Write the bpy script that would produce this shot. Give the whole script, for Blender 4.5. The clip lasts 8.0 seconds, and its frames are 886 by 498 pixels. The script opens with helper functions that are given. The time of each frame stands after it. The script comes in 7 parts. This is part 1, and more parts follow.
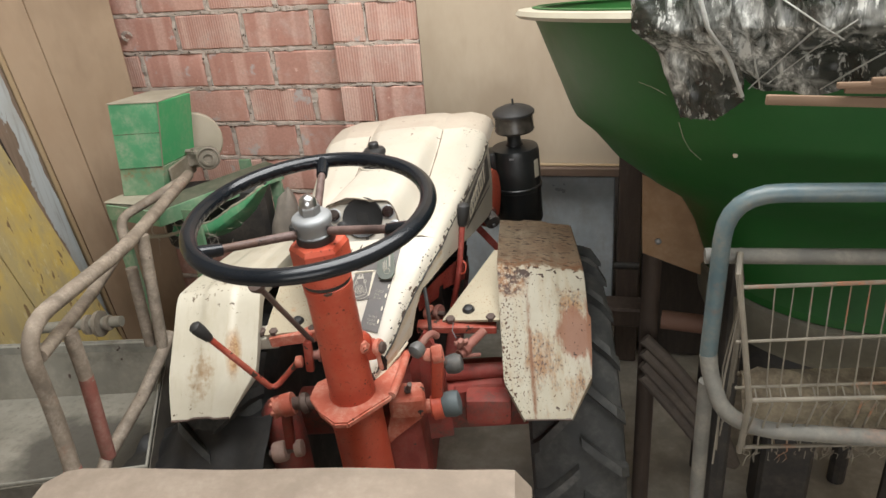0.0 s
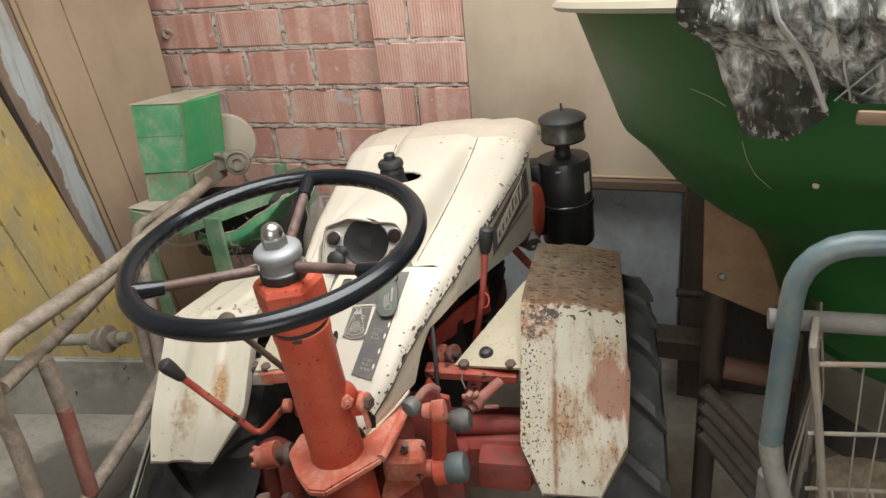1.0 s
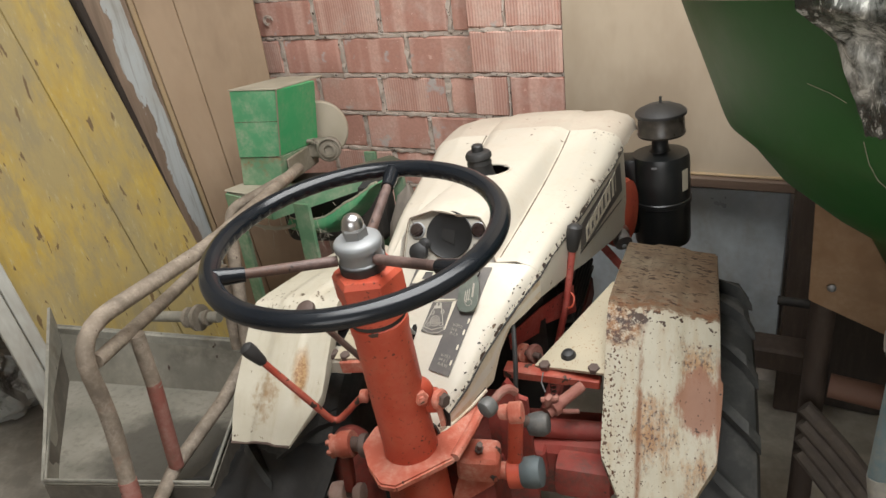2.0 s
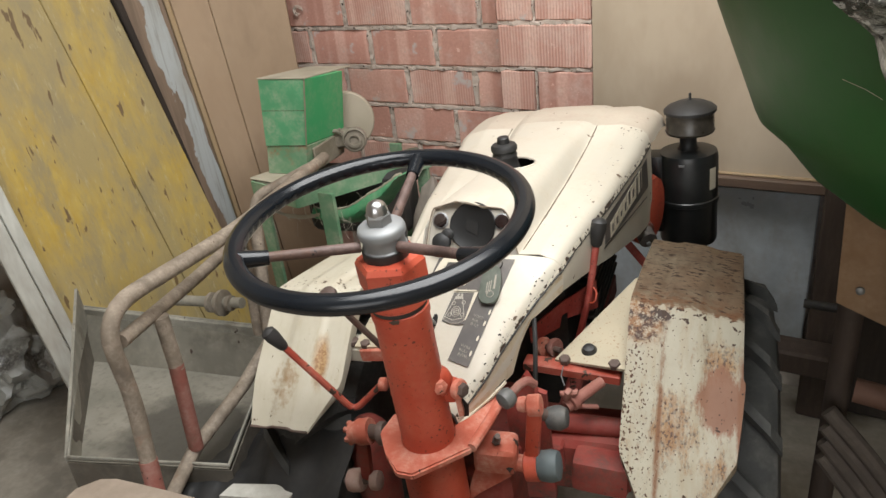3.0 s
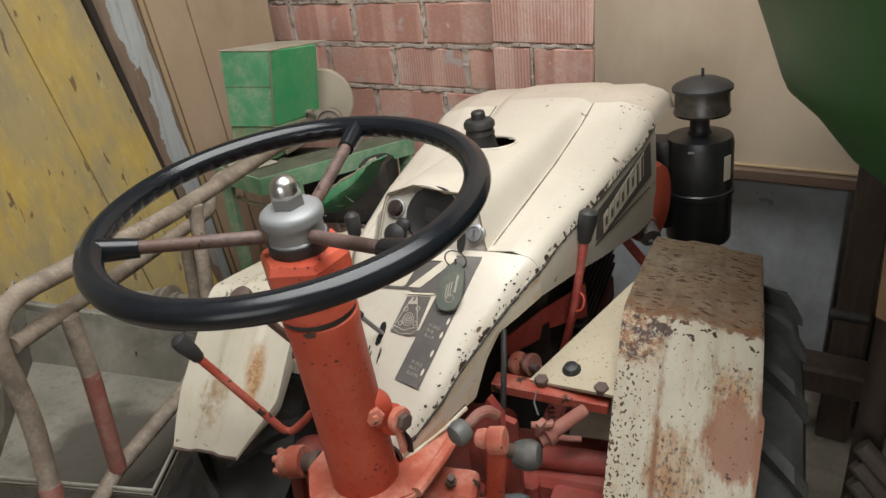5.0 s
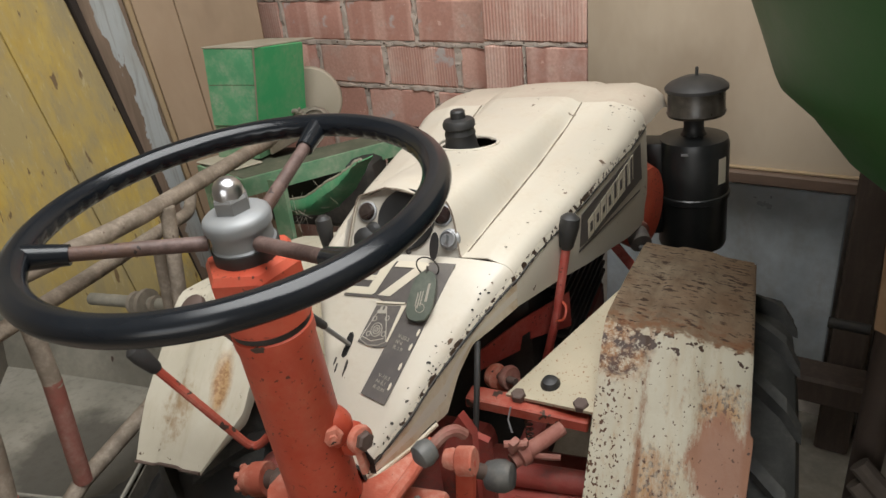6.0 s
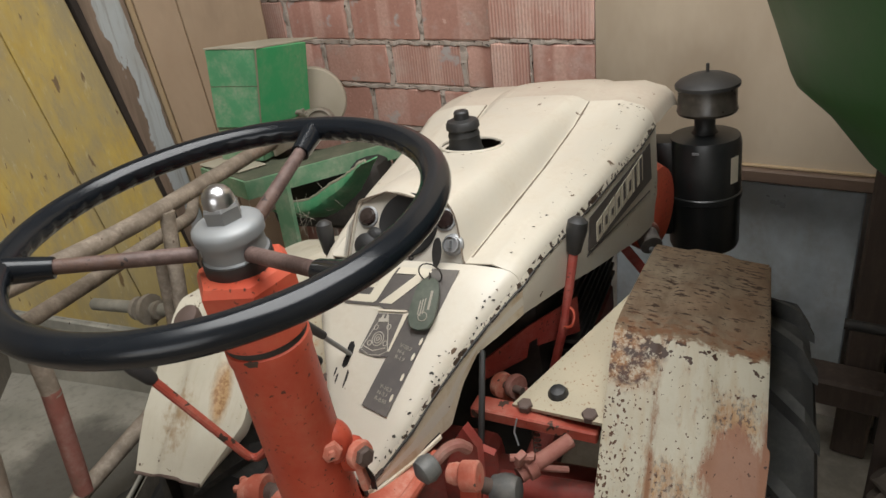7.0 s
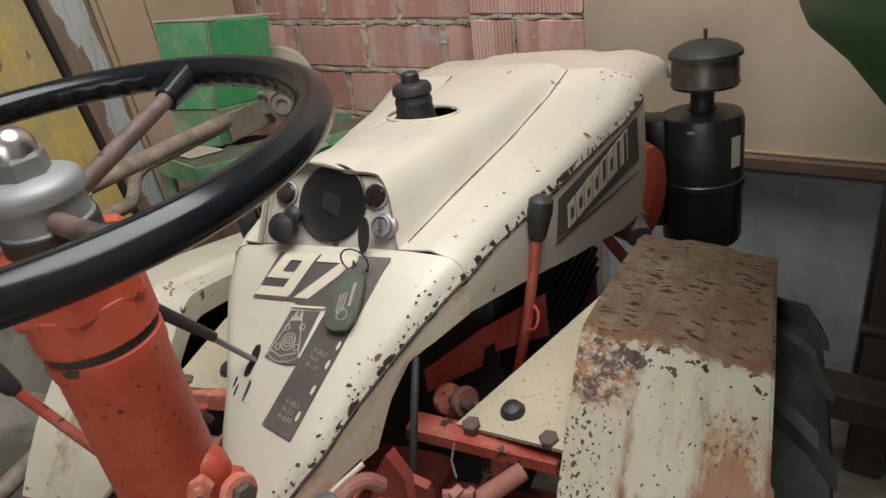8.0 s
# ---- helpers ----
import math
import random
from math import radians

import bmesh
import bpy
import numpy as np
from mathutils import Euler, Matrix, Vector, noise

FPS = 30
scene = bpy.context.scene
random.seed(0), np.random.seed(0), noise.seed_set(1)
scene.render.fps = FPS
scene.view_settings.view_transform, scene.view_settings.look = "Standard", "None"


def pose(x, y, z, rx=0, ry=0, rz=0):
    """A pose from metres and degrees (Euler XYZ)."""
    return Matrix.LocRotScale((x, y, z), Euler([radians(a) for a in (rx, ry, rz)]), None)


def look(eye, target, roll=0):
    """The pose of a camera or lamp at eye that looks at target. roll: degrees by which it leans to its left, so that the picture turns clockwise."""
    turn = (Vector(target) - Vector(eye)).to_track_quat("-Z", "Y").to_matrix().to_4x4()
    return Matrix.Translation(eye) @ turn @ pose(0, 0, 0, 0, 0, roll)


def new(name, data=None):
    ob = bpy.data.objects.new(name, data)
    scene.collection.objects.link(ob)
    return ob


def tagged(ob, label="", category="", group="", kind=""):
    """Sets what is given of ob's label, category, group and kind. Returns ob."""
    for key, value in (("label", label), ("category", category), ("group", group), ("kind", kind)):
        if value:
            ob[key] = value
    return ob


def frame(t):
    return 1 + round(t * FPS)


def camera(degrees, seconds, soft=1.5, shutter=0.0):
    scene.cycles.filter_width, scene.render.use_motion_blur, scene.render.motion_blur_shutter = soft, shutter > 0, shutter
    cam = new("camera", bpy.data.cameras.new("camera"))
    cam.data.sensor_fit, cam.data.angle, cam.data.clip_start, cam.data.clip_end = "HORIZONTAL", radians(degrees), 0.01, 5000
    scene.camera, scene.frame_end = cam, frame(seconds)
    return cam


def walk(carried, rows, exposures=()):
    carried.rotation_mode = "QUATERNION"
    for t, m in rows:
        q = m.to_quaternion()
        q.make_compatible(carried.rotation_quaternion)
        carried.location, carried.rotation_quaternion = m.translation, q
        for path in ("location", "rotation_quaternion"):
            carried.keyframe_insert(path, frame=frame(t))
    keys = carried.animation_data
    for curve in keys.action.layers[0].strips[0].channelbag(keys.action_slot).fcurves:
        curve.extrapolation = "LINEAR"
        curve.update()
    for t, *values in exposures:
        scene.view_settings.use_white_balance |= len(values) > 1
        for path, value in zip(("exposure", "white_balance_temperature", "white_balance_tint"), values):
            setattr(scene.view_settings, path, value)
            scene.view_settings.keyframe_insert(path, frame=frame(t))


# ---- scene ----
cam = camera(62.9, 8.0)
PATH = [
    (0, (0.447, 0.262, 1.54), (-0.05, 1.982, 0.65), -5.1),
    (0.5, (0.48, 0.402, 1.511), (-0.09, 2.094, 0.609), -5.6),
    (1, (0.494, 0.495, 1.49), (-0.21, 2.149, 0.614), -6.4),
    (1.5, (0.493, 0.539, 1.485), (-0.359, 2.123, 0.61), -6.4),
    (1.7, (0.489, 0.532, 1.484), (-0.407, 2.091, 0.609), -7.3),
    (3, (0.488, 0.524, 1.475), (-0.488, 2.033, 0.596), -6.7),
    (3.5, (0.475, 0.562, 1.448), (-0.514, 2.056, 0.559), -7.0),
    (4, (0.46, 0.631, 1.426), (-0.531, 2.128, 0.545), -6.5),
    (4.5, (0.452, 0.685, 1.389), (-0.54, 2.184, 0.513), -6.3),
    (5.8, (0.454, 0.767, 1.359), (-0.557, 2.241, 0.462), -5.8),
    (6, (0.459, 0.782, 1.351), (-0.551, 2.267, 0.471), -5.9),
    (6.5, (0.454, 0.801, 1.346), (-0.565, 2.282, 0.47), -6.1),
    (7, (0.45, 0.811, 1.346), (-0.582, 2.28, 0.464), -6.7),
    (7.5, (0.444, 0.884, 1.289), (-0.597, 2.349, 0.412), -6.4),
    (8, (0.432, 0.962, 1.248), (-0.615, 2.427, 0.378), -6.5),
]
walk(cam, [(t, look(eye, target, roll)) for t, eye, target, roll in PATH], [(0, 0.15), (1.5, 0.03), (3.5, 0.02), (4.5, -0.18), (6, -0.28), (8, -0.40)])

# ---------- light ----------
world = bpy.data.worlds.new("world")
scene.world = world
world.use_nodes = True
wn = world.node_tree
sky = wn.nodes.new("ShaderNodeTexSky")
sky.sky_type, sky.sun_disc = "NISHITA", False
sky.sun_elevation, sky.sun_rotation = radians(40), radians(200)
wn.links.new(sky.outputs[0], wn.nodes["Background"].inputs[0])
wn.nodes["Background"].inputs[1].default_value = 0.12


def area_lamp(name, m, sx, sy, watts, colour):
    lamp = bpy.data.lights.new(name, "AREA")
    lamp.shape, lamp.size, lamp.size_y, lamp.energy, lamp.color = "RECTANGLE", sx, sy, watts, colour
    ob = new(name, lamp)
    ob.matrix_world = m
    return ob


area_lamp("doorway_daylight", look((1.0, -2.28, 1.5), (-0.1, 2.0, 0.9)), 2.1, 1.8, 40, (1.0, 0.985, 0.975))
# Overhead opening is unseen and assumed; lamp placed to brighten upward faces.
area_lamp("assumed_top_daylight", look((0.42, 1.2, 2.79), (0.42, 1.2, 0)), 1.7, 1.3, 92, (0.99, 0.988, 0.972))


# ---------- materials ----------
def material(name):
    m = bpy.data.materials.new(name)
    m.use_nodes = True
    return m, m.node_tree.nodes, m.node_tree.links, m.node_tree.nodes["Principled BSDF"]


def noise_node(ns, ls, coord, scale, detail=4.0, rough=0.55, stretch=None, distort=0.0):
    n = ns.new("ShaderNodeTexNoise")
    n.inputs["Scale"].default_value, n.inputs["Detail"].default_value = scale, detail
    n.inputs["Roughness"].default_value, n.inputs["Distortion"].default_value = rough, distort
    if stretch:
        mp = ns.new("ShaderNodeMapping")
        mp.inputs["Scale"].default_value = stretch
        ls.new(coord, mp.inputs["Vector"])
        coord = mp.outputs["Vector"]
    ls.new(coord, n.inputs["Vector"])
    return n.outputs["Fac"]


def step(ns, ls, value, lo, hi, amount=1.0):
    r = ns.new("ShaderNodeMapRange")
    r.inputs["From Min"].default_value, r.inputs["From Max"].default_value = lo, hi
    r.inputs["To Max"].default_value = amount
    ls.new(value, r.inputs["Value"])
    return r.outputs["Result"]


def times(ns, ls, a, b, op="MULTIPLY"):
    m = ns.new("ShaderNodeMath")
    m.operation, m.use_clamp = op, True
    for k, v in enumerate((a, b)):
        if isinstance(v, (int, float)):
            m.inputs[k].default_value = v
        else:
            ls.new(v, m.inputs[k])
    return m.outputs[0]


def blend(ns, ls, fac, a, b):
    m = ns.new("ShaderNodeMix")
    m.data_type = "RGBA"
    if isinstance(fac, (int, float)):
        m.inputs["Factor"].default_value = fac
    else:
        ls.new(fac, m.inputs["Factor"])
    for key, v in ((6, a), (7, b)):
        if isinstance(v, tuple):
            m.inputs[key].default_value = (*v, 1)
        else:
            ls.new(v, m.inputs[key])
    return m.outputs[2]


def coords(ns, kind="Object"):
    return ns.new("ShaderNodeTexCoord").outputs[kind]


def bump(ns, ls, bsdf, height, strength=0.3, distance=0.002):
    b = ns.new("ShaderNodeBump")
    b.inputs["Strength"].default_value, b.inputs["Distance"].default_value = strength, distance
    ls.new(height, b.inputs["Height"])
    ls.new(b.outputs["Normal"], bsdf.inputs["Normal"])


def worn(name, base, rough=0.5, tone=0.85, dust=0.3, dust_colour=(0.36, 0.31, 0.25), specks=0.0, rust=0.0,
         rust_colour=(0.16, 0.065, 0.03), metal=0.0, size=1.0, streak=None, bumps=0.25, bite=0.0, bite_colour=(0.05, 0.03, 0.02)):
    """Paint or metal with uneven tone, dust, rust blooms, rust specks and chips."""
    m, ns, ls, b = material(name)
    c = coords(ns)
    soft = noise_node(ns, ls, c, 7 * size, 5, 0.6)
    fine = noise_node(ns, ls, c, 90 * size, 4, 0.6)
    colour = blend(ns, ls, step(ns, ls, soft, 0.35, 0.7), tuple(v * tone for v in base), base)
    if dust:
        d = noise_node(ns, ls, c, 14 * size, 6, 0.65, streak)
        both = times(ns, ls, step(ns, ls, d, 0.42, 0.68), step(ns, ls, fine, 0.2, 0.7))
        colour = blend(ns, ls, times(ns, ls, both, dust), colour, dust_colour)
    roughness = step(ns, ls, soft, 0.2, 0.8, 0.25)
    if rust:
        big = noise_node(ns, ls, c, 5.5 * size, 5, 0.6, streak)
        mask = times(ns, ls, step(ns, ls, big, 0.66 - 0.3 * rust, 0.74 - 0.2 * rust), step(ns, ls, fine, 0.3, 0.55))
        hue = blend(ns, ls, fine, rust_colour, tuple(min(1, v * 2.6) for v in rust_colour))
        colour = blend(ns, ls, mask, colour, hue)
    if specks:
        cells = noise_node(ns, ls, c, 150 * size, 2, 0.5)
        zone = noise_node(ns, ls, c, 9 * size, 3, 0.5)
        mask = times(ns, ls, step(ns, ls, cells, 0.68 - 0.1 * specks, 0.72 - 0.1 * specks), step(ns, ls, zone, 0.35, 0.55))
        colour = blend(ns, ls, mask, colour, tuple(v * 0.8 for v in rust_colour))
    if bite:
        big = noise_node(ns, ls, c, 38 * size, 3, 0.5)
        colour = blend(ns, ls, step(ns, ls, big, 0.76 - 0.12 * bite, 0.775 - 0.12 * bite), colour, bite_colour)
    ls.new(colour, b.inputs["Base Color"])
    ls.new(times(ns, ls, roughness, rough - 0.1, "ADD"), b.inputs["Roughness"])
    b.inputs["Metallic"].default_value = metal
    bump(ns, ls, b, fine, bumps, 0.0015)
    return m


CREAM = worn("cream_paint", (0.55, 0.505, 0.42), 0.38, 0.88, 0.5, (0.43, 0.36, 0.27), bite=0.38, bite_colour=(0.10, 0.06, 0.035), bumps=0.1, size=1.5)
NOSE = worn("dusty_cream_cap", (0.50, 0.44, 0.355), 0.55, 0.86, 0.75, (0.40, 0.31, 0.25), bite=0.3, bite_colour=(0.16, 0.10, 0.07), bumps=0.12, size=1.3)
CREASE = worn("brown_line", (0.16, 0.12, 0.085), 0.7, 0.6, 0.5, (0.4, 0.34, 0.26), size=2)
STAINED = worn("stained_cream_paint", (0.60, 0.53, 0.40), 0.42, 0.8, 0.9, (0.34, 0.22, 0.11), bite=0.3, bumps=0.1, streak=(1, 1.6, 0.35))
OLD_CREAM = worn("old_cream_paint", (0.42, 0.365, 0.26), 0.5, 0.85, 0.5, (0.36, 0.29, 0.2), specks=0.35, rust=0.08, rust_colour=(0.25, 0.12, 0.05), bumps=0.15, size=1.7)
PINK = worn("pink_dust_paint", (0.28, 0.095, 0.07), 0.75, 0.65, 0.9, (0.34, 0.22, 0.175), bite=0.8, bumps=0.4)
CREAM_EDGE = worn("chipped_paint_edge", (0.65, 0.60, 0.49), 0.45, 0.9, 0.2, bite=1.95, bite_colour=(0.045, 0.028, 0.018), bumps=0.1, size=2.6)
GLOSS_BLACK = worn("gauge_black", (0.006, 0.006, 0.006), 0.42, 0.9, 0.0, bumps=0.0)
ORANGE = worn("orange_paint", (0.55, 0.078, 0.038), 0.45, 0.70, 0.5, (0.42, 0.15, 0.085), specks=0.35, rust_colour=(0.05, 0.022, 0.014), bite=0.28, bumps=0.25, size=1.2)
RED_FADED = worn("faded_red_paint", (0.42, 0.058, 0.042), 0.55, 0.65, 0.6, (0.40, 0.17, 0.135), specks=0.3, rust_colour=(0.05, 0.022, 0.014), bite=0.5, bumps=0.25, size=1.5)
VOID = worn("dark_hole", (0.008, 0.007, 0.006), 0.9, 0.8, 0.0, bumps=0.0)
ORANGE_CHIP = worn("chipped_orange_paint", (0.41, 0.066, 0.038), 0.5, 0.65, 0.7, (0.40, 0.19, 0.14), bite=1.25, bumps=0.25, size=1.6)
ORANGE_DUSTY = worn("dusty_orange_paint", (0.50, 0.115, 0.065), 0.75, 0.75, 1.0, (0.56, 0.33, 0.25), bite=0.55, bumps=0.5, size=1.5)
ORANGE_DARK = worn("grimy_orange_paint", (0.34, 0.050, 0.036), 0.65, 0.5, 0.9, (0.20, 0.085, 0.063), rust=0.6, rust_colour=(0.05, 0.024, 0.018), bite=0.4, size=1.5, bumps=0.5)
RUBBER = worn("tyre_rubber", (0.038, 0.039, 0.037), 0.75, 0.75, 0.55, (0.14, 0.133, 0.118))
BLACK = worn("black_enamel", (0.012, 0.013, 0.013), 0.35, 0.8, 0.2, (0.06, 0.06, 0.055), bumps=0.05)
BLACK_SOFT = worn("black_plastic", (0.02, 0.02, 0.02), 0.5, 0.8, 0.25, (0.09, 0.08, 0.07), bumps=0.1)
RIM_BLACK = worn("steering_rim_plastic", (0.009, 0.011, 0.014), 0.17, 0.8, 0.04, (0.07, 0.07, 0.065), bumps=0.015)
STEEL = worn("dull_steel", (0.30, 0.305, 0.31), 0.48, 0.8, 0.3, (0.3, 0.27, 0.22), metal=0.7)
RIM_BLACK.node_tree.nodes["Principled BSDF"].inputs["Specular IOR Level"].default_value = 0.32
HUB_METAL = worn("dull_aluminium", (0.27, 0.285, 0.295), 0.5, 0.85, 0.3, (0.28, 0.25, 0.21), metal=0.35, bumps=0.08)
CHROME = worn("polished_nut_steel", (0.62, 0.62, 0.63), 0.24, 0.9, 0.1, metal=1.0, bumps=0.03)
RUSTY = worn("rusty_steel_rod", (0.115, 0.078, 0.064), 0.6, 0.65, 0.5, (0.19, 0.14, 0.115), rust=0.4, rust_colour=(0.07, 0.035, 0.022), metal=0.2)
SPOKE = worn("rusty_spoke", (0.125, 0.078, 0.066), 0.55, 0.5, 0.7, (0.24, 0.165, 0.145), rust=0.5, bite=0.9, bite_colour=(0.025, 0.016, 0.013), rust_colour=(0.05, 0.028, 0.02), metal=0.1, size=2.2, bumps=0.5)
GRIME = worn("oily_grime", (0.03, 0.027, 0.024), 0.65, 0.6, 0.5, (0.10, 0.08, 0.06))
GREEN_TIN = worn("green_tin_paint", (0.05, 0.41, 0.155), 0.45, 0.85, 0.55, (0.33, 0.37, 0.24), rust=0.24, rust_colour=(0.14, 0.105, 0.06), bite=0.3, bite_colour=(0.06, 0.045, 0.03), bumps=0.15)
GREEN_DIRTY = worn("dusty_green_paint", (0.155, 0.325, 0.18), 0.6, 0.75, 0.9, (0.43, 0.41, 0.31), rust=0.25)
GREEN_HOPPER = worn("green_polyester", (0.010, 0.098, 0.015), 0.50, 0.75, 0.2, (0.05, 0.12, 0.04), size=0.8, bumps=0.12, streak=(1, 1, 0.5))
LIP = worn("hopper_lip", (0.36, 0.33, 0.25), 0.5, 0.85, 0.4)
DUST_TUBE = worn("dusty_tube", (0.225, 0.18, 0.135), 0.75, 0.65, 0.85, (0.38, 0.32, 0.255), rust=0.15, rust_colour=(0.10, 0.055, 0.035), bite=0.35, bite_colour=(0.09, 0.06, 0.045), size=2.2, bumps=0.6)
RED_TUBE = worn("faded_red_tube", (0.29, 0.10, 0.075), 0.65, 0.7, 0.8, (0.31, 0.20, 0.165), rust=0.2, rust_colour=(0.09, 0.05, 0.035), bite=0.5, size=1.8)
BUCKET = worn("dusty_sheet_steel", (0.215, 0.20, 0.16), 0.72, 0.7, 0.7, (0.30, 0.275, 0.22), rust=0.30, rust_colour=(0.05, 0.045, 0.035), bite=0.35, bumps=0.35, size=0.8)
BLUE_TUBE = worn("worn_blue_tube", (0.085, 0.135, 0.15), 0.38, 0.8, 0.75, (0.20, 0.185, 0.15), rust=0.3, rust_colour=(0.10, 0.06, 0.04), size=1.3)
WIRE = worn("dusty_wire", (0.21, 0.185, 0.145), 0.65, 0.75, 0.5, (0.30, 0.27, 0.2), rust=0.3, size=2)
DARK_SHEET = worn("blue_grey_sheet", (0.72, 0.785, 0.83), 0.33, 0.55, 0.65, (0.42, 0.405, 0.38), metal=0.4, size=0.8, bumps=0.06, streak=(1.6, 1.6, 0.5))
LEDGE_WOOD = worn("brown_ledge_timber", (0.13, 0.08, 0.052), 0.7, 0.7, 0.5, (0.19, 0.135, 0.10), streak=(0.5, 4, 4))
DARK_WOOD = worn("dark_timber", (0.060, 0.040, 0.029), 0.75, 0.7, 0.5, (0.11, 0.08, 0.06), streak=(4, 4, 0.5))
CARD = worn("brown_board", (0.28, 0.165, 0.085), 0.75, 0.75, 0.7, (0.34, 0.235, 0.15))
SEAT = worn("dusty_seat_vinyl", (0.235, 0.185, 0.14), 0.7, 0.8, 0.7, (0.32, 0.265, 0.21), bumps=0.4)
DECAL = worn("grey_decal", (0.085, 0.075, 0.07), 0.4, 0.85, 0.25, (0.3, 0.26, 0.2), bumps=0.03)
DECAL_WHITE = worn("pale_print", (0.62, 0.56, 0.44), 0.45, 0.9, 0.2, bumps=0.03)
# Sack: the rust patches paint the dark of its crumpled folds.
SACK = worn("grey_plastic_sack", (0.47, 0.47, 0.43), 0.30, 0.5, 0.8, (0.19, 0.185, 0.16), rust=0.4, rust_colour=(0.045, 0.042, 0.038), bumps=0.4)
# Near-black for pieces that stand in for deep shade.
SHADE_DARK = worn("painted_shade", (0.035, 0.026, 0.02), 0.85, 0.7, 0.5, (0.08, 0.06, 0.045), streak=(4, 4, 0.5))


def fender_material():
    """Cream paint on steel: a primer patch, rust in the groove and the middle, fine flakes along the inner edge, a bare rusted top."""
    m, ns, ls, b = material("flaking_cream_paint")
    c = coords(ns)
    xyz = ns.new("ShaderNodeSeparateXYZ")
    ls.new(c, xyz.inputs[0])
    x, y = xyz.outputs["X"], xyz.outputs["Y"]
    soft = noise_node(ns, ls, c, 7, 5, 0.6)
    mid = noise_node(ns, ls, c, 30, 6, 0.7, (1, 0.36, 0.36))
    fine = noise_node(ns, ls, c, 150, 4, 0.7)
    streaks = noise_node(ns, ls, c, 62, 6, 0.75, (1.2, 0.4, 0.4))
    pins = noise_node(ns, ls, c, 245, 1.5, 0.5, (1.1, 0.8, 0.8))
    blots = noise_node(ns, ls, c, 75, 3, 0.6)
    dashes = noise_node(ns, ls, c, 95, 4, 0.6, (0.55, 1.2, 1.2))

    def band(value, at, width):
        a = ns.new("ShaderNodeMath")
        a.operation = "SUBTRACT"
        ls.new(value, a.inputs[0])
        a.inputs[1].default_value = at
        k = ns.new("ShaderNodeMath")
        k.operation = "ABSOLUTE"
        ls.new(a.outputs[0], k.inputs[0])
        return step(ns, ls, k.outputs[0], width, 0.0)

    def spot(ax, wx, ay, wy):
        return times(ns, ls, band(x, ax, wx), band(y, ay, wy))

    def frayed(mask, lo, hi, amount=0.6):
        return step(ns, ls, times(ns, ls, mask, times(ns, ls, mid, amount), "ADD"), lo, hi)

    colour = blend(ns, ls, step(ns, ls, soft, 0.35, 0.65), (0.265, 0.238, 0.178), (0.345, 0.318, 0.245))
    # thin brown runs down the paint
    runs = noise_node(ns, ls, c, 34, 5, 0.65, (1.5, 0.22, 0.22))
    colour = blend(ns, ls, times(ns, ls, step(ns, ls, runs, 0.50, 0.66), 0.38), colour, (0.27, 0.20, 0.115))
    # rust beside the groove, orange with dark pits, and a fringe above the primer
    bloom = times(ns, ls, spot(0.307, 0.046, 0.112, 0.066), spot(0.372, 0.044, 0.205, 0.034), "ADD")
    bloom = times(ns, ls, bloom, times(ns, ls, spot(0.376, 0.034, 0.085, 0.05), 0.8), "ADD")
    bloom = step(ns, ls, times(ns, ls, times(ns, ls, bloom, 0.34), streaks, "ADD"), 0.55, 0.78)
    pits = times(ns, ls, times(ns, ls, pins, 0.5), times(ns, ls, fine, 0.5), "ADD")
    oxide = blend(ns, ls, step(ns, ls, mid, 0.40, 0.60), (0.185, 0.082, 0.026), (0.265, 0.150, 0.062))
    oxide = blend(ns, ls, step(ns, ls, pits, 0.51, 0.55), oxide, (0.055, 0.018, 0.006))
    colour = blend(ns, ls, times(ns, ls, bloom, 0.88), colour, oxide)
    groove = times(ns, ls, step(ns, ls, band(x, 0.2905, 0.0065), 0.1, 0.8), step(ns, ls, times(ns, ls, streaks, times(ns, ls, band(y, 0.10, 0.13), 0.25), "ADD"), 0.48, 0.66))
    colour = blend(ns, ls, times(ns, ls, groove, 0.9), colour, (0.15, 0.066, 0.03))
    # smooth primer oval
    primer = step(ns, ls, times(ns, ls, spot(0.374, 0.056, 0.160, 0.068), times(ns, ls, streaks, 0.7), "ADD"), 0.66, 0.80)
    colour = blend(ns, ls, times(ns, ls, primer, 0.92), colour, blend(ns, ls, step(ns, ls, soft, 0.35, 0.65), (0.155, 0.066, 0.036), (0.20, 0.092, 0.052)))
    edge = frayed(times(ns, ls, band(x, 0.410, 0.020), band(y, 0.12, 0.16)), 0.48, 0.66)
    colour = blend(ns, ls, edge, colour, (0.17, 0.075, 0.038))
    # fine flakes, dense at the inner edge
    dense = times(ns, ls, band(x, 0.238, 0.062), 0.125)
    few = times(ns, ls, step(ns, ls, soft, 0.45, 0.7), 0.035)
    level = times(ns, ls, times(ns, ls, dense, few, "ADD"), pins, "ADD")
    colour = blend(ns, ls, step(ns, ls, level, 0.706, 0.728), colour, (0.058, 0.024, 0.010))
    corner = frayed(spot(0.255, 0.055, 0.245, 0.05), 0.50, 0.72)
    colour = blend(ns, ls, times(ns, ls, corner, step(ns, ls, fine, 0.3, 0.55)), colour, blend(ns, ls, step(ns, ls, blots, 0.45, 0.58), (0.20, 0.095, 0.035), (0.05, 0.02, 0.009)))
    lip = times(ns, ls, band(y, 0.258, 0.034), 0.17)
    colour = blend(ns, ls, step(ns, ls, times(ns, ls, lip, blots, "ADD"), 0.69, 0.71), colour, (0.035, 0.016, 0.008))
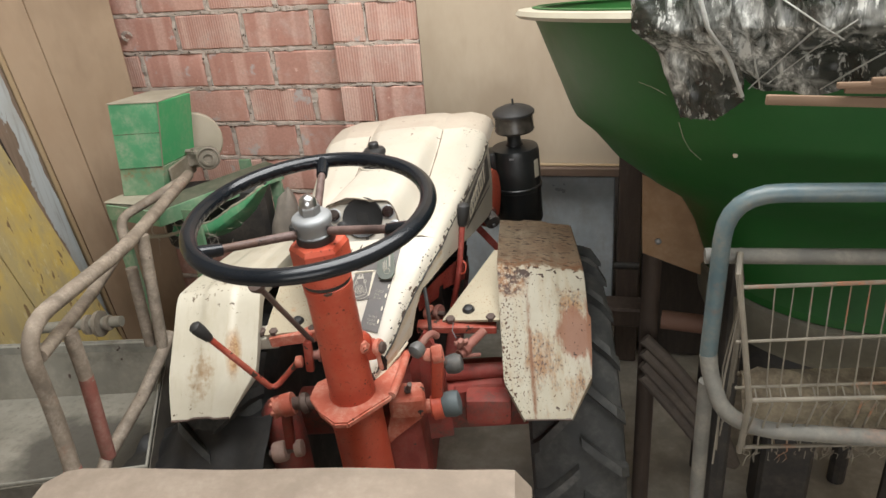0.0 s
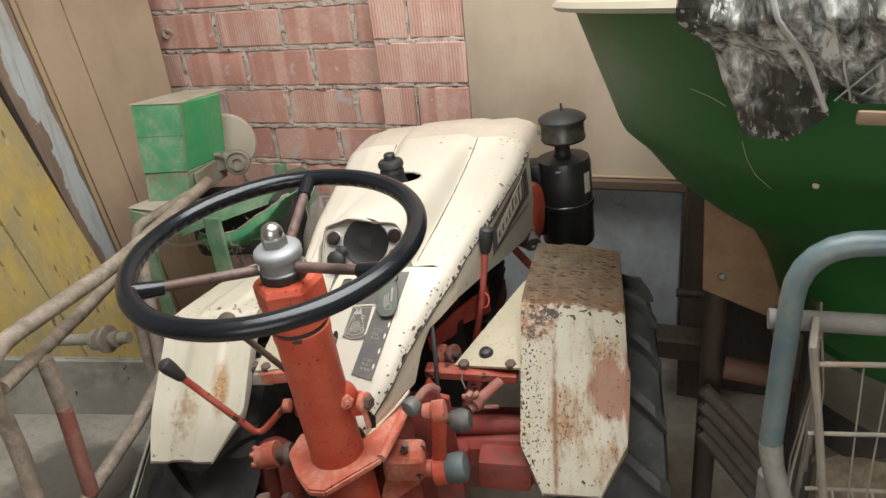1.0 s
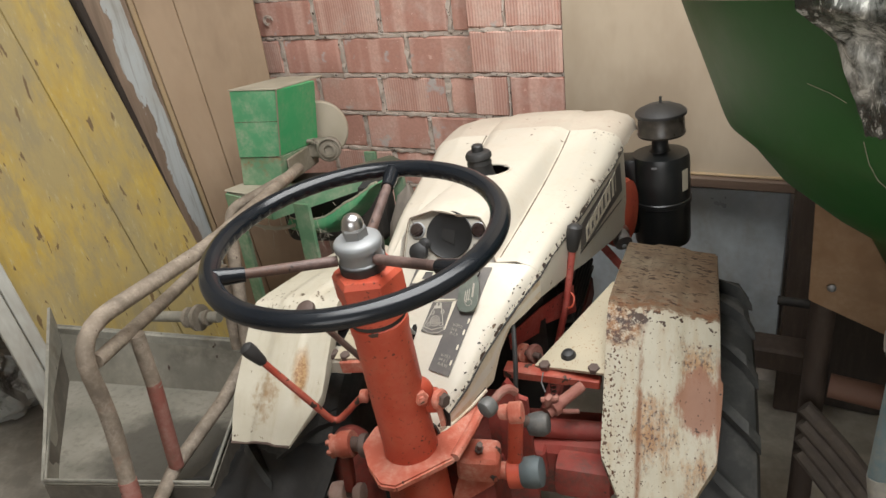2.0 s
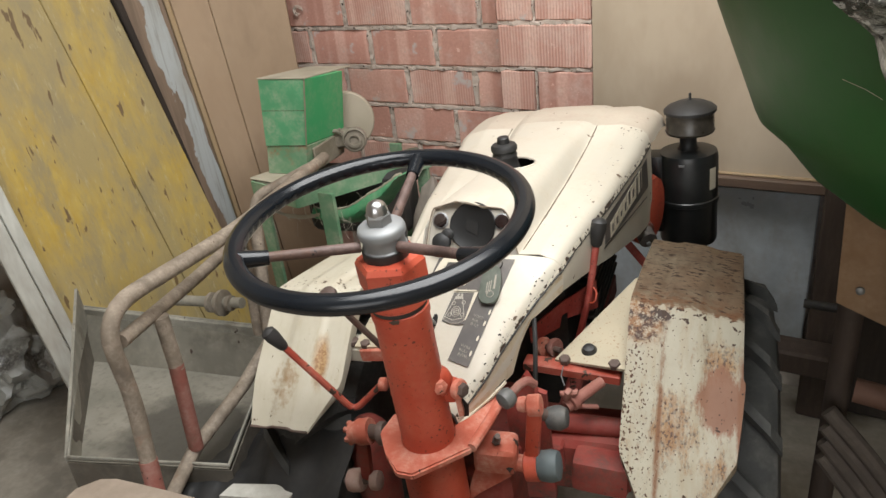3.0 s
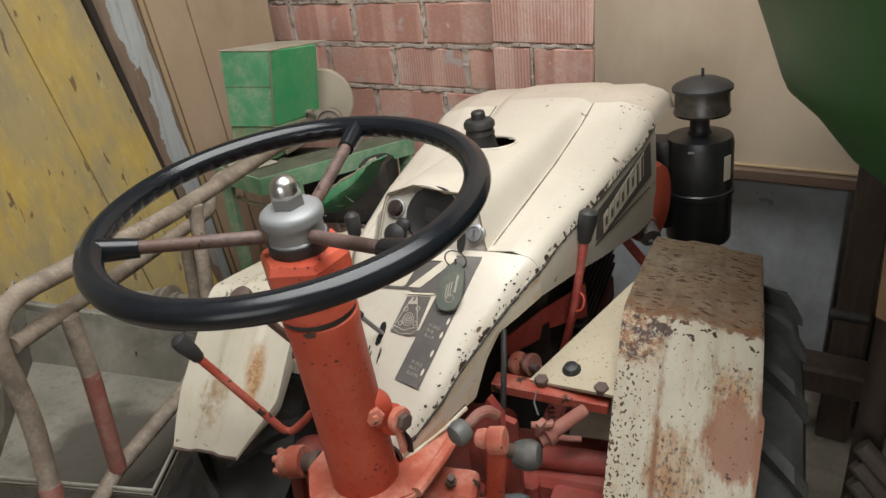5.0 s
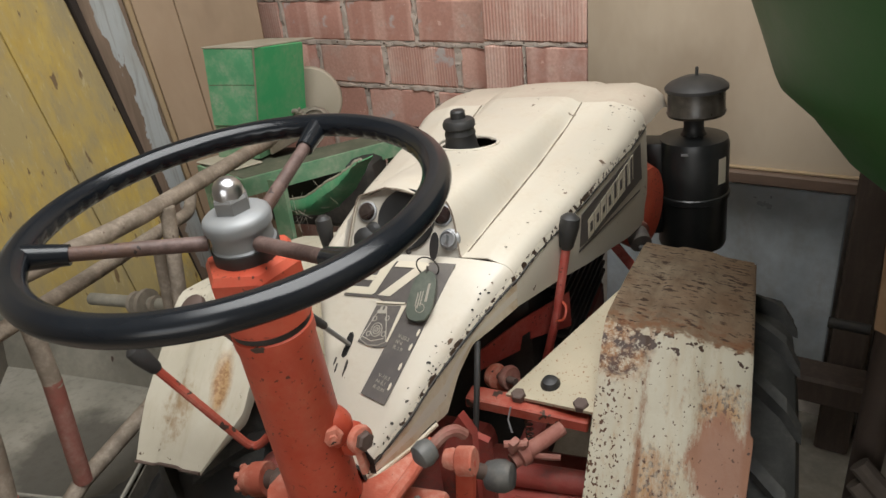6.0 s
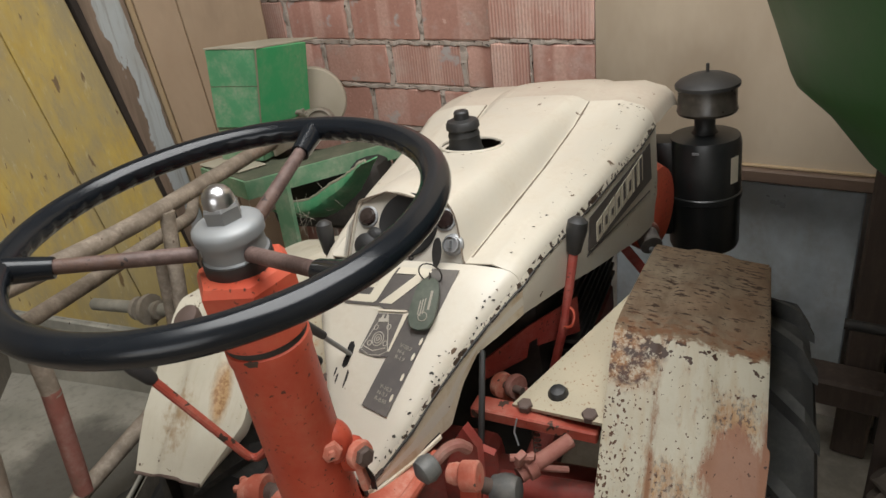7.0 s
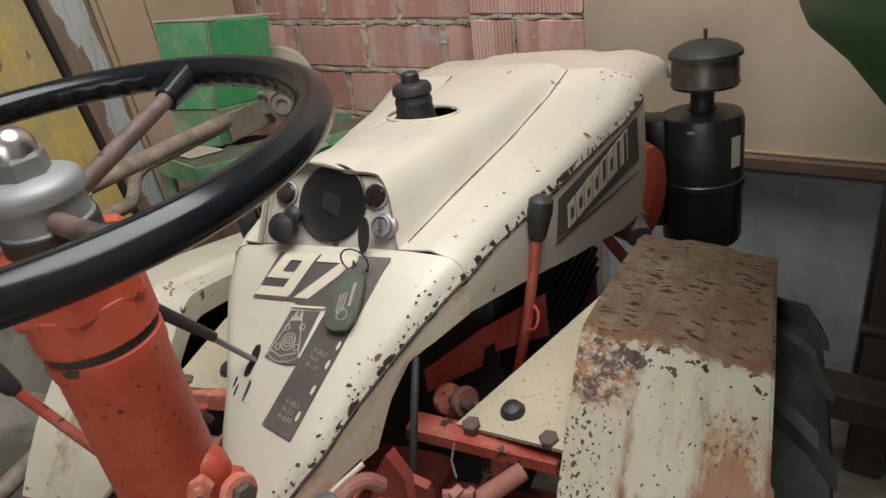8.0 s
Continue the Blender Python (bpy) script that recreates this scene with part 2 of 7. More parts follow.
    # the bare brown top with short dark scores
    bare = step(ns, ls, times(ns, ls, y, times(ns, ls, blots, 0.03), "ADD"), 0.279, 0.284)
    top = blend(ns, ls, step(ns, ls, mid, 0.35, 0.65), (0.095, 0.066, 0.042), (0.205, 0.162, 0.112))
    top = blend(ns, ls, times(ns, ls, step(ns, ls, soft, 0.4, 0.65), 0.6), top, (0.15, 0.085, 0.046))
    top = blend(ns, ls, step(ns, ls, times(ns, ls, dashes, times(ns, ls, mid, 0.34), "ADD"), 0.735, 0.785), top, (0.028, 0.013, 0.007))
    scab = times(ns, ls, band(y, 0.275, 0.06), step(ns, ls, blots, 0.45, 0.6))
    top = blend(ns, ls, times(ns, ls, scab, 0.8), top, (0.14, 0.06, 0.026))
    colour = blend(ns, ls, bare, colour, top)
    ls.new(colour, b.inputs["Base Color"])
    ls.new(times(ns, ls, times(ns, ls, bare, 0.2), 0.5, "ADD"), b.inputs["Roughness"])
    b.inputs["Specular IOR Level"].default_value = 0.25
    bump(ns, ls, b, fine, 0.3, 0.0015)
    return m


FENDER = fender_material()


def stained_fender_material():
    """Cream paint with a brown run beside the rib, a blotchy patch and dark chips along the upper bend."""
    m, ns, ls, b = material("stained_cream_fender_paint")
    c = coords(ns)
    xyz = ns.new("ShaderNodeSeparateXYZ")
    ls.new(c, xyz.inputs[0])
    soft = noise_node(ns, ls, c, 8, 5, 0.6)
    runs = noise_node(ns, ls, c, 36, 6, 0.7, (1.4, 0.35, 0.35))
    blots = noise_node(ns, ls, c, 75, 4, 0.65)
    fine = noise_node(ns, ls, c, 150, 4, 0.65)

    def near(key, at, width):
        d = ns.new("ShaderNodeMath")
        d.operation = "SUBTRACT"
        ls.new(xyz.outputs[key], d.inputs[0])
        d.inputs[1].default_value = at
        k = ns.new("ShaderNodeMath")
        k.operation = "ABSOLUTE"
        ls.new(d.outputs[0], k.inputs[0])
        return step(ns, ls, k.outputs[0], width, 0.0)

    def patch(x, wx, y, wy):
        return times(ns, ls, near("X", x, wx), near("Y", y, wy))

    colour = blend(ns, ls, step(ns, ls, soft, 0.35, 0.7), (0.445, 0.405, 0.315), (0.52, 0.485, 0.395))
    colour = blend(ns, ls, times(ns, ls, step(ns, ls, runs, 0.50, 0.70), 0.45), colour, (0.38, 0.32, 0.22))
    run = step(ns, ls, times(ns, ls, patch(-0.296, 0.024, 0.165, 0.055), times(ns, ls, runs, 0.7), "ADD"), 0.52, 0.95)
    colour = blend(ns, ls, times(ns, ls, run, 0.95), colour, blend(ns, ls, step(ns, ls, fine, 0.4, 0.6), (0.24, 0.12, 0.045), (0.40, 0.25, 0.12)))
    smudge = step(ns, ls, times(ns, ls, patch(-0.364, 0.045, 0.135, 0.06), times(ns, ls, blots, 0.7), "ADD"), 0.62, 0.92)
    smudge = times(ns, ls, smudge, step(ns, ls, times(ns, ls, times(ns, ls, blots, 0.5), times(ns, ls, runs, 0.5), "ADD"), 0.40, 0.60))
    colour = blend(ns, ls, times(ns, ls, smudge, 0.85), colour, (0.27, 0.17, 0.085))
    chips = times(ns, ls, times(ns, ls, near("Y", 0.285, 0.075), 0.10), times(ns, ls, near("Y", 0.075, 0.03), 0.07), "ADD")
    colour = blend(ns, ls, step(ns, ls, times(ns, ls, chips, blots, "ADD"), 0.685, 0.705), colour, (0.09, 0.06, 0.04))
    ls.new(colour, b.inputs["Base Color"])
    b.inputs["Roughness"].default_value = 0.45
    bump(ns, ls, b, fine, 0.15, 0.001)
    return m


FENDER_L = stained_fender_material()


def board_material(name, a, b2, dirt, scale=(18, 18, 1.2), amount=0.5, rough=0.7):
    m, ns, ls, b = material(name)
    c = coords(ns)
    grain = noise_node(ns, ls, c, 3.0, 6, 0.6, scale, 0.4)
    patch = noise_node(ns, ls, c, 2.6, 5, 0.62, (1, 1, 0.5))
    fine = noise_node(ns, ls, c, 60, 4, 0.6, (1, 1, 0.15))
    rnd = ns.new("ShaderNodeObjectInfo").outputs["Random"]
    colour = blend(ns, ls, step(ns, ls, grain, 0.35, 0.68), a, b2)
    colour = blend(ns, ls, times(ns, ls, step(ns, ls, patch, 0.45, 0.62), amount), colour, dirt)
    colour = blend(ns, ls, times(ns, ls, rnd, 0.25), colour, tuple(v * 0.6 for v in a))
    ls.new(colour, b.inputs["Base Color"])
    b.inputs["Roughness"].default_value = rough
    bump(ns, ls, b, fine, 0.3, 0.002)
    return m


def yellow_material():
    m, ns, ls, b = material("yellow_shuttering_board")
    c = coords(ns)
    rnd = ns.new("ShaderNodeObjectInfo").outputs["Random"]
    grain = noise_node(ns, ls, c, 3.2, 7, 0.65, (14, 14, 0.9), 0.6)
    stain = noise_node(ns, ls, c, 3.1, 6, 0.65, (1.4, 1.4, 0.55))
    smear = noise_node(ns, ls, c, 9, 6, 0.7, (1.5, 1.5, 0.35))
    crack = noise_node(ns, ls, c, 2.2, 3, 0.5, (26, 26, 0.5), 0.3)
    knots = noise_node(ns, ls, c, 24, 2, 0.5, (1, 1, 0.6))
    fine = noise_node(ns, ls, c, 70, 4, 0.6, (1, 1, 0.12))
    colour = blend(ns, ls, step(ns, ls, grain, 0.3, 0.7), (0.375, 0.235, 0.018), (0.47, 0.33, 0.05))
    colour = blend(ns, ls, times(ns, ls, step(ns, ls, stain, 0.42, 0.58), 0.85), colour, (0.285, 0.225, 0.10))
    colour = blend(ns, ls, times(ns, ls, step(ns, ls, smear, 0.47, 0.62), 0.8), colour, (0.225, 0.185, 0.10))
    scuff = noise_node(ns, ls, c, 30, 6, 0.75, (2.2, 2.2, 0.25))
    colour = blend(ns, ls, times(ns, ls, step(ns, ls, scuff, 0.54, 0.66), 0.6), colour, (0.25, 0.19, 0.08))
    colour = blend(ns, ls, times(ns, ls, step(ns, ls, scuff, 0.42, 0.34), 0.5), colour, (0.44, 0.385, 0.22))
    colour = blend(ns, ls, times(ns, ls, rnd, 0.2), colour, (0.33, 0.25, 0.12))
    colour = blend(ns, ls, step(ns, ls, crack, 0.655, 0.68), colour, (0.13, 0.08, 0.03))
    colour = blend(ns, ls, step(ns, ls, knots, 0.81, 0.825), colour, (0.12, 0.07, 0.03))
    ls.new(colour, b.inputs["Base Color"])
    b.inputs["Roughness"].default_value = 0.65
    bump(ns, ls, b, fine, 0.35, 0.002)
    return m


YELLOW = yellow_material()


def peeling_material(name, paint, wood, dirt):
    """A plank with a strip of paint left on it, peeled to bare wood with ragged borders on both sides."""
    m, ns, ls, b = material(name)
    c = coords(ns)
    xyz = ns.new("ShaderNodeSeparateXYZ")
    ls.new(c, xyz.inputs[0])
    grain = noise_node(ns, ls, c, 3.0, 6, 0.6, (20, 20, 1.2), 0.4)
    rag = noise_node(ns, ls, c, 13, 6, 0.65, (1, 1, 0.45))
    patch = noise_node(ns, ls, c, 5, 5, 0.6, (1, 1, 0.6))
    u = ns.new("ShaderNodeMapRange")
    u.inputs["From Min"].default_value, u.inputs["From Max"].default_value = 2.135, 2.235
    raw = ns.new("ShaderNodeMath")
    raw.operation = "MULTIPLY_ADD"
    ls.new(xyz.outputs["Z"], raw.inputs[0])
    raw.inputs[1].default_value = 0.095
    ls.new(xyz.outputs["Y"], raw.inputs[2])
    ls.new(raw.outputs[0], u.inputs["Value"])
    margin = step(ns, ls, u.outputs[0], 0.80, 1.0, -0.42)
    cover = step(ns, ls, times(ns, ls, times(ns, ls, times(ns, ls, u.outputs[0], 0.55), times(ns, ls, rag, 0.9), "ADD"), margin, "ADD"), 0.62, 0.645)
    bare = blend(ns, ls, step(ns, ls, grain, 0.35, 0.68), wood, tuple(v * 1.5 for v in wood))
    coat = blend(ns, ls, times(ns, ls, step(ns, ls, patch, 0.42, 0.62), 0.6), paint, dirt)
    coat = blend(ns, ls, times(ns, ls, step(ns, ls, grain, 0.52, 0.66), 0.5), coat, tuple(v * 0.7 for v in dirt))
    ls.new(blend(ns, ls, cover, bare, coat), b.inputs["Base Color"])
    b.inputs["Roughness"].default_value = 0.65
    bump(ns, ls, b, times(ns, ls, cover, times(ns, ls, grain, 0.4), "ADD"), 0.5, 0.002)
    return m


BLUE_PLANK = peeling_material("peeling_blue_plank", (0.42, 0.455, 0.455), (0.17, 0.125, 0.09), (0.29, 0.27, 0.225))
WHITE_PLANK = board_material("weathered_white_plank", (0.56, 0.56, 0.51), (0.42, 0.415, 0.37), (0.22, 0.19, 0.15), amount=0.7)
BEIGE = board_material("beige_board", (0.435, 0.35, 0.255), (0.48, 0.39, 0.285), (0.34, 0.26, 0.18), (1.5, 1.5, 0.8), 0.8)
TAN = board_material("tan_board", (0.335, 0.235, 0.15), (0.385, 0.28, 0.185), (0.24, 0.165, 0.105), (2, 2, 0.8), 0.9)
OCHRE = board_material("ochre_batten", (0.36, 0.255, 0.135), (0.33, 0.24, 0.15), (0.25, 0.175, 0.11))
SLATS = board_material("pale_slats", (0.22, 0.135, 0.085), (0.17, 0.105, 0.066), (0.2, 0.13, 0.08), (2, 20, 20))


def brick_material(name, ribbed):
    m, ns, ls, b = material(name)
    c = coords(ns)
    info = ns.new("ShaderNodeObjectInfo").outputs["Random"]
    shift = ns.new("ShaderNodeVectorMath")
    shift.operation = "ADD"
    ls.new(c, shift.inputs[0])
    ls.new(info, shift.inputs[1])
    v = shift.outputs[0]
    bands = noise_node(ns, ls, v, 9, 1, 0.4, (1.6, 0.02, 0.02))
    dusty = noise_node(ns, ls, v, 11, 5, 0.65)
    fine = noise_node(ns, ls, v, 120, 3, 0.6)
    wave = ns.new("ShaderNodeTexWave")
    wave.bands_direction = "X"
    wave.inputs["Scale"].default_value, wave.inputs["Distortion"].default_value = 34, 0.3
    ls.new(c, wave.inputs["Vector"])
    colour = blend(ns, ls, step(ns, ls, bands, 0.47, 0.54), (0.445, 0.22, 0.17), (0.60, 0.37, 0.30))
    colour = blend(ns, ls, times(ns, ls, info, 0.55), colour, (0.54, 0.30, 0.235))
    colour = blend(ns, ls, times(ns, ls, step(ns, ls, dusty, 0.50, 0.72), 0.45), colour, (0.60, 0.51, 0.45))
    colour = blend(ns, ls, times(ns, ls, step(ns, ls, fine, 0.35, 0.75), 0.40), colour, (0.30, 0.15, 0.11))
    nicks = noise_node(ns, ls, v, 46, 3, 0.6)
    colour = blend(ns, ls, times(ns, ls, step(ns, ls, nicks, 0.67, 0.70), 0.7), colour, (0.66, 0.44, 0.36))
    smear = noise_node(ns, ls, v, 7.5, 6, 0.62)
    colour = blend(ns, ls, times(ns, ls, step(ns, ls, smear, 0.61, 0.66), 0.8), colour, (0.46, 0.44, 0.42))
    ribs = times(ns, ls, wave.outputs["Fac"], times(ns, ls, step(ns, ls, smear, 0.64, 0.60), 1.0 if ribbed else 0.0))
    colour = blend(ns, ls, times(ns, ls, ribs, 0.42), colour, (0.66, 0.47, 0.39))
    ls.new(colour, b.inputs["Base Color"])
    b.inputs["Roughness"].default_value = 0.85
    bump(ns, ls, b, times(ns, ls, ribs, times(ns, ls, fine, 0.4), "ADD"), 0.5, 0.003)
    return m


BRICK = brick_material("hollow_brick_clay", False)
RIBBED = brick_material("ribbed_brick_clay", True)
MORTAR = worn("grey_mortar", (0.52, 0.46, 0.395), 0.9, 0.75, 0.6, (0.55, 0.50, 0.43), bumps=0.9, size=2)
BEAD = worn("pale_squeezed_mortar", (0.56, 0.475, 0.405), 0.92, 0.65, 0.8, (0.38, 0.28, 0.225), bite=0.95, bite_colour=(0.07, 0.05, 0.038), bumps=1.0, size=2.2)
PLASTER = worn("dusty_plaster", (0.42, 0.37, 0.30), 0.9, 0.85, 0.4, bumps=0.4, size=0.6)
FLOOR = worn("dusty_concrete_floor", (0.30, 0.27, 0.22), 0.85, 0.65, 0.8, (0.40, 0.365, 0.305), rust=0.1, rust_colour=(0.08, 0.07, 0.055), bumps=0.5, size=0.6)


def sheet_material():
    """Clear film, dusty and creased: thin where clean; dust and the reflections on folds are painted white."""
    m, ns, ls, b = material("crumpled_dusty_plastic_film")
    c = coords(ns)
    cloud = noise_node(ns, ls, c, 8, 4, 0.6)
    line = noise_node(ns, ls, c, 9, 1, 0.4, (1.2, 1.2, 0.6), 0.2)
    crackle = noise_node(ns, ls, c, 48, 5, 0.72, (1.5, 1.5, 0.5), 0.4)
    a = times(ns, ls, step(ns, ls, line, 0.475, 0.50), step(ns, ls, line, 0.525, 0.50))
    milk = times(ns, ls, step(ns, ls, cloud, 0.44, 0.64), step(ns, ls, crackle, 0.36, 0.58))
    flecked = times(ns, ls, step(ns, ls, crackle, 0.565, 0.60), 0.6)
    # White adds dust and painted reflection streaks together.
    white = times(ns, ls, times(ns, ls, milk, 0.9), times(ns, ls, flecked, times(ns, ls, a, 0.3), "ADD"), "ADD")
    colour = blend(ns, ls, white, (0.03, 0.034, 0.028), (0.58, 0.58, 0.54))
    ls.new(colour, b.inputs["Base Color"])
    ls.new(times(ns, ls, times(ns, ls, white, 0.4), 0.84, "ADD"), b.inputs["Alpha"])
    b.inputs["Roughness"].default_value = 0.2
    bump(ns, ls, b, times(ns, ls, cloud, times(ns, ls, crackle, 0.4), "ADD"), 0.6, 0.008)
    return m


FILM = sheet_material()


# ---------- mesh helpers ----------
def finish(bm, name, angle=35):
    bmesh.ops.recalc_face_normals(bm, faces=bm.faces)
    me = bpy.data.meshes.new(name)
    bm.to_mesh(me)
    bm.free()
    for p in me.polygons:
        p.use_smooth = True
    me.set_sharp_from_angle(angle=radians(angle))
    return me


def part(name, bm, mat, parent=None, label="", angle=35):
    """Links a bmesh as one mesh object, under a thing or a part if one is given."""
    me = finish(bm, name, angle)
    for one in mat if isinstance(mat, (list, tuple)) else [mat]:
        me.materials.append(one)
    ob = new(name, me)
    if parent:
        ob.parent = parent
    if label:
        ob["label"] = label
    return ob


def thing(name, label, category, m=None, group=""):
    ob = new(name)
    ob.empty_display_size = 0.1
    if m:
        ob.matrix_world = m
    return tagged(ob, label, category, group)


def add_box(bm, centre, size, turn=(0, 0, 0), bevel=0.0, segments=1):
    m = pose(*centre, *turn) @ Matrix.Diagonal((*size, 1))
    made = bmesh.ops.create_cube(bm, size=1, matrix=m)
    if bevel:
        edges = list({e for v in made["verts"] for e in v.link_edges})
        bmesh.ops.bevel(bm, geom=edges, offset=bevel, segments=segments, profile=0.6, affect="EDGES")


def box(centre, size, turn=(0, 0, 0), bevel=0.0, segments=1):
    bm = bmesh.new()
    add_box(bm, centre, size, turn, bevel, segments)
    return bm


def add_rod(bm, a, b, r, r2=None, sides=16):
    a, b = Vector(a), Vector(b)
    turn = (b - a).to_track_quat("Z", "Y").to_matrix().to_4x4()
    bmesh.ops.create_cone(bm, cap_ends=True, segments=sides, radius1=r, radius2=r if r2 is None else r2, depth=(b - a).length,
                          matrix=Matrix.Translation((a + b) / 2) @ turn)


def rod(a, b, r, r2=None, sides=16):
    bm = bmesh.new()
    add_rod(bm, a, b, r, r2, sides)
    return bm


def rounded(points, radius, steps=6):
    """A polyline whose corners are rounded."""
    pts = [Vector(p) for p in points]
    out = [pts[0]]
    for a, b, c in zip(pts, pts[1:], pts[2:]):
        r = min(radius, (a - b).length * 0.48, (c - b).length * 0.48)
        p, q = b + (a - b).normalized() * r, b + (c - b).normalized() * r
        for k in range(steps + 1):
            u = k / steps
            out.append(p * (1 - u) ** 2 + b * 2 * u * (1 - u) + q * u * u)
    return out + [pts[-1]]


def add_tube(bm, points, r, sides=12, closed=False, wobble=0.0):
    pts = [Vector(p) for p in points]
    n = len(pts)
    rings, side = [], None
    for k, p in enumerate(pts):
        before, after = (pts[k - 1], pts[(k + 1) % n]) if closed else (pts[max(k - 1, 0)], pts[min(k + 1, n - 1)])
        d = (after - before).normalized()
        if side is None:
            side = d.orthogonal().normalized()
        side = (side - d * side.dot(d)).normalized()
        up = d.cross(side)
        rr = r * (1 + wobble * noise.noise(p * 30))
        rings.append([bm.verts.new(p + rr * (math.cos(a) * side + math.sin(a) * up)) for a in (2 * math.pi * i / sides for i in range(sides))])
    for k in range(n if closed else n - 1):
        a, b = rings[k], rings[(k + 1) % n]
        for i in range(sides):
            bm.faces.new((a[i], a[(i + 1) % sides], b[(i + 1) % sides], b[i]))
    if not closed:
        bm.faces.new(rings[0][::-1])
        bm.faces.new(rings[-1])


def tube(points, r, sides=12, corner=0.0, closed=False, wobble=0.0):
    bm = bmesh.new()
    add_tube(bm, rounded(points, corner) if corner else points, r, sides, closed, wobble)
    return bm


def add_lathe(bm, profile, m=None, sides=32, sweep=None):
    """A turned shape: profile of (radius, height) round the z axis of m."""
    m = m or Matrix()
    rings = []
    for r, h in profile:
        rings.append([bm.verts.new(m @ Vector((r * math.cos(a), r * math.sin(a), h))) for a in (2 * math.pi * i / sides for i in range(sides))])
    for a, b in zip(rings, rings[1:]):
        for i in range(sides):
            bm.faces.new((a[i], a[(i + 1) % sides], b[(i + 1) % sides], b[i]))
    bm.faces.new(rings[0][::-1])
    bm.faces.new(rings[-1])


def lathe(profile, m=None, sides=32):
    bm = bmesh.new()
    add_lathe(bm, profile, m, sides)
    return bm


def add_plate(bm, outline, normal, thick):
    """A flat plate of any outline."""
    n = Vector(normal).normalized() * thick
    low = [bm.verts.new(Vector(p)) for p in outline]
    high = [bm.verts.new(Vector(p) + n) for p in outline]
    bm.faces.new(low[::-1])
    bm.faces.new(high)
    for k in range(len(low)):
        j = (k + 1) % len(low)
        bm.faces.new((low[k], low[j], high[j], high[k]))


def plate(outline, normal, thick):
    bm = bmesh.new()
    add_plate(bm, outline, normal, thick)
    return bm


def loft(sections, thick=0.0, skip=None):
    """A skin over rows of points, given a thickness."""
    bm = bmesh.new()
    rows = [[bm.verts.new(p) for p in row] for row in sections]
    for a, b in zip(rows, rows[1:]):
        for k in range(len(a) - 1):
            quad = (a[k], a[k + 1], b[k + 1], b[k])
            if skip and skip(sum((v.co for v in quad), Vector()) / 4):
                continue
            bm.faces.new(quad)
    if thick:
        bmesh.ops.recalc_face_normals(bm, faces=bm.faces)
        bmesh.ops.solidify(bm, geom=bm.faces[:], thickness=thick)
    return bm


def axis(origin, direction):
    return Matrix.Translation(origin) @ Vector(direction).to_track_quat("Z", "Y").to_matrix().to_4x4()


def lerp_table(table, x):
    for (x0, y0), (x1, y1) in zip(table, table[1:]):
        if x <= x1:
            u = max(0.0, (x - x0) / (x1 - x0))
            return y0 + (y1 - y0) * u
    return table[-1][1]


def screw(bm, at, normal, r, h):
    add_lathe(bm, [(r, 0), (r, h), (r * 0.85, h * 1.15)], axis(at, normal), 6)
# ---------- the shed ----------
WALL_Y = 2.565
X0, X1, Y0, Y1, TOP = -2.25, 2.3, -2.3, WALL_Y, 2.8


def slab(name, centre, size, mat, label, category):
    return tagged(part(name, box(centre, size), mat), label, category, kind="structure")


def ground_sheet():
    bm = bmesh.new()
    bmesh.ops.create_grid(bm, x_segments=90, y_segments=100, size=1, matrix=Matrix.Translation((0, 0.1, 0)) @ Matrix.Diagonal((2.5, 3.1, 1, 1)))
    for v in bm.verts:
        v.co.z = 0.012 * noise.noise(v.co * 2.2) + 0.004 * noise.noise(v.co * 9)
    return bm


tagged(part("floor", ground_sheet(), FLOOR), "dusty uneven grey-brown concrete shed floor", "floor", kind="structure")
wall_north = slab("wall_north", ((X0 + X1) / 2, WALL_Y + 0.1, TOP / 2), (X1 - X0, 0.2, TOP), MORTAR, "grey mortar wall behind the hollow clay bricks", "wall")
slab("wall_west", (X0 - 0.1, 0.15, TOP / 2), (0.2, 5.3, TOP), PLASTER, "dusty plastered side wall of the shed", "wall")
slab("wall_east", (X1 + 0.1, 0.15, TOP / 2), (0.2, 5.3, TOP), PLASTER, "dusty plastered side wall of the shed", "wall")
south = bmesh.new()
add_box(south, (-1.175, Y0 - 0.1, TOP / 2), (2.15, 0.2, TOP))
add_box(south, (2.2, Y0 - 0.1, TOP / 2), (0.2, 0.2, TOP))
add_box(south, (1.0, Y0 - 0.1, 2.6), (2.2, 0.2, 0.4))
tagged(part("wall_south", south, PLASTER), "plastered front wall with a wide open doorway", "wall", kind="structure")
roof = bmesh.new()
add_box(roof, (-1.34, 0.15, TOP + 0.06), (1.82, 5.3, 0.12))
add_box(roof, (1.785, 0.15, TOP + 0.06), (1.03, 5.3, 0.12))
add_box(roof, (0.42, -0.975, TOP + 0.06), (1.70, 3.05, 0.12))
add_box(roof, (0.42, 2.325, TOP + 0.06), (1.70, 0.95, 0.12))
tagged(part("ceiling", roof, PLASTER), "unseen plain shed ceiling with an assumed opening for daylight", "ceiling", kind="structure")

# ---------- tractor ----------
TRACTOR = Matrix.Translation((0.046, 1.201, 0)) @ pose(0, 0, 0, 0, 0, 9.7) @ pose(0, 0, 0, 0, -2.5, 0)
tractor = thing("tractor", "small old tractor with cream hood and fenders, orange chassis, dusty", "tractor", TRACTOR)


def centre(y):
    return lerp_table([(0.0, -0.006), (0.2, -0.006), (0.26, 0.0), (0.78, 0.022), (0.93, 0.028)], y)


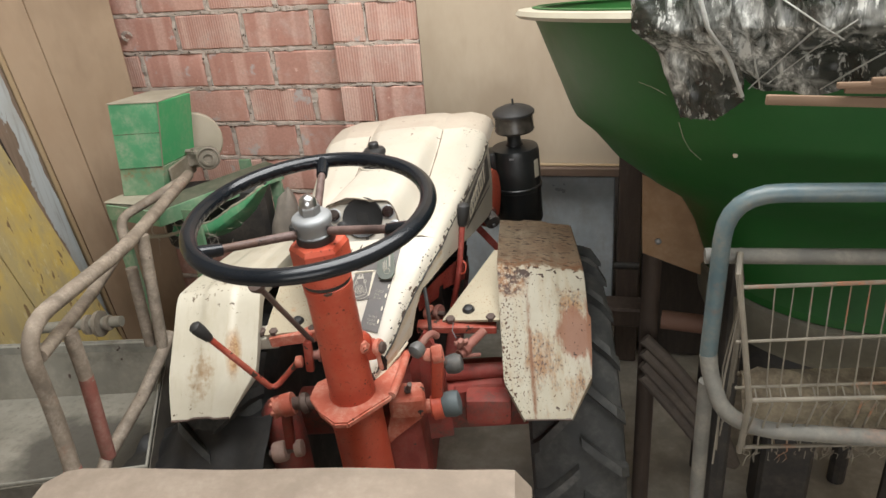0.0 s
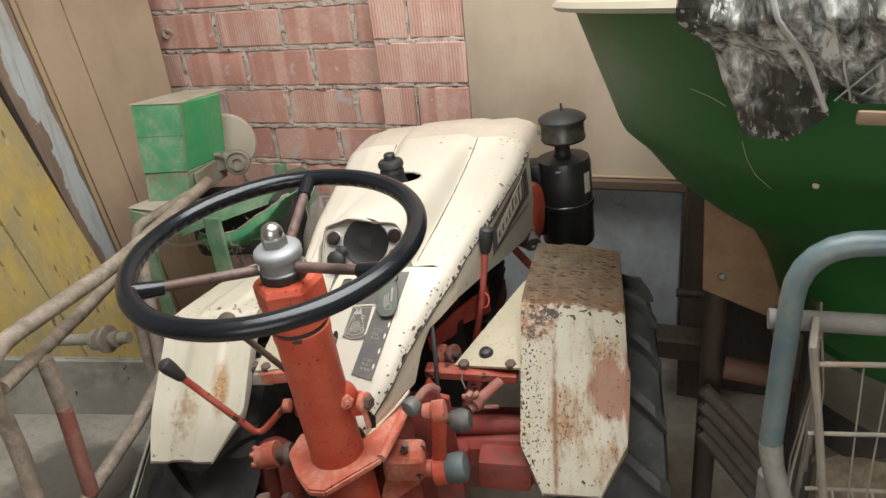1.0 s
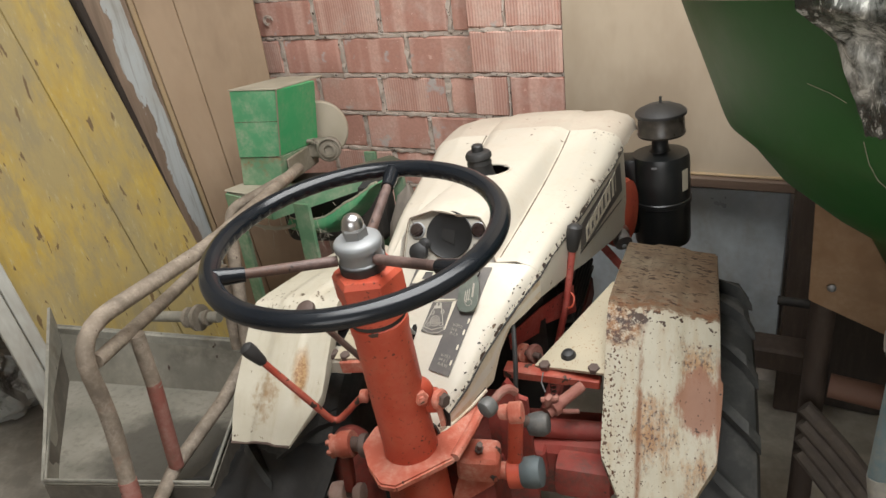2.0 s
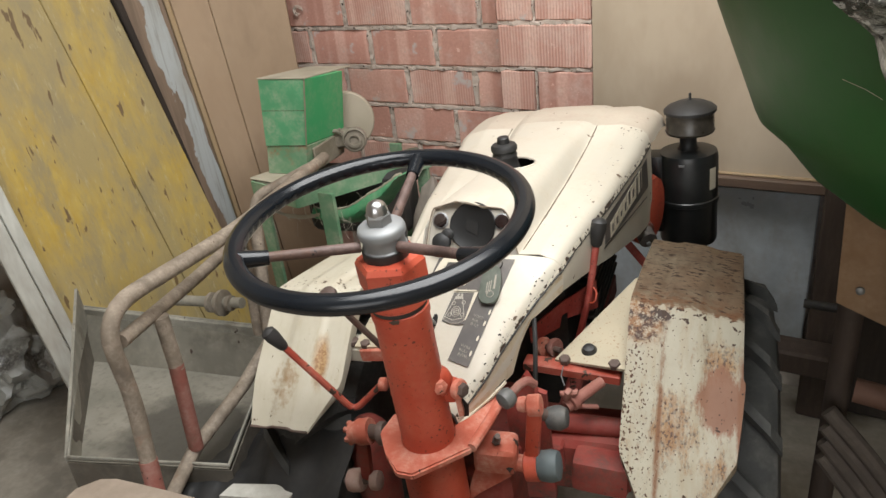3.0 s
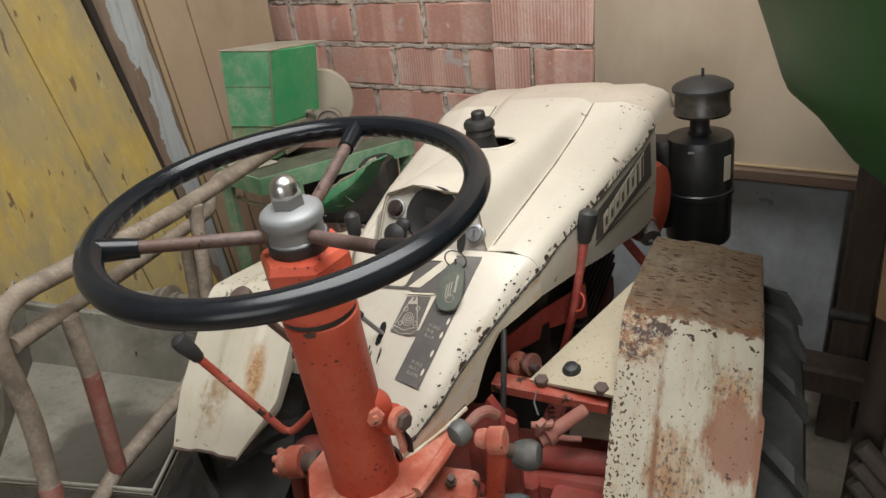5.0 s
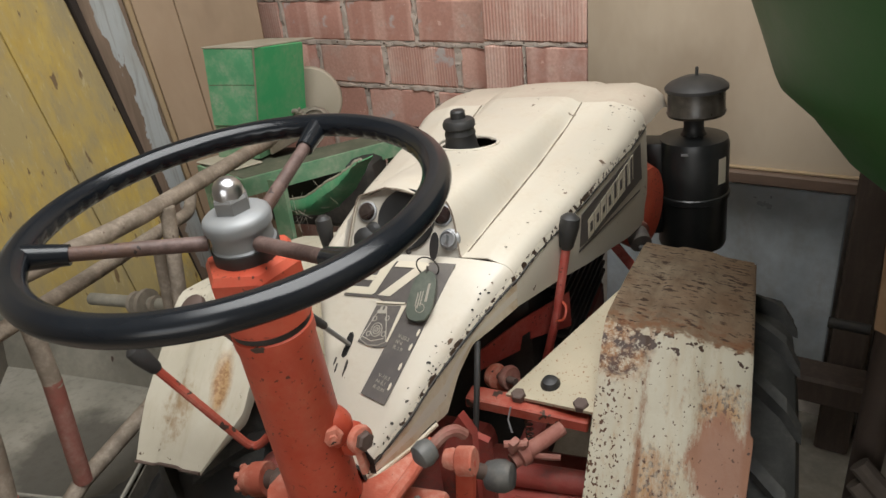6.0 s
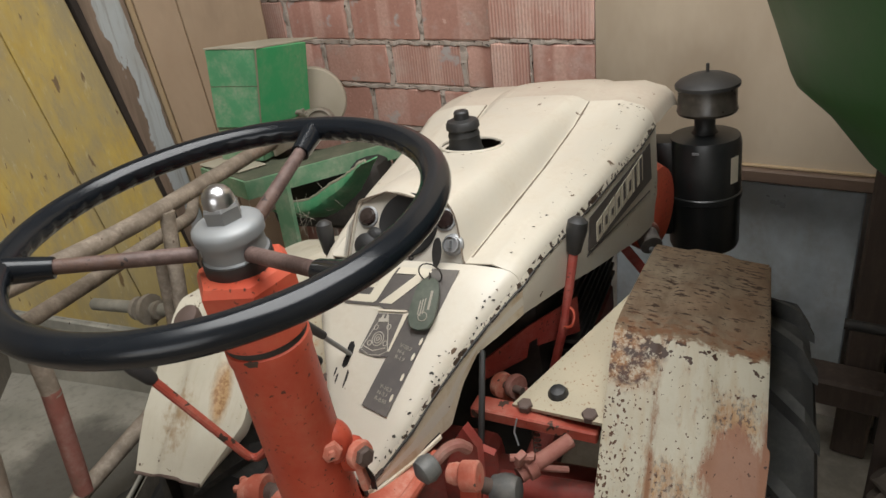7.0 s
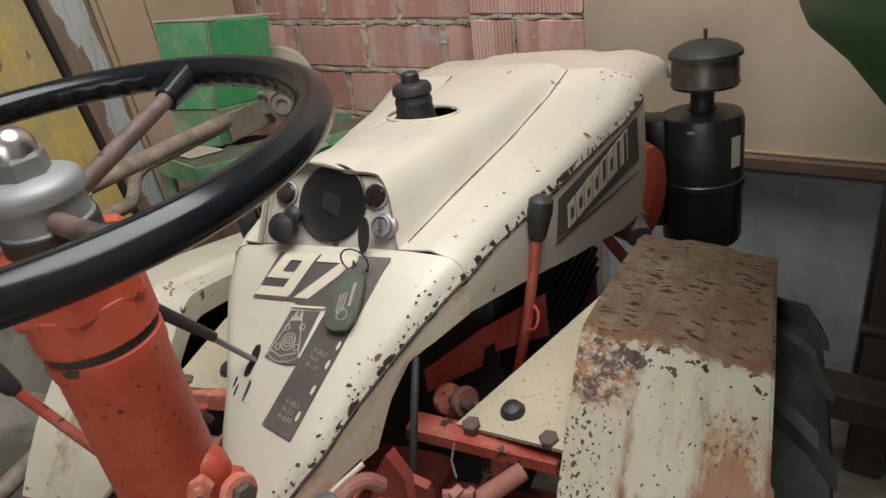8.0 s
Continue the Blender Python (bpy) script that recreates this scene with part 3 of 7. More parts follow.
def shoulder(y):
    return lerp_table([(0.03, 0.020), (0.049, 0.031), (0.087, 0.054), (0.126, 0.071), (0.167, 0.094), (0.21, 0.118), (0.25, 0.136), (0.45, 0.168), (0.78, 0.203), (0.93, 0.206)], y)


def shoulder_top(y):
    return lerp_table([(0.03, 0.796), (0.17, 0.894), (0.20, 0.914), (0.22, 0.927), (0.24, 0.938), (0.26, 0.9455), (0.28, 0.950), (0.31, 0.9535), (0.43, 0.961), (0.57, 0.967), (0.66, 0.975), (0.72, 0.988), (0.745, 0.994), (0.82, 0.995), (0.88, 0.991), (0.93, 0.978)], y)


def shoulder_round(y, xs, zs, zb):
    """The rolled shoulder and the flat skirt under it, from the outer band downwards."""
    k = lerp_table([(0.03, 0.55), (0.18, 0.75), (0.26, 1.0), (0.58, 1.0), (0.78, 1.7), (0.93, 1.8)], y)
    return [(xs - 0.022 * k, zs - 0.0005), (xs - 0.012 * k, zs - 0.0035 * k), (xs - 0.004 * k, zs - 0.011 * k), (xs, zs - 0.024 * k),
            (xs + 0.001, (zs - 0.024 * k) * 0.5 + zb * 0.5), (xs - 0.002, zb), (xs - 0.012, zb - 0.003)]


def hood_section(y):
    top = lerp_table([(0.25, 1.010), (0.30, 1.0105), (0.38, 1.011), (0.48, 1.0115), (0.65, 1.011), (0.745, 1.011), (0.86, 1.004), (0.93, 0.990)], y)
    zc = lerp_table([(0.25, 0.945), (0.355, 0.960), (0.513, 0.969), (0.66, 0.984), (0.745, 0.999), (0.80, 1.001), (0.86, 0.997), (0.93, 0.984)], y)
    zs = shoulder_top(y)
    xs = shoulder(y)
    zb = lerp_table([(0.25, 0.881), (0.373, 0.857), (0.65, 0.791), (0.93, 0.76)], y)
    zc = min(zc, top - 0.002)
    drop = top - zc
    sides = {1: (lerp_table([(0.25, 0.036), (0.48, 0.042), (0.78, 0.058), (0.93, 0.064)], y), lerp_table([(0.25, 0.068), (0.36, 0.079), (0.78, 0.090), (0.93, 0.092)], y)),
             -1: (lerp_table([(0.25, 0.080), (0.48, 0.046), (0.78, 0.058), (0.93, 0.064)], y), lerp_table([(0.25, 0.094), (0.48, 0.084), (0.78, 0.090), (0.93, 0.092)], y))}
    lean = max(0.0, 1 - (y - 0.25) / 0.20)
    out = []
    for side in (-1, 1):
        xr, xc = sides[side]
        half = [(0, top + 0.001), (xr * 0.5, top + 0.001), (xr * 0.8, top + 0.0005), (xr, top - 0.0005)]
        half += [(xr + (xc - xr) * u, top - drop * w) for u, w in ((0.14, 0.03), (0.30, 0.11), (0.45, 0.22), (0.58, 0.36), (0.71, 0.56), (0.84, 0.78), (0.94, 0.94))]
        half += [(xc, zc), (xc + 0.003, zc + 0.0005), (xc + (xs - xc) * 0.5, (zc + zs) / 2 + 0.003)] + shoulder_round(y, xs, zs, zb)
        spread = lerp_table([(0.25, 0.004), (0.40, 0.012), (0.60, 0.020), (0.93, 0.022)], y) if side < 0 else 0.0
        half = [(x + spread * min(1.0, max(0.0, (x - xc) / max(0.01, xs - xc))), z) for x, z in half]
        pts = [Vector((centre(y) + side * x, y + (0.56 * max(0.0, z - 0.947) * lean if x <= xc else 0), z)) for x, z in half]
        out += pts[:0:-1] if side < 0 else pts
    return out


def brow(p, y):
    """The low eyebrow pressed into the roof over the instrument."""
    if p.z < 0.995:
        return p
    rise = max(0.0, 1 - ((p.x + 0.034) / 0.037) ** 2) * max(0.0, 1 - (y - 0.25) / 0.11)
    return p + Vector((0, -0.002 * rise, 0.0115 * rise))


def hood_rows(y0, y1, n):
    rows = []
    wide = [(abs(p.x - q.x) > 0.018) for p, q in zip(hood_section(0.6), hood_section(0.6)[1:])]
    for k in range(n + 1):
        y = y0 + (y1 - y0) * k / n
        fine = []
        sec = hood_section(y)
        for a, b, w in zip(sec, sec[1:], wide):
            m = 7 if w else 2
            fine += [brow(a.lerp(b, i / m), y) for i in range(m)]
        rows.append(fine + [sec[-1]])
    return rows


def in_filler_hole(p):
    return (((p.x + 0.004) / 0.047) ** 2 + ((p.y - 0.488) / 0.034) ** 2 < 1 and p.z > 0.95)


hood = part("hood", loft(hood_rows(0.25, 0.745, 46), 0.002, in_filler_hole), CREAM, tractor, "cream painted sheet-metal hood with chipped edges")
part("hood_nose", loft([row[6:-6] for row in hood_rows(0.7452, 0.93, 16)], 0.002), NOSE, tractor, "dust-covered front cap of the cream hood")
ring = [Vector((-0.004 + 0.047 * math.cos(a), 0.488 + 0.034 * math.sin(a), 1.0122)) for a in (2 * math.pi * k / 40 for k in range(40))]
part("filler_lip", tube(ring, 0.0025, 8, closed=True), CREAM, tractor)
part("fuel_tank", box((0, 0.52, 0.945), (0.15, 0.3, 0.06), bevel=0.015, segments=2), GRIME, tractor)
cap = part("filler_neck", lathe([(0.027, 0.97), (0.0265, 1.005), (0.0245, 1.010), (0.0225, 1.026), (0.0235, 1.028), (0.0225, 1.032), (0.021, 1.037)], axis((-0.014, 0.488, 0), (0, 0, 1)), 28), BLACK_SOFT, tractor)
part("filler_cap", lathe([(0.0215, 1.037), (0.0245, 1.039), (0.0245, 1.0455), (0.0215, 1.050), (0.0115, 1.052), (0.0110, 1.0615), (0.009, 1.064), (0.002, 1.0645)], axis((-0.014, 0.488, 0), (0, 0, 1)), 24), BLACK_SOFT, cap, "dusty black fuel cap")

# chipped paint in a narrow line along the shoulder, and the pressed crease
for side in (1, -1):
    rows = []
    for k in range(101):
        y = 0.252 + 0.49 * k / 100
        sec = hood_section(y)
        hi, lo = (sec[-5], sec[-4]) if side > 0 else (sec[4], sec[3])
        wide = 0.5 + 0.5 * noise.noise(Vector((y * 30, 3, 0)))
        d = (hi - lo).normalized()
        rows.append([Vector((p.x + side * 0.0009, p.y, p.z + 0.0005)) for p in (lo + d * (0.004 + 0.007 * wide), lo + d * 0.001, lo - Vector((0, 0, 0.003 + 0.003 * wide)))])
    part("chipped_edge", loft(rows), CREAM_EDGE, hood)
    line = [hood_section(0.262 + 0.48 * k / 60)[-9 if side > 0 else 8] for k in range(61)]
    part("crease", tube([p + Vector((0, 0, 0.0002)) for p in line], 0.0013, 6, wobble=0.5), CREASE, hood)


def cowl_z(y):
    return 0.838 + 0.70 * (y - 0.09) - max(0.0, y - 0.225) * 0.2


def cowl_section(y):
    zp = cowl_z(y)
    xs, zs = shoulder(y), shoulder_top(y)
    zb = lerp_table([(0.03, 0.772), (0.139, 0.792), (0.160, 0.836), (0.183, 0.864), (0.225, 0.875), (0.25, 0.881)], y)
    half = [(0, zp), (xs * 0.35, zp), (xs * 0.6, zp * 0.7 + zs * 0.3)] + shoulder_round(y, xs, zs, zb)
    return [Vector((centre(y) + x, y, z)) for x, z in [(-x, z) for x, z in half[:0:-1]] + half]


cowl_rows = [cowl_section(0.03 + 0.2195 * k / 40) for k in range(41)]
cowl = part("cowl", loft(cowl_rows, 0.002), CREAM, tractor, "sloping cream cowl with decals under the dash", 60)
rows, skirt = [], []
for k, row in enumerate(cowl_rows):
    wide = 0.5 + 0.5 * noise.noise(Vector((k * 0.6, 9, 0)))
    d = (row[-5] - row[-4]).normalized()
    rows.append([Vector((p.x + 0.0009, p.y, p.z + 0.0005)) for p in (row[-4] + d * (0.003 + 0.006 * wide), row[-4] + d * 0.001, row[-4] - Vector((0, 0, 0.003 + 0.002 * wide)))])
    skirt.append([Vector((p.x + 0.0012, p.y - 0.0004, p.z)) for p in (row[-4] - Vector((0, 0, 0.004)), row[-4].lerp(row[-2], 0.3), row[-4].lerp(row[-2], 0.7), row[-2])])
part("chipped_edge", loft(rows), CREAM_EDGE, cowl)
part("cowl_skirt", loft(skirt), STAINED, cowl, "cream cowl skirt stained brown along its lower edge", 85)


seam = [cowl_section(0.035 + 0.2145 * k / 60)[-4] + Vector((0.0012, 0, 0)) for k in range(61)]
part("seam", tube(seam, 0.0015, 6, wobble=0.5), GRIME, cowl)
lip = [row[-2] + Vector((0.0015, -0.001, -0.0005)) for row in cowl_rows[:18]]
part("skirt_lip", tube(lip, 0.0030, 8, wobble=0.35), STAINED, cowl, "rolled cream lip of the skirt")
part("lip_grime", tube([p + Vector((-0.001, 0.001, 0.0042)) for p in lip], 0.0012, 5, wobble=1.2), GRIME, cowl)
part("front_edge", tube([p + Vector((0, -0.0015, 0)) for p in cowl_rows[0][3:-2]], 0.0022, 6, wobble=0.5), GRIME, cowl)
seam = [hood_section(0.25 + 0.49 * k / 80)[-4] + Vector((0.0006, 0, -0.001)) for k in range(81)]
part("seam", tube(seam, 0.0014, 6, wobble=0.6), GRIME, hood)


FADED = worn("faded_print", (0.3, 0.27, 0.22), 0.5)


def on_cowl(x, y, lift=0.0012):
    return Vector((x, y, cowl_z(y) + lift))


def cowl_patch(name, pts, mat, lift=0.0012, label=""):
    return part(name, plate([on_cowl(x, y, lift) for x, y in pts], (0, -0.57, 0.82), 0.0006), mat, cowl, label)


# dash panel in its opening
HC = -0.010


def on_dash(u, v, out=0.004):
    """u across, v up the dash panel from its middle."""
    return Vector((HC + u, 0.262 + 0.5 * v, 0.970 + 0.87 * v)) + out * Vector((0, -0.86, 0.5))


GN = (0, -0.86, 0.5)
outline = [(-0.086, -0.028), (0.077, -0.028), (0.071, 0.0), (0.063, 0.022), (0.045, 0.0435), (0.012, 0.045), (-0.002, 0.053), (-0.020, 0.057), (-0.040, 0.055), (-0.056, 0.048), (-0.072, 0.043), (-0.078, 0.03), (-0.083, 0.0)]
DASH_METAL = worn("pale_dash_metal", (0.46, 0.43, 0.37), 0.5, 0.75, 0.55, (0.34, 0.29, 0.23), bite=0.5, size=1.8)
dash = part("dash_panel", plate([on_dash(u, v, -0.008) for u, v in outline], GN, 0.003), DASH_METAL, tractor, "dusty pale metal dash panel")
part("dash_flange", plate([on_dash(-0.086, -0.026, 0.004), on_dash(-0.083, 0.012, 0.004), on_dash(-0.076, 0.032, -0.004), on_dash(-0.079, 0.0, -0.010), on_dash(-0.082, -0.028, -0.010)], (-1, 0, 0), 0.002), DASH_METAL, dash)
edge = [brow(hood_section(0.2505)[k], 0.2505) + Vector((0, -0.0005, 0)) for k in range(9, 32)]
part("hood_edge", tube(edge, 0.0010, 6, wobble=0.6), CREASE, hood)
gauge = part("gauge", lathe([(0.0395, 0.0), (0.0400, 0.003), (0.0385, 0.0042), (0.0365, 0.0035), (0.020, 0.0005), (0.002, 0.0005)], axis(on_dash(-0.003, 0.0165, -0.005), GN), 44), GLOSS_BLACK, dash, "round black instrument")
part("gauge_face", plate([on_dash(-0.003 + u, 0.0165 + v, -0.0040) for u, v in ((-0.012, -0.006), (0.009, -0.016), (0.010, 0.006), (-0.012, 0.012))], GN, 0.0008), VOID, gauge)
LENS = worn("dark_lens", (0.02, 0.012, 0.011), 0.22, dust=0.2)
for u, v in ((-0.060, 0.025), (0.047, 0.024)):
    lamp_ob = part("warning_lamp", lathe([(0.0118, 0), (0.0118, 0.004), (0.0095, 0.0065), (0.001, 0.008)], axis(on_dash(u, v, -0.005), GN), 24), LENS, dash)
    part("lamp_bezel", lathe([(0.0138, 0), (0.0138, 0.0025), (0.0118, 0.0035)], axis(on_dash(u, v, -0.005), GN), 24), STEEL, lamp_ob)
knob = bmesh.new()
add_lathe(knob, [(0.004, 0), (0.004, 0.006), (0.0135, 0.008), (0.0165, 0.014), (0.0150, 0.021), (0.007, 0.0245), (0.001, 0.025)], axis(on_dash(-0.051, -0.012, -0.005), GN), 24)
add_lathe(knob, [(0.003, 0), (0.009, 0.003), (0.0105, 0.010), (0.006, 0.015), (0.001, 0.016)], axis(on_dash(-0.042, 0.001, 0.001), GN), 18)
part("dash_knob", knob, BLACK_SOFT, dash, "heart-shaped black switch knob")
part("dash_screw", lathe([(0.0035, 0), (0.0035, 0.002), (0.001, 0.003)], axis(on_dash(0.004, -0.024, -0.005), GN), 10), GRIME, dash)
lock = part("ignition_lock", lathe([(0.0135, 0), (0.0135, 0.004), (0.0105, 0.006), (0.0105, 0.012), (0.009, 0.0125), (0.0085, 0.0105), (0.001, 0.0105)], axis(on_dash(0.060, -0.006, -0.005), GN), 26), STEEL, dash, "worn steel ignition lock")
part("key_bit", box(on_dash(0.060, -0.006, 0.008), (0.003, 0.012, 0.009), (-30, 0, 0), 0.0006), STEEL, lock)
kc = on_dash(0.046, -0.016, 0.012)
part("key", plate([kc + Vector((0.0058 * math.cos(a) + 0.0020 * math.sin(a), 0.004 * math.sin(a), 0.0175 * math.sin(a))) for a in (2 * math.pi * k / 20 for k in range(20))], (0.1, -0.97, 0.2), 0.003), BLACK_SOFT, lock, "black plastic key bow")
fob = thing("key_tag", "oval grey-green key tag hanging on a wire ring from the ignition", "key tag", TRACTOR)
ring_c = on_dash(0.043, -0.040, 0.018)
part("key_ring", tube([ring_c + Vector((0.0145 * math.cos(a), -0.004 - 0.003 * math.sin(a), 0.0145 * math.sin(a))) for a in (2 * math.pi * k / 28 for k in range(28))], 0.0009, 6, closed=True), GRIME, fob)
bm = bmesh.new()
CN = Vector((0, -0.57, 0.82))
tag_axis = (on_cowl(0.0345, 0.220) - on_cowl(0.0360, 0.171)).normalized()
tag_side = tag_axis.cross(CN).normalized()
tc = on_cowl(0.0345, 0.1945, 0.007)
outline = [tc + tag_axis * 0.0335 * math.copysign(abs(math.cos(a)) ** 0.8, math.cos(a)) + tag_side * (0.0165 - 0.002 * math.cos(a)) * math.copysign(abs(math.sin(a)) ** 0.6, math.sin(a)) for a in (2 * math.pi * k / 32 for k in range(32))]
add_plate(bm, outline, CN, 0.004)
bmesh.ops.bevel(bm, geom=[e for e in bm.edges if abs((e.verts[1].co - e.verts[0].co).normalized().dot(CN)) < 0.3], offset=0.0012, segments=1, affect="EDGES")
tag = part("tag", bm, worn("green_grey_tag", (0.06, 0.075, 0.055), 0.45, 0.8, 0.4, (0.2, 0.2, 0.16)), fob)
for a0, s0, lg, w in ((0.004, 0.0055, 0.024, 0.0030), (-0.004, 0.0005, 0.020, 0.0014), (-0.006, -0.0025, 0.022, 0.0014), (-0.006, -0.0055, 0.018, 0.0014)):
    p = tc + tag_axis * a0 + tag_side * s0 + CN * 0.0042
    part("print_bar", plate([p - tag_axis * lg / 2, p + tag_axis * lg / 2, p + tag_axis * lg / 2 + tag_side * w, p - tag_axis * lg / 2 + tag_side * w], CN, 0.0003), FADED, tag)
p = tc - tag_axis * 0.017 + tag_side * 0.002 + CN * 0.0044
part("print_ring", tube([p + (tag_axis * math.cos(a) + tag_side * math.sin(a)) * 0.0055 for a in (2 * math.pi * k / 20 for k in range(20))], 0.0006, 5, closed=True), FADED, tag)
part("tag_link", tube([tc + tag_axis * 0.030 + CN * 0.005, tc + tag_axis * 0.037 + CN * 0.008, ring_c + Vector((0, -0.004, -0.0145))], 0.0010, 6), GRIME, fob)

# decals: number plate, badge and gear strip
number = cowl_patch("number_decal", [(-0.0758, 0.1935), (-0.0266, 0.1935), (-0.020, 0.1905), (0.030, 0.1905), (0.060, 0.2385), (-0.0655, 0.2385)], DECAL, label="dark grey decal with a large pale number")
strip = cowl_patch("gear_strip", [(-0.0128, 0.0936), (0.0212, 0.0858), (0.0640, 0.2385), (0.0285, 0.2385)], DECAL, 0.0022, "dark grey gear chart strip")
badge = cowl_patch("badge", [(-0.0365, 0.1445), (-0.012, 0.1405), (0.003, 0.1425), (0.0085, 0.1865), (-0.0255, 0.1850)], DECAL, 0.0018, "grey maker's badge with pale line drawing")
cowl_patch("pale_line", [(-0.0275, 0.1875), (0.0110, 0.1885), (0.0115, 0.1905), (-0.0270, 0.1895)], DECAL_WHITE, 0.0019)
cowl_patch("pale_wedge", [(0.0010, 0.1470), (0.0030, 0.1470), (0.0142, 0.1865), (0.0085, 0.1865)], DECAL_WHITE, 0.0026)
BADGE_GREY = worn("badge_grey", (0.40, 0.37, 0.31), 0.45)


def badge_line(pts, closed=False, r=0.0006):
    part("badge_print", tube([on_cowl(x, y, 0.0027) for x, y in pts], r, 5, closed=closed), BADGE_GREY, badge)


badge_line([(-0.0345, 0.1470), (-0.0225, 0.1415), (-0.0085, 0.1425), (0.0005, 0.1470), (-0.0095, 0.1790), (-0.0205, 0.1785)], True)
badge_line([(-0.0320, 0.1500), (-0.0190, 0.1460), (-0.0030, 0.1500)], False, 0.0008)
for r0 in (0.0072, 0.0045, 0.002):
    badge_line([(-0.0160 + r0 * math.cos(a), 0.1585 + r0 * math.sin(a)) for a in (2 * math.pi * k / 18 for k in range(18))], True)
for x0, y0 in ((-0.0225, 0.170), (-0.0060, 0.1715), (-0.0255, 0.1535), (-0.0050, 0.1545)):
    badge_line([(x0 + 0.0026 * math.cos(a), y0 + 0.0026 * math.sin(a)) for a in (2 * math.pi * k / 12 for k in range(12))], True)
for pts in ([(-0.0215, 0.1755), (-0.0090, 0.1765), (-0.0090, 0.1800), (-0.0215, 0.1795)], [(-0.0195, 0.1790), (-0.0160, 0.1795), (-0.0155, 0.1845), (-0.0185, 0.1830)], [(-0.0130, 0.1795), (-0.0095, 0.1800), (-0.0100, 0.1835), (-0.0125, 0.1850)]):
    cowl_patch("badge_print", pts, BADGE_GREY, 0.0026)

# gear chart figures, set across the strip
ACROSS = (on_cowl(0.0212, 0.0858) - on_cowl(-0.0128, 0.0936)).normalized()
UPWARD = CN.cross(ACROSS).normalized()


def printed(text, x, y, height, mat, parent):
    curve = bpy.data.curves.new("figures", "FONT")
    curve.body, curve.size, curve.extrude = text, height * 1.35, 0.0001
    holder = new("figures", curve)
    me = bpy.data.meshes.new_from_object(holder)
    bpy.data.objects.remove(holder)
    m = Matrix((ACROSS, UPWARD, CN.normalized())).transposed().to_4x4()
    m.translation = on_cowl(x, y, 0.0031)
    me.transform(m)
    me.materials.append(mat)
    ob = new("figures", me)
    ob.parent = parent


for lines, x, y in ((("V-20,2", "N-6", "R-1,9"), 0.0142, 0.1530), (("V-10,3", "N-3,1", "R-0,95"), 0.0030, 0.1120)):
    for k, text in enumerate(lines):
        printed(text, x - 0.0013 * k, y - 0.0058 * k, 0.0046, FADED, strip)
for x, y in ((0.0395, 0.1600), (0.0345, 0.1445), (0.0280, 0.1240), (0.0215, 0.1035)):
    cowl_patch("white_mark", [(x + 0.0016 * math.cos(a) + 0.0009 * math.sin(a), y + 0.0038 * math.sin(a)) for a in (2 * math.pi * k / 10 for k in range(10))], DECAL_WHITE, 0.0026)


def digit(strokes, x0, w):
    """A bold slanted digit of straight strokes; each stroke is a quad in a unit square."""
    for quad in strokes:
        pts = []
        for u, v in quad:
            y = 0.1960 + 0.0425 * v
            pts.append((x0 + w * u + 0.40 * (y - 0.196), y))
        part("digit_stroke", plate([on_cowl(x, y, 0.0021) for x, y in pts], CN, 0.0003), DECAL_WHITE, number)


NINE = [[(0, 0.80), (1, 0.80), (1, 1), (0.06, 1), (0, 0.95)], [(0, 0.50), (0.33, 0.50), (0.33, 0.80), (0, 0.80)], [(0, 0.38), (0.67, 0.38), (0.67, 0.52), (0, 0.52)], [(0.67, 0.19), (1, 0.19), (1, 0.80), (0.67, 0.80)], [(0, 0.0), (0.92, 0.0), (1, 0.06), (1, 0.19), (0, 0.19)]]
SEVEN = [[(0, 0.80), (1, 0.80), (1, 1), (0, 1)], [(0.06, 0.0), (0.44, 0.0), (1, 0.80), (0.64, 0.80)]]
digit(NINE, -0.0745, 0.0410)
digit(SEVEN, -0.0305, 0.0440)

# emblem strip on the hood side, lettering drawn as plain shapes
def on_side(y, z, out):
    return Vector((centre(y) + shoulder(y) + 0.001 + out, y, z))


def side_patch(name, pts, mat, out):
    bm = bmesh.new()
    add_plate(bm, [on_side(y, z, out) for y, z in pts], (1, 0, 0), 0.0006)
    return part(name, bm, mat, hood)


side_patch("emblem_band", [(0.423, 0.8796), (0.474, 0.8740), (0.708, 0.8745), (0.704, 0.938), (0.4346, 0.9243)], DECAL, 0.001)
side_patch("emblem_line", [(0.419, 0.8724), (0.697, 0.8556), (0.697, 0.8580), (0.421, 0.8755)], DECAL, 0.001)


def letter_z(y, f):
    low = 0.8800 + (y - 0.45) * 0.0567
    return low + (0.9102 + (y - 0.4638) * 0.1236 - low) * f


for k in range(8):
    y, w = 0.4510 + 0.0265 * k, 0.0225
    side_patch("emblem_shape", [(y, letter_z(y, 0)), (y + w, letter_z(y + w, 0)), (y + w + 0.002, letter_z(y + w, 1)), (y + 0.002, letter_z(y, 1))], DECAL_WHITE, 0.0018)
    lo, hi = ((0.30, 0.74), (0.30, 0.72), (0.36, 0.64), (0.28, 0.72), (0.26, 1.0), (0.30, 0.72), (0.0, 1.0), (0.0, 1.0))[k]
    side_patch("emblem_shape", [(y + 0.0070, letter_z(y, lo)), (y + 0.0160, letter_z(y + 0.01, lo)), (y + 0.0170, letter_z(y + 0.01, hi)), (y + 0.0080, letter_z(y, hi))], DECAL, 0.0026)

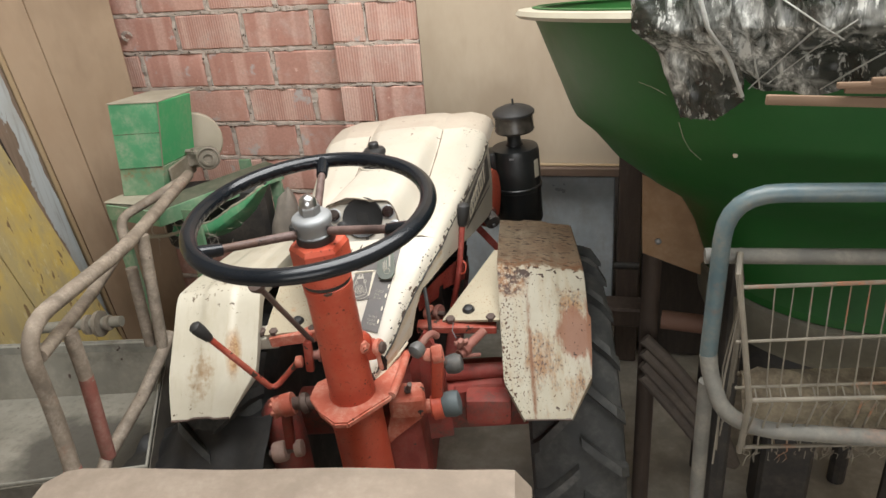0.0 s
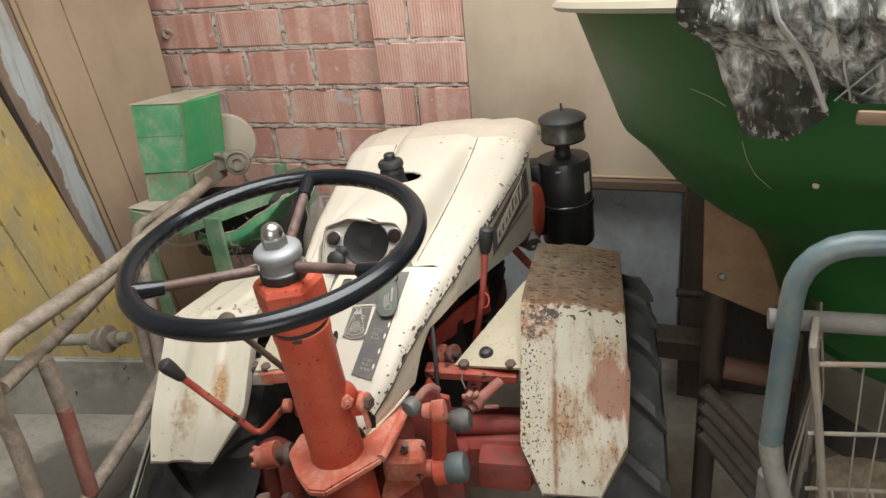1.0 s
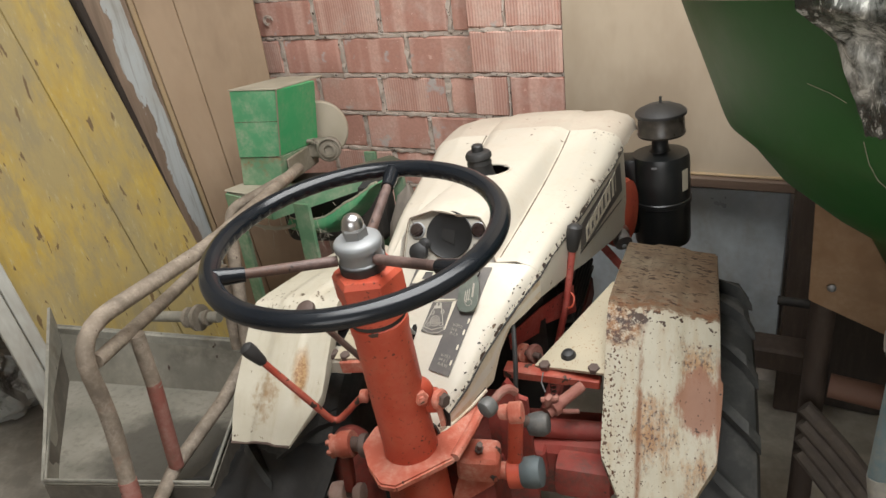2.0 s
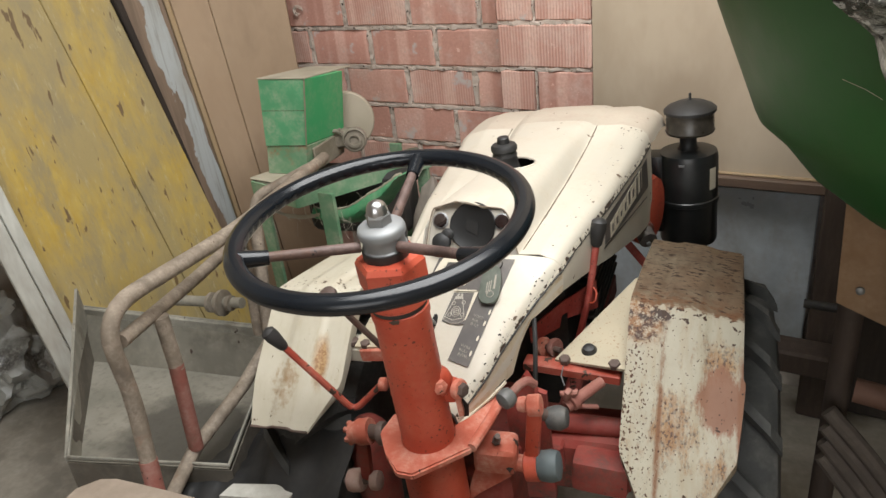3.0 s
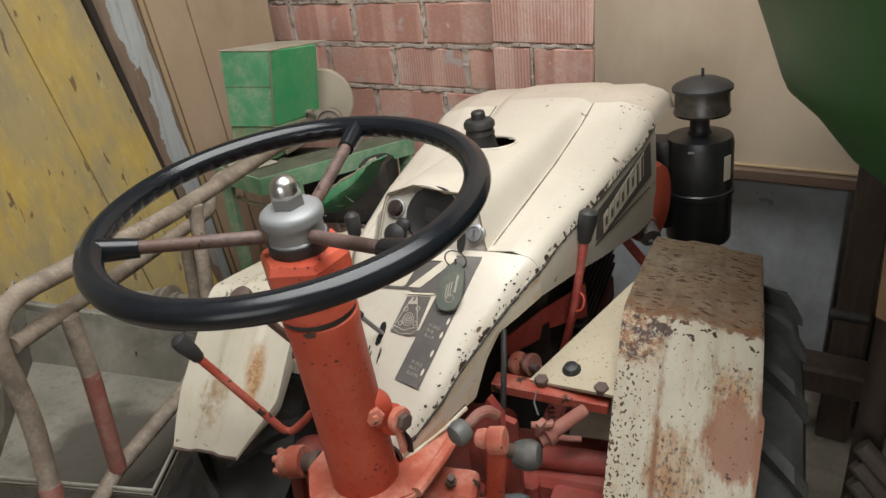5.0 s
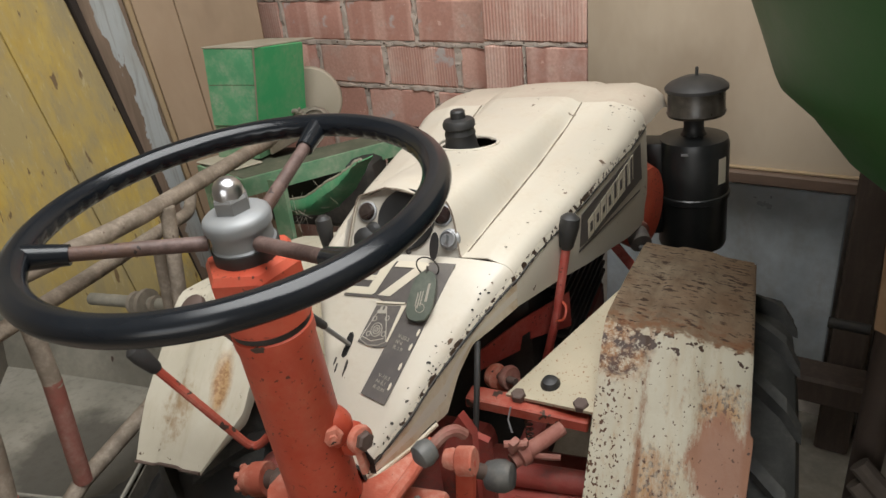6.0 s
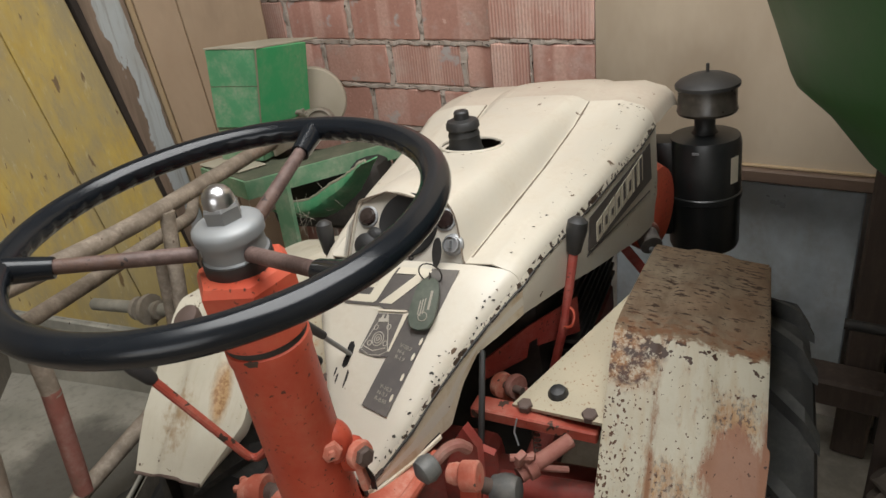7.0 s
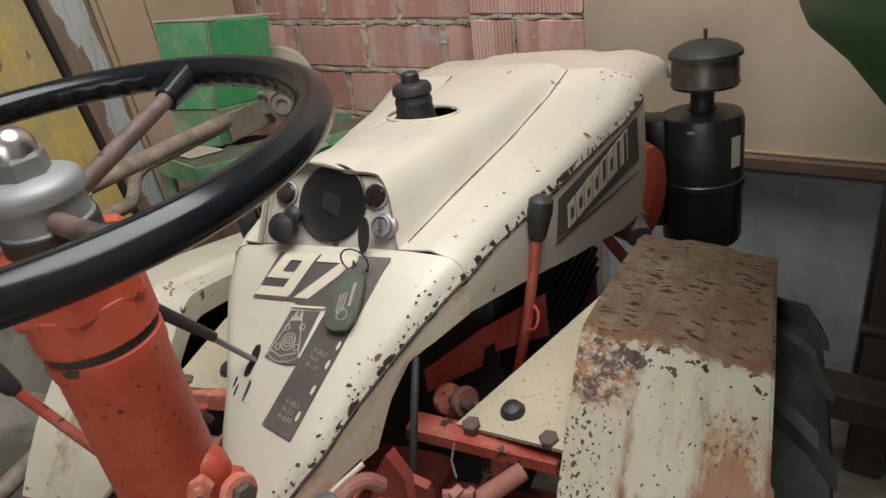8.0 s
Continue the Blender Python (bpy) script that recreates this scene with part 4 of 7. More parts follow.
# flecks of bare metal where the paint has chipped
def flecks(parent, places, seed):
    rng_f = random.Random(seed)
    bm = bmesh.new()
    for p, n, r in places:
        m = axis(p, n)
        k = rng_f.randint(5, 7)
        pts = [m @ Vector((r * rng_f.uniform(0.5, 1.2) * math.cos(6.283 * i / k), 0.75 * r * rng_f.uniform(0.5, 1.2) * math.sin(6.283 * i / k), 0.0006)) for i in range(k)]
        bm.faces.new([bm.verts.new(q) for q in pts])
    part("paint_chips", bm, GRIME, parent)


rng_c = random.Random(21)
places = []
for k in range(150):
    y = 0.26 + 0.47 * rng_c.random()
    sec = hood_section(y)
    i = rng_c.choice((-7, -6, -6, -5, -5, -5))
    p = sec[i].lerp(sec[i + 1], rng_c.random())
    places.append((p, (sec[i + 1] - sec[i]).cross(Vector((0, 1, 0))) * -1, rng_c.choice((0.0007, 0.0010, 0.0014, 0.0022))))
for k in range(26):
    y = 0.27 + 0.45 * rng_c.random()
    sec = hood_section(y)
    p = sec[-8].lerp(sec[-7], rng_c.random() ** 0.5)
    places.append((p, (0, 0, 1), rng_c.choice((0.0008, 0.0012, 0.0020))))
for k in range(14):
    y = 0.70 + 0.04 * rng_c.random()
    sec = hood_section(y)
    p = sec[-8].lerp(sec[-6], rng_c.random())
    places.append((p, (0.1, 0, 1), rng_c.choice((0.0010, 0.0018, 0.0028))))
places = [(p, n if Vector(n).z >= -0.05 else -Vector(n), r) for p, n, r in places]
flecks(hood, places, 5)
places = []
for k in range(70):
    row = cowl_rows[rng_c.randrange(2, 40)]
    i = rng_c.choice((-7, -6, -5, -5))
    p = row[i].lerp(row[i + 1], rng_c.random())
    n = (row[i + 1] - row[i]).cross(Vector((0, -0.82, -0.57)))
    places.append((p, n if n.z > 0 else -n, rng_c.choice((0.0008, 0.0012, 0.0018, 0.0026))))
flecks(cowl, places, 6)

# fenders
def fender(side):
    inner, outer = (0.240, 0.4035) if side > 0 else (0.243, 0.418)
    mats = FENDER if side > 0 else FENDER_L
    name = "rusty cream fender with brown rusted top" if side > 0 else "cream fender with light rust stains"

    def crown(u, y):
        # two pressed ribs and a slight fall to the outside
        rib = (0.0045 if side > 0 else 0.0075) * (1 / (1 + math.exp(-(u - 0.30) / 0.012)) - 1 / (1 + math.exp(-(u - 0.66) / 0.02))) * min(1.0, max(0.0, (y - 0.055) / 0.05))
        return rib - (0.028 if side > 0 else 0.012) * u * min(1.0, max(0.15, (y - 0.06) / 0.15))

    us = [k / 40 for k in range(41)]
    start = [(0.036, 0.662), (0.055, 0.679), (0.085, 0.704)] if side > 0 else [(0.060, 0.668), (0.085, 0.695)]
    spine = start + [(0.13, 0.742), (0.19, 0.795), (0.245, 0.842), (0.262, 0.852), (0.275, 0.856), (0.32, 0.850), (0.45, 0.828), (0.58, 0.802), (0.62, 0.79), (0.70, 0.72)]
    fine = [Vector((0, *p)) for p in rounded([(0, *p) for p in spine], 0.01, 2) for p in [(p[1], p[2])]]
    rows = []
    for p in fine:
        y, z = p.y, p.z
        if side > 0:
            cut_in, cut_out = max(0.0, (0.088 - y) / 0.052) * 0.032, max(0.0, (0.092 - y) / 0.056) * 0.034 + max(0.0, (0.17 - y) / 0.08) * 0.010
        else:
            cut_in, cut_out = max(0.0, (0.126 - y) / 0.066) * 0.054, max(0.0, (0.110 - y) / 0.050) * 0.010
        a, b = inner + cut_in, outer - cut_out
        lip = min(1.0, (0.25 if side > 0 else 0.05) + (y - 0.06) / 0.12)
        if side < 0:
            a, b = a + 0.004, b + 0.012
            y, z = y + 0.022 * max(0.0, 1 - (y - 0.06) / 0.2), z - 0.004
        row = [Vector((a + 0.003, y + 0.004, z - 0.03 * lip)), Vector((a, y, z - 0.008 * lip))]
        row += [Vector((a + (b - a) * u, y, z + crown(u, y) + 0.004)) for u in us]
        row += [Vector((b, y, z - 0.02 * lip)), Vector((b - 0.003, y + 0.004, z - 0.045 * lip))]
        rows.append([Vector((side * q.x, q.y, q.z)) for q in row])
    ob = part("fender", loft(rows, 0.003), mats, tractor, name)
    part("rusted_edge", tube([q + Vector((0, -0.001, 0)) for q in rows[0][2:-2]], 0.0022, 6, wobble=0.4), RUSTY, ob)
    return ob


fender(1)
fender(-1)
for side in (1, -1):
    brace = bmesh.new()
    add_plate(brace, [(side * 0.122, 0.206, 0.775), (side * 0.235, 0.190, 0.778), (side * 0.242, 0.41, 0.815), (side * 0.226, 0.415, 0.815)], (0, -0.2, 1), 0.005)
    part("fender_bracket", brace, OLD_CREAM, tractor, "cream triangular steel bracket")
    part("cross_bar", box((side * 0.150, 0.202, 0.7655 if side > 0 else 0.7705), (0.155, 0.028, 0.016 if side > 0 else 0.024), (0, side * 5, 0), 0.002), ORANGE_CHIP if side > 0 else ORANGE_DUSTY, tractor)
    part("rubber_stop", lathe([(0.0125, 0), (0.0125, 0.004), (0.009, 0.010), (0.002, 0.012)], axis((side * 0.174, 0.228, 0.784), (0, -0.2, 1)), 24), BLACK_SOFT, tractor)
    for x, y, z in ((0.139, 0.205, 0.777), (0.218, 0.2, 0.779)):
        b = bmesh.new()
        screw(b, (side * x, y, z), (0, -0.2, 1), 0.0095, 0.008)
        part("bolt", b, RUSTY, tractor)


# front wheels with lugged tyres
def wheel_unit(side):
    cy, cz, xc = 0.43, 0.385, 0.368
    m = axis((side * xc, cy, cz), (side, 0, 0))
    bm = bmesh.new()
    prof = [(0.19, -0.075), (0.22, -0.088), (0.29, -0.095), (0.335, -0.088), (0.352, -0.07), (0.36, -0.03), (0.362, 0), (0.36, 0.03), (0.352, 0.07), (0.335, 0.088), (0.29, 0.095), (0.22, 0.088), (0.19, 0.075)]
    add_lathe(bm, prof, m, 64)
    wheel = part("wheel", lathe([(0.05, 0.05), (0.19, 0.05), (0.20, 0.075), (0.20, -0.075), (0.19, -0.05), (0.05, -0.05)], m, 40), CREAM, tractor)
    part("tyre", bm, RUBBER, wheel, "black tractor tyre with deep bar lugs")
    for half in (1, -1):
        lug = bmesh.new()
        cells = []
        for j in range(6):
            u = j / 5
            ang = 0.22 * u
            w = half * (0.004 + 0.090 * u)
            top = 0.384 - 0.020 * u * u - (0.022 if j == 5 else 0)
            low = 0.345 - 0.01 * u
            half_w = 0.030 + 0.006 * u
            cells.append([lug.verts.new(Vector((rad * math.cos(ang + da), rad * math.sin(ang + da), w)))
                          for rad, da in ((low, -half_w * 1.25), (top, -half_w * 0.8), (top, half_w * 0.8), (low, half_w * 1.25))])
        for p, q in zip(cells, cells[1:]):
            for i in range(3):
                lug.faces.new((p[i], p[i + 1], q[i + 1], q[i]))
        lug.faces.new(cells[0])
        lug.faces.new(cells[-1][::-1])
        me = finish(lug, "lug", 25)
        me.materials.append(RUBBER)
        for k in range(20):
            ob = new("lug", me)
            ob.parent = wheel
            ob.matrix_local = m @ pose(0, 0, 0, 0, 0, 18 * (k + (0.5 if half > 0 else 0)))


wheel_unit(1)
wheel_unit(-1)

# steering column and wheel
COL0, COL1 = Vector((-0.020, 0.002, 0.755)), Vector((-0.0135, -0.024, 1.09))
col_dir = (COL1 - COL0).normalized()
colm = axis(COL0, col_dir)
column = part("steering_column", lathe([(0.042, 0), (0.0405, 0.01), (0.0385, 0.03), (0.0375, 0.234), (0.039, 0.239), (0.039, 0.252), (0.036, 0.254)], colm, 40), ORANGE, tractor, "orange steering column tube with chipped paint")
part("weld_ring", lathe([(0.040, 0.006), (0.0445, 0.010), (0.043, 0.016), (0.038, 0.020)], colm, 36), worn("chipped_weld", (0.34, 0.07, 0.04), 0.6, 0.6, 0.5, (0.35, 0.17, 0.12), bite=1.4, size=1.6), column)
part("grease_band", lathe([(0.036, 0.251), (0.0375, 0.254), (0.0375, 0.2595), (0.036, 0.262)], colm, 36), GRIME, column)
part("column_head", lathe([(0.037, 0.259), (0.0405, 0.262), (0.0405, 0.290), (0.039, 0.292)], colm, 40), ORANGE, column)
part("hex_collar", lathe([(0.0435, 0.283), (0.0455, 0.287), (0.0455, 0.319), (0.041, 0.326), (0.029, 0.328)], colm, 6), ORANGE, column, "orange hexagonal collar", 20)
flange = plate([(-0.098, -0.003, 0.760), (-0.070, -0.045, 0.760), (-0.039, -0.078, 0.760), (-0.014, -0.079, 0.760), (0.050, -0.012, 0.760), (0.062, 0.108, 0.766), (0.020, 0.112, 0.766), (-0.05, 0.07, 0.760), (-0.095, 0.039, 0.760)], (0, 0, 1), 0.012)
bmesh.ops.bevel(flange, geom=flange.edges[:], offset=0.003, segments=2, affect="EDGES")
part("flange", flange, ORANGE_DUSTY, tractor, "dusty orange mounting flange")
part("flange_bead", tube([(0.050, -0.010, 0.7705), (0.058, 0.045, 0.7725), (0.063, 0.106, 0.7755)], 0.0075, 10, wobble=0.15), ORANGE_DUSTY, tractor, "dusty rolled edge of the flange")
part("lower_column", rod((-0.02, 0.0, 0.5), (-0.02, 0.0, 0.77), 0.046, None, 24), ORANGE, tractor)
boss = bmesh.new()
add_lathe(boss, [(0.012, -0.012), (0.021, -0.008), (0.0235, 0.002), (0.0225, 0.012), (0.017, 0.019), (0.010, 0.021)], axis((0.0060, 0.0020, 0.8740), (0.62, -0.75, 0.12)), 26)
add_box(boss, (0.0160, 0.0060, 0.8570), (0.042, 0.026, 0.036), (6, 8, 12), 0.011, 3)
part("clamp_boss", boss, ORANGE, column, "rounded orange clamp boss welded to the column", 60)
part("clamp_bolt", lathe([(0.011, 0), (0.0112, 0.006), (0.0095, 0.008), (0.0045, 0.0085), (0.0042, 0.012), (0.001, 0.0125)], axis((0.0180, -0.0130, 0.8765), (0.62, -0.75, 0.12)), 6), ORANGE_DUSTY, column, angle=20)
ear = bmesh.new()
add_lathe(ear, [(0.008, -0.004), (0.0140, -0.003), (0.0150, 0.001), (0.0135, 0.005), (0.008, 0.006)], axis((0.0400, 0.0000, 0.8640), (0.93, -0.33, 0.1)), 22)
add_box(ear, (0.0370, 0.0020, 0.8420), (0.008, 0.018, 0.042), (0, -4, 18), 0.003, 2)
part("clamp_ear", ear, ORANGE_DUSTY, column, "dirty clamp ear")
part("end_bolt", lathe([(0.0105, 0), (0.0105, 0.006), (0.008, 0.008), (0.001, 0.0085)], axis((0.0440, -0.0010, 0.8640), (0.93, -0.33, 0.1)), 6), RUSTY, column, angle=20)
part("torn_sheet", plate([(0.0400, 0.0040, 0.8500), (0.0500, 0.0020, 0.8380), (0.0440, 0.0100, 0.8120), (0.0340, 0.0140, 0.8070)], (0.6, -0.8, 0), 0.003), GRIME, column)

WC, WN = Vector((-0.0154, -0.0261, 1.1307)), Vector((0.0126, -0.0862, 0.9962)).normalized()
wm = axis(WC, WN)
wheel_s = part("steering_wheel", lathe([(0.0285, -0.056), (0.0300, -0.053), (0.0300, -0.0375), (0.028, -0.0365)], wm, 36), BLACK_SOFT, tractor, "three-spoke black steering wheel with steel hub")
part("hub", lathe([(0.0285, -0.038), (0.0288, -0.0365), (0.0270, -0.035), (0.0270, -0.022), (0.0272, -0.0205), (0.0298, -0.0195), (0.0304, -0.0130), (0.0293, -0.0095), (0.0265, -0.0072), (0.020, -0.0050), (0.016, -0.0044)], wm, 40), HUB_METAL, wheel_s, "dull grey aluminium hub")
part("hub_nut", lathe([(0.0162, -0.005), (0.0162, 0.0065), (0.0150, 0.009)], wm, 6), STEEL, wheel_s, angle=20)
part("dome", lathe([(0.0134, 0.008), (0.0132, 0.0135), (0.0120, 0.0185), (0.0094, 0.0222), (0.0052, 0.0248), (0.001, 0.0255)], wm, 28), CHROME, wheel_s, "shiny domed cap nut")
rim = bmesh.new()
N, S = 336, 30
verts = []
for k in range(N):
    a = 2 * math.pi * k / N
    grip = 0.0012 * max(0.0, math.sin(a * 56))
    ringv = []
    for j in range(S):
        b = 2 * math.pi * j / S
        rr = 0.0125 - (grip if math.cos(b) < -0.55 and math.sin(b) < 0.1 else 0) - (0.0007 if j in (5, 8, 11) else 0)
        rad = 0.1774 + rr * math.cos(b)
        ringv.append(rim.verts.new(wm @ Vector((rad * math.cos(a), rad * math.sin(a), rr * 0.95 * math.sin(b)))))
    verts.append(ringv)
for k in range(N):
    for j in range(S):
        rim.faces.new((verts[k][j], verts[(k + 1) % N][j], verts[(k + 1) % N][(j + 1) % S], verts[k][(j + 1) % S]))
part("rim", rim, RIM_BLACK, wheel_s, "glossy black rim with finger grips")
inv = wm.inverted()
for target in ((-0.0305, 0.146, 1.15), (-0.1365, -0.115, 1.124), (0.111, -0.084, 1.118)):
    q = inv @ Vector(target)
    a = math.atan2(q.y, q.x)
    d = Vector((math.cos(a), math.sin(a), 0))
    spoke = part("spoke", rod(wm @ (d * 0.030 + Vector((0, 0, -0.030))), wm @ (d * 0.150 + Vector((0, 0, -0.006))), 0.0068, 0.0062), SPOKE, wheel_s, "rusty steel spoke")
    part("spoke_socket", rod(wm @ (d * 0.138 + Vector((0, 0, -0.009))), wm @ (d * 0.174 + Vector((0, 0, -0.001))), 0.009, 0.0115), RIM_BLACK, spoke)

# levers
def lever(name, points, r, knob, knob_r, mat, knob_mat, label):
    ob = part(name, tube(points, r, 10, 0.02), mat, tractor, label)
    a, b = Vector(points[0]), Vector(points[1])
    d = (a - b).normalized()
    prof = [(knob_r * 0.5, 0), (knob_r * 0.7, 0.004), (knob_r, knob * 0.65), (knob_r * 0.95, knob * 0.9), (knob_r * 0.5, knob), (0.001, knob * 1.01)]
    part("knob", lathe(prof, axis(a, d), 20), knob_mat, ob)
    return ob


lever("side_lever", [(-0.272, 0.052, 0.868), (-0.204, 0.098, 0.716), (-0.148, 0.112, 0.768)], 0.0058, 0.045, 0.012, ORANGE_CHIP, BLACK_SOFT, "bent chipped orange lever with a black knob")
lever("hand_lever", [(-0.145, 0.028, 0.975), (-0.118, 0.13, 0.80)], 0.005, 0.022, 0.015, RUSTY, RUSTY, "thin rusty lever with a brown knob")
lever("gear_lever", [(-0.165, 0.31, 0.915), (-0.16, 0.30, 0.80)], 0.006, 0.05, 0.012, ORANGE_DARK, BLACK_SOFT, "orange lever with a black knob")
lever("throttle_lever", [(0.168, 0.366, 0.905), (0.150, 0.355, 0.80), (0.125, 0.36, 0.71)], 0.0062, 0.05, 0.0135, RED_FADED, BLACK_SOFT, "faded red lever with a tapered black knob")
part("choke_rod", tube([(-0.050, 0.092, 0.938), (-0.0475, 0.144, 0.872)], 0.0030, 8), STEEL, tractor)
part("choke_sleeve", rod((-0.049, 0.038, 1.002), (-0.050, 0.105, 0.924), 0.0062, 0.0048), BLACK_SOFT, tractor)
slot = [(-0.0535, 0.1305), (-0.0505, 0.1285), (-0.0468, 0.1315), (-0.0462, 0.1370), (-0.0445, 0.1430), (-0.0448, 0.1500), (-0.0475, 0.1540), (-0.0515, 0.1530), (-0.0530, 0.1480), (-0.0512, 0.1420), (-0.0532, 0.1365)]
cowl_patch("slot", slot, VOID, 0.0005)
cowl_patch("slot_edge", [(x * 1.06 + 0.003, (y - 0.141) * 1.10 + 0.141) for x, y in slot], GRIME, 0.0001)
for x, y0, y1 in ((-0.0600, 0.118, 0.127), (-0.0560, 0.111, 0.121), (-0.0440, 0.108, 0.126), (-0.0430, 0.113, 0.124)):
    cowl_patch("drip", [(x - 0.0008, y0 + 0.003), (x, y0), (x + 0.0010, y0 + 0.003), (x + 0.0012, y1), (x - 0.0004, y1)], GRIME, 0.0003)

# linkage on the right of the column
part("link_arm", box((0.119, 0.056, 0.738), (0.022, 0.014, 0.145), (2, 8, 0), 0.006, 2), ORANGE, tractor, "orange upright link arm")
part("arm_eye", lathe([(0.014, -0.010), (0.016, -0.008), (0.016, 0.008), (0.014, 0.010)], axis((0.128, 0.055, 0.805), (1, 0.1, 0.1)), 20), ORANGE_DUSTY, tractor)
part("arm_foot", lathe([(0.021, -0.010), (0.023, -0.008), (0.023, 0.010), (0.019, 0.012)], axis((0.114, 0.055, 0.690), (1, 0.1, 0.12)), 24), ORANGE, tractor)
part("arm_pin", lathe([(0.011, 0), (0.012, 0.004), (0.010, 0.012), (0.006, 0.014)], axis((0.116, 0.055, 0.805), (-1, -0.1, 0)), 16), ORANGE_DUSTY, tractor)
part("rubber_cap", lathe([(0.020, 0), (0.0225, 0.004), (0.0245, 0.020), (0.0215, 0.031), (0.010, 0.034)], axis((0.124, 0.055, 0.692), (1, 0.05, 0.14)), 28), worn("grey_rubber_boot", (0.10, 0.125, 0.13), 0.6, 0.85, 0.3), tractor, "blue-grey rubber end cap")
part("pivot_shaft", rod((0.03, 0.055, 0.696), (0.11, 0.055, 0.692), 0.013), ORANGE_DUSTY, tractor)
part("shaft_nut", lathe([(0.022, 0), (0.023, 0.004), (0.019, 0.010)], axis((0.080, 0.055, 0.698), (1, 0, 0)), 8), GRIME, tractor)
part("pivot_block", box((0.060, 0.054, 0.709), (0.066, 0.05, 0.052), (8, 6, 10), 0.014, 3), ORANGE_DUSTY, tractor)
part("gusset", plate([(0.005, 0.035, 0.618), (0.028, 0.045, 0.635), (0.082, 0.05, 0.675), (0.082, 0.06, 0.69), (0.03, 0.055, 0.695)], (0.2, -1, 0.35), 0.012), ORANGE_DUSTY, tractor)
part("ball_joint", lathe([(0.008, -0.004), (0.016, 0.0), (0.0185, 0.012), (0.0185, 0.02), (0.014, 0.029), (0.006, 0.031)], axis((0.136, 0.088, 0.757), (0.97, 0.05, 0.12)), 26), worn("dark_rubber", (0.05, 0.052, 0.052), 0.6, dust=0.35), tractor, "dark rubber ball joint")
part("joint_pin", rod((0.122, 0.075, 0.775), (0.142, 0.088, 0.76), 0.009), RUSTY, tractor)
link = part("joint_rod", rod((0.160, 0.106, 0.766), (0.205, 0.158, 0.780), 0.0092, 0.0085, 18), PINK, tractor, "dusty pink link tube")
way = Vector((0.040, 0.046, 0.012))
part("clamp_ring", lathe([(0.010, -0.006), (0.0135, -0.005), (0.0140, 0.0), (0.0135, 0.005), (0.010, 0.006)], axis((0.170, 0.115, 0.772), way), 20), PINK, link)
part("clamp_ear", box((0.164, 0.106, 0.790), (0.009, 0.013, 0.020), (10, 18, -25), 0.003, 2), PINK, link)
part("clamp_ear", box((0.173, 0.112, 0.787), (0.007, 0.012, 0.016), (10, 18, -25), 0.003, 2), PINK, link)
part("clamp_screw", rod((0.154, 0.101, 0.794), (0.177, 0.111, 0.791), 0.0042, None, 8), PINK, link)
part("hanging_wire", tube([(0.152, 0.14, 0.815), (0.149, 0.135, 0.800), (0.155, 0.128, 0.788)], 0.0011, 5), STEEL, tractor)
part("short_lever", tube([(0.104, 0.026, 0.842), (0.118, 0.036, 0.856), (0.127, 0.042, 0.858), (0.133, 0.05, 0.846)], 0.0062, 10, 0.01), PINK, tractor)
part("lever_ball", lathe([(0.006, 0), (0.012, 0.003), (0.0145, 0.012), (0.0125, 0.020), (0.005, 0.024)], axis((0.106, 0.030, 0.842), (-0.45, -0.85, -0.1)), 22), worn("grey_knob", (0.075, 0.08, 0.08), 0.45, dust=0.3), tractor)
part("back_plate", plate([(0.062, 0.115, 0.56), (0.125, 0.125, 0.56), (0.125, 0.125, 0.77), (0.085, 0.12, 0.79), (0.062, 0.115, 0.74)], (0, 1, 0), 0.01), ORANGE_DARK, tractor)
part("inner_web", plate([(0.075, 0.118, 0.60), (0.105, 0.115, 0.60), (0.112, 0.112, 0.79), (0.098, 0.112, 0.815), (0.082, 0.115, 0.79)], (0.2, 1, 0), 0.012), ORANGE_DARK, tractor)
part("stop_bolt", lathe([(0.007, 0), (0.007, 0.008), (0.0045, 0.009), (0.0045, 0.03)], axis((0.066, 0.045, 0.738), (0.3, -0.5, 0.8)), 6), RUSTY, tractor)
part("return_spring", tube([Vector((0.150 + 0.0045 * math.cos(k * 0.9), 0.20 + 0.0045 * math.sin(k * 0.9), 0.765 - 0.0011 * k)) for k in range(50)], 0.0011, 5), RUSTY, tractor)
part("adjuster", tube([(0.145, 0.17, 0.725), (0.16, 0.18, 0.71), (0.19, 0.19, 0.705)], 0.0042, 8, 0.01), PINK, tractor)
part("red_casting", box((0.20, 0.135, 0.622), (0.09, 0.05, 0.060), (0, 4, 0), 0.012, 2), ORANGE_DARK, tractor)

# linkage on the left
nut_l = part("castle_nut", lathe([(0.021, 0), (0.022, 0.003), (0.022, 0.022), (0.018, 0.024), (0.018, 0.036), (0.010, 0.037)], axis((-0.155, 0.06, 0.712), (-0.97, -0.1, -0.18)), 20), ORANGE_DUSTY, tractor)
for k in range(6):
    a = 2 * math.pi * k / 6
    m2 = axis((-0.155, 0.06, 0.712), (-0.97, -0.1, -0.18))
    part("castle_tooth", box(m2 @ Vector((0.0155 * math.cos(a), 0.0155 * math.sin(a), 0.039)), (0.0085, 0.0085, 0.009), (20 * k, 15, 30 * k), 0.002), ORANGE_DUSTY, nut_l)
part("left_shaft", rod((-0.16, 0.06, 0.711), (-0.06, 0.04, 0.725), 0.012), RUSTY, tractor)
part("left_washer", lathe([(0.018, 0), (0.0195, 0.004), (0.0195, 0.010), (0.015, 0.014)], axis((-0.125, 0.055, 0.716), (-0.97, -0.1, -0.15)), 20), RUSTY, tractor)
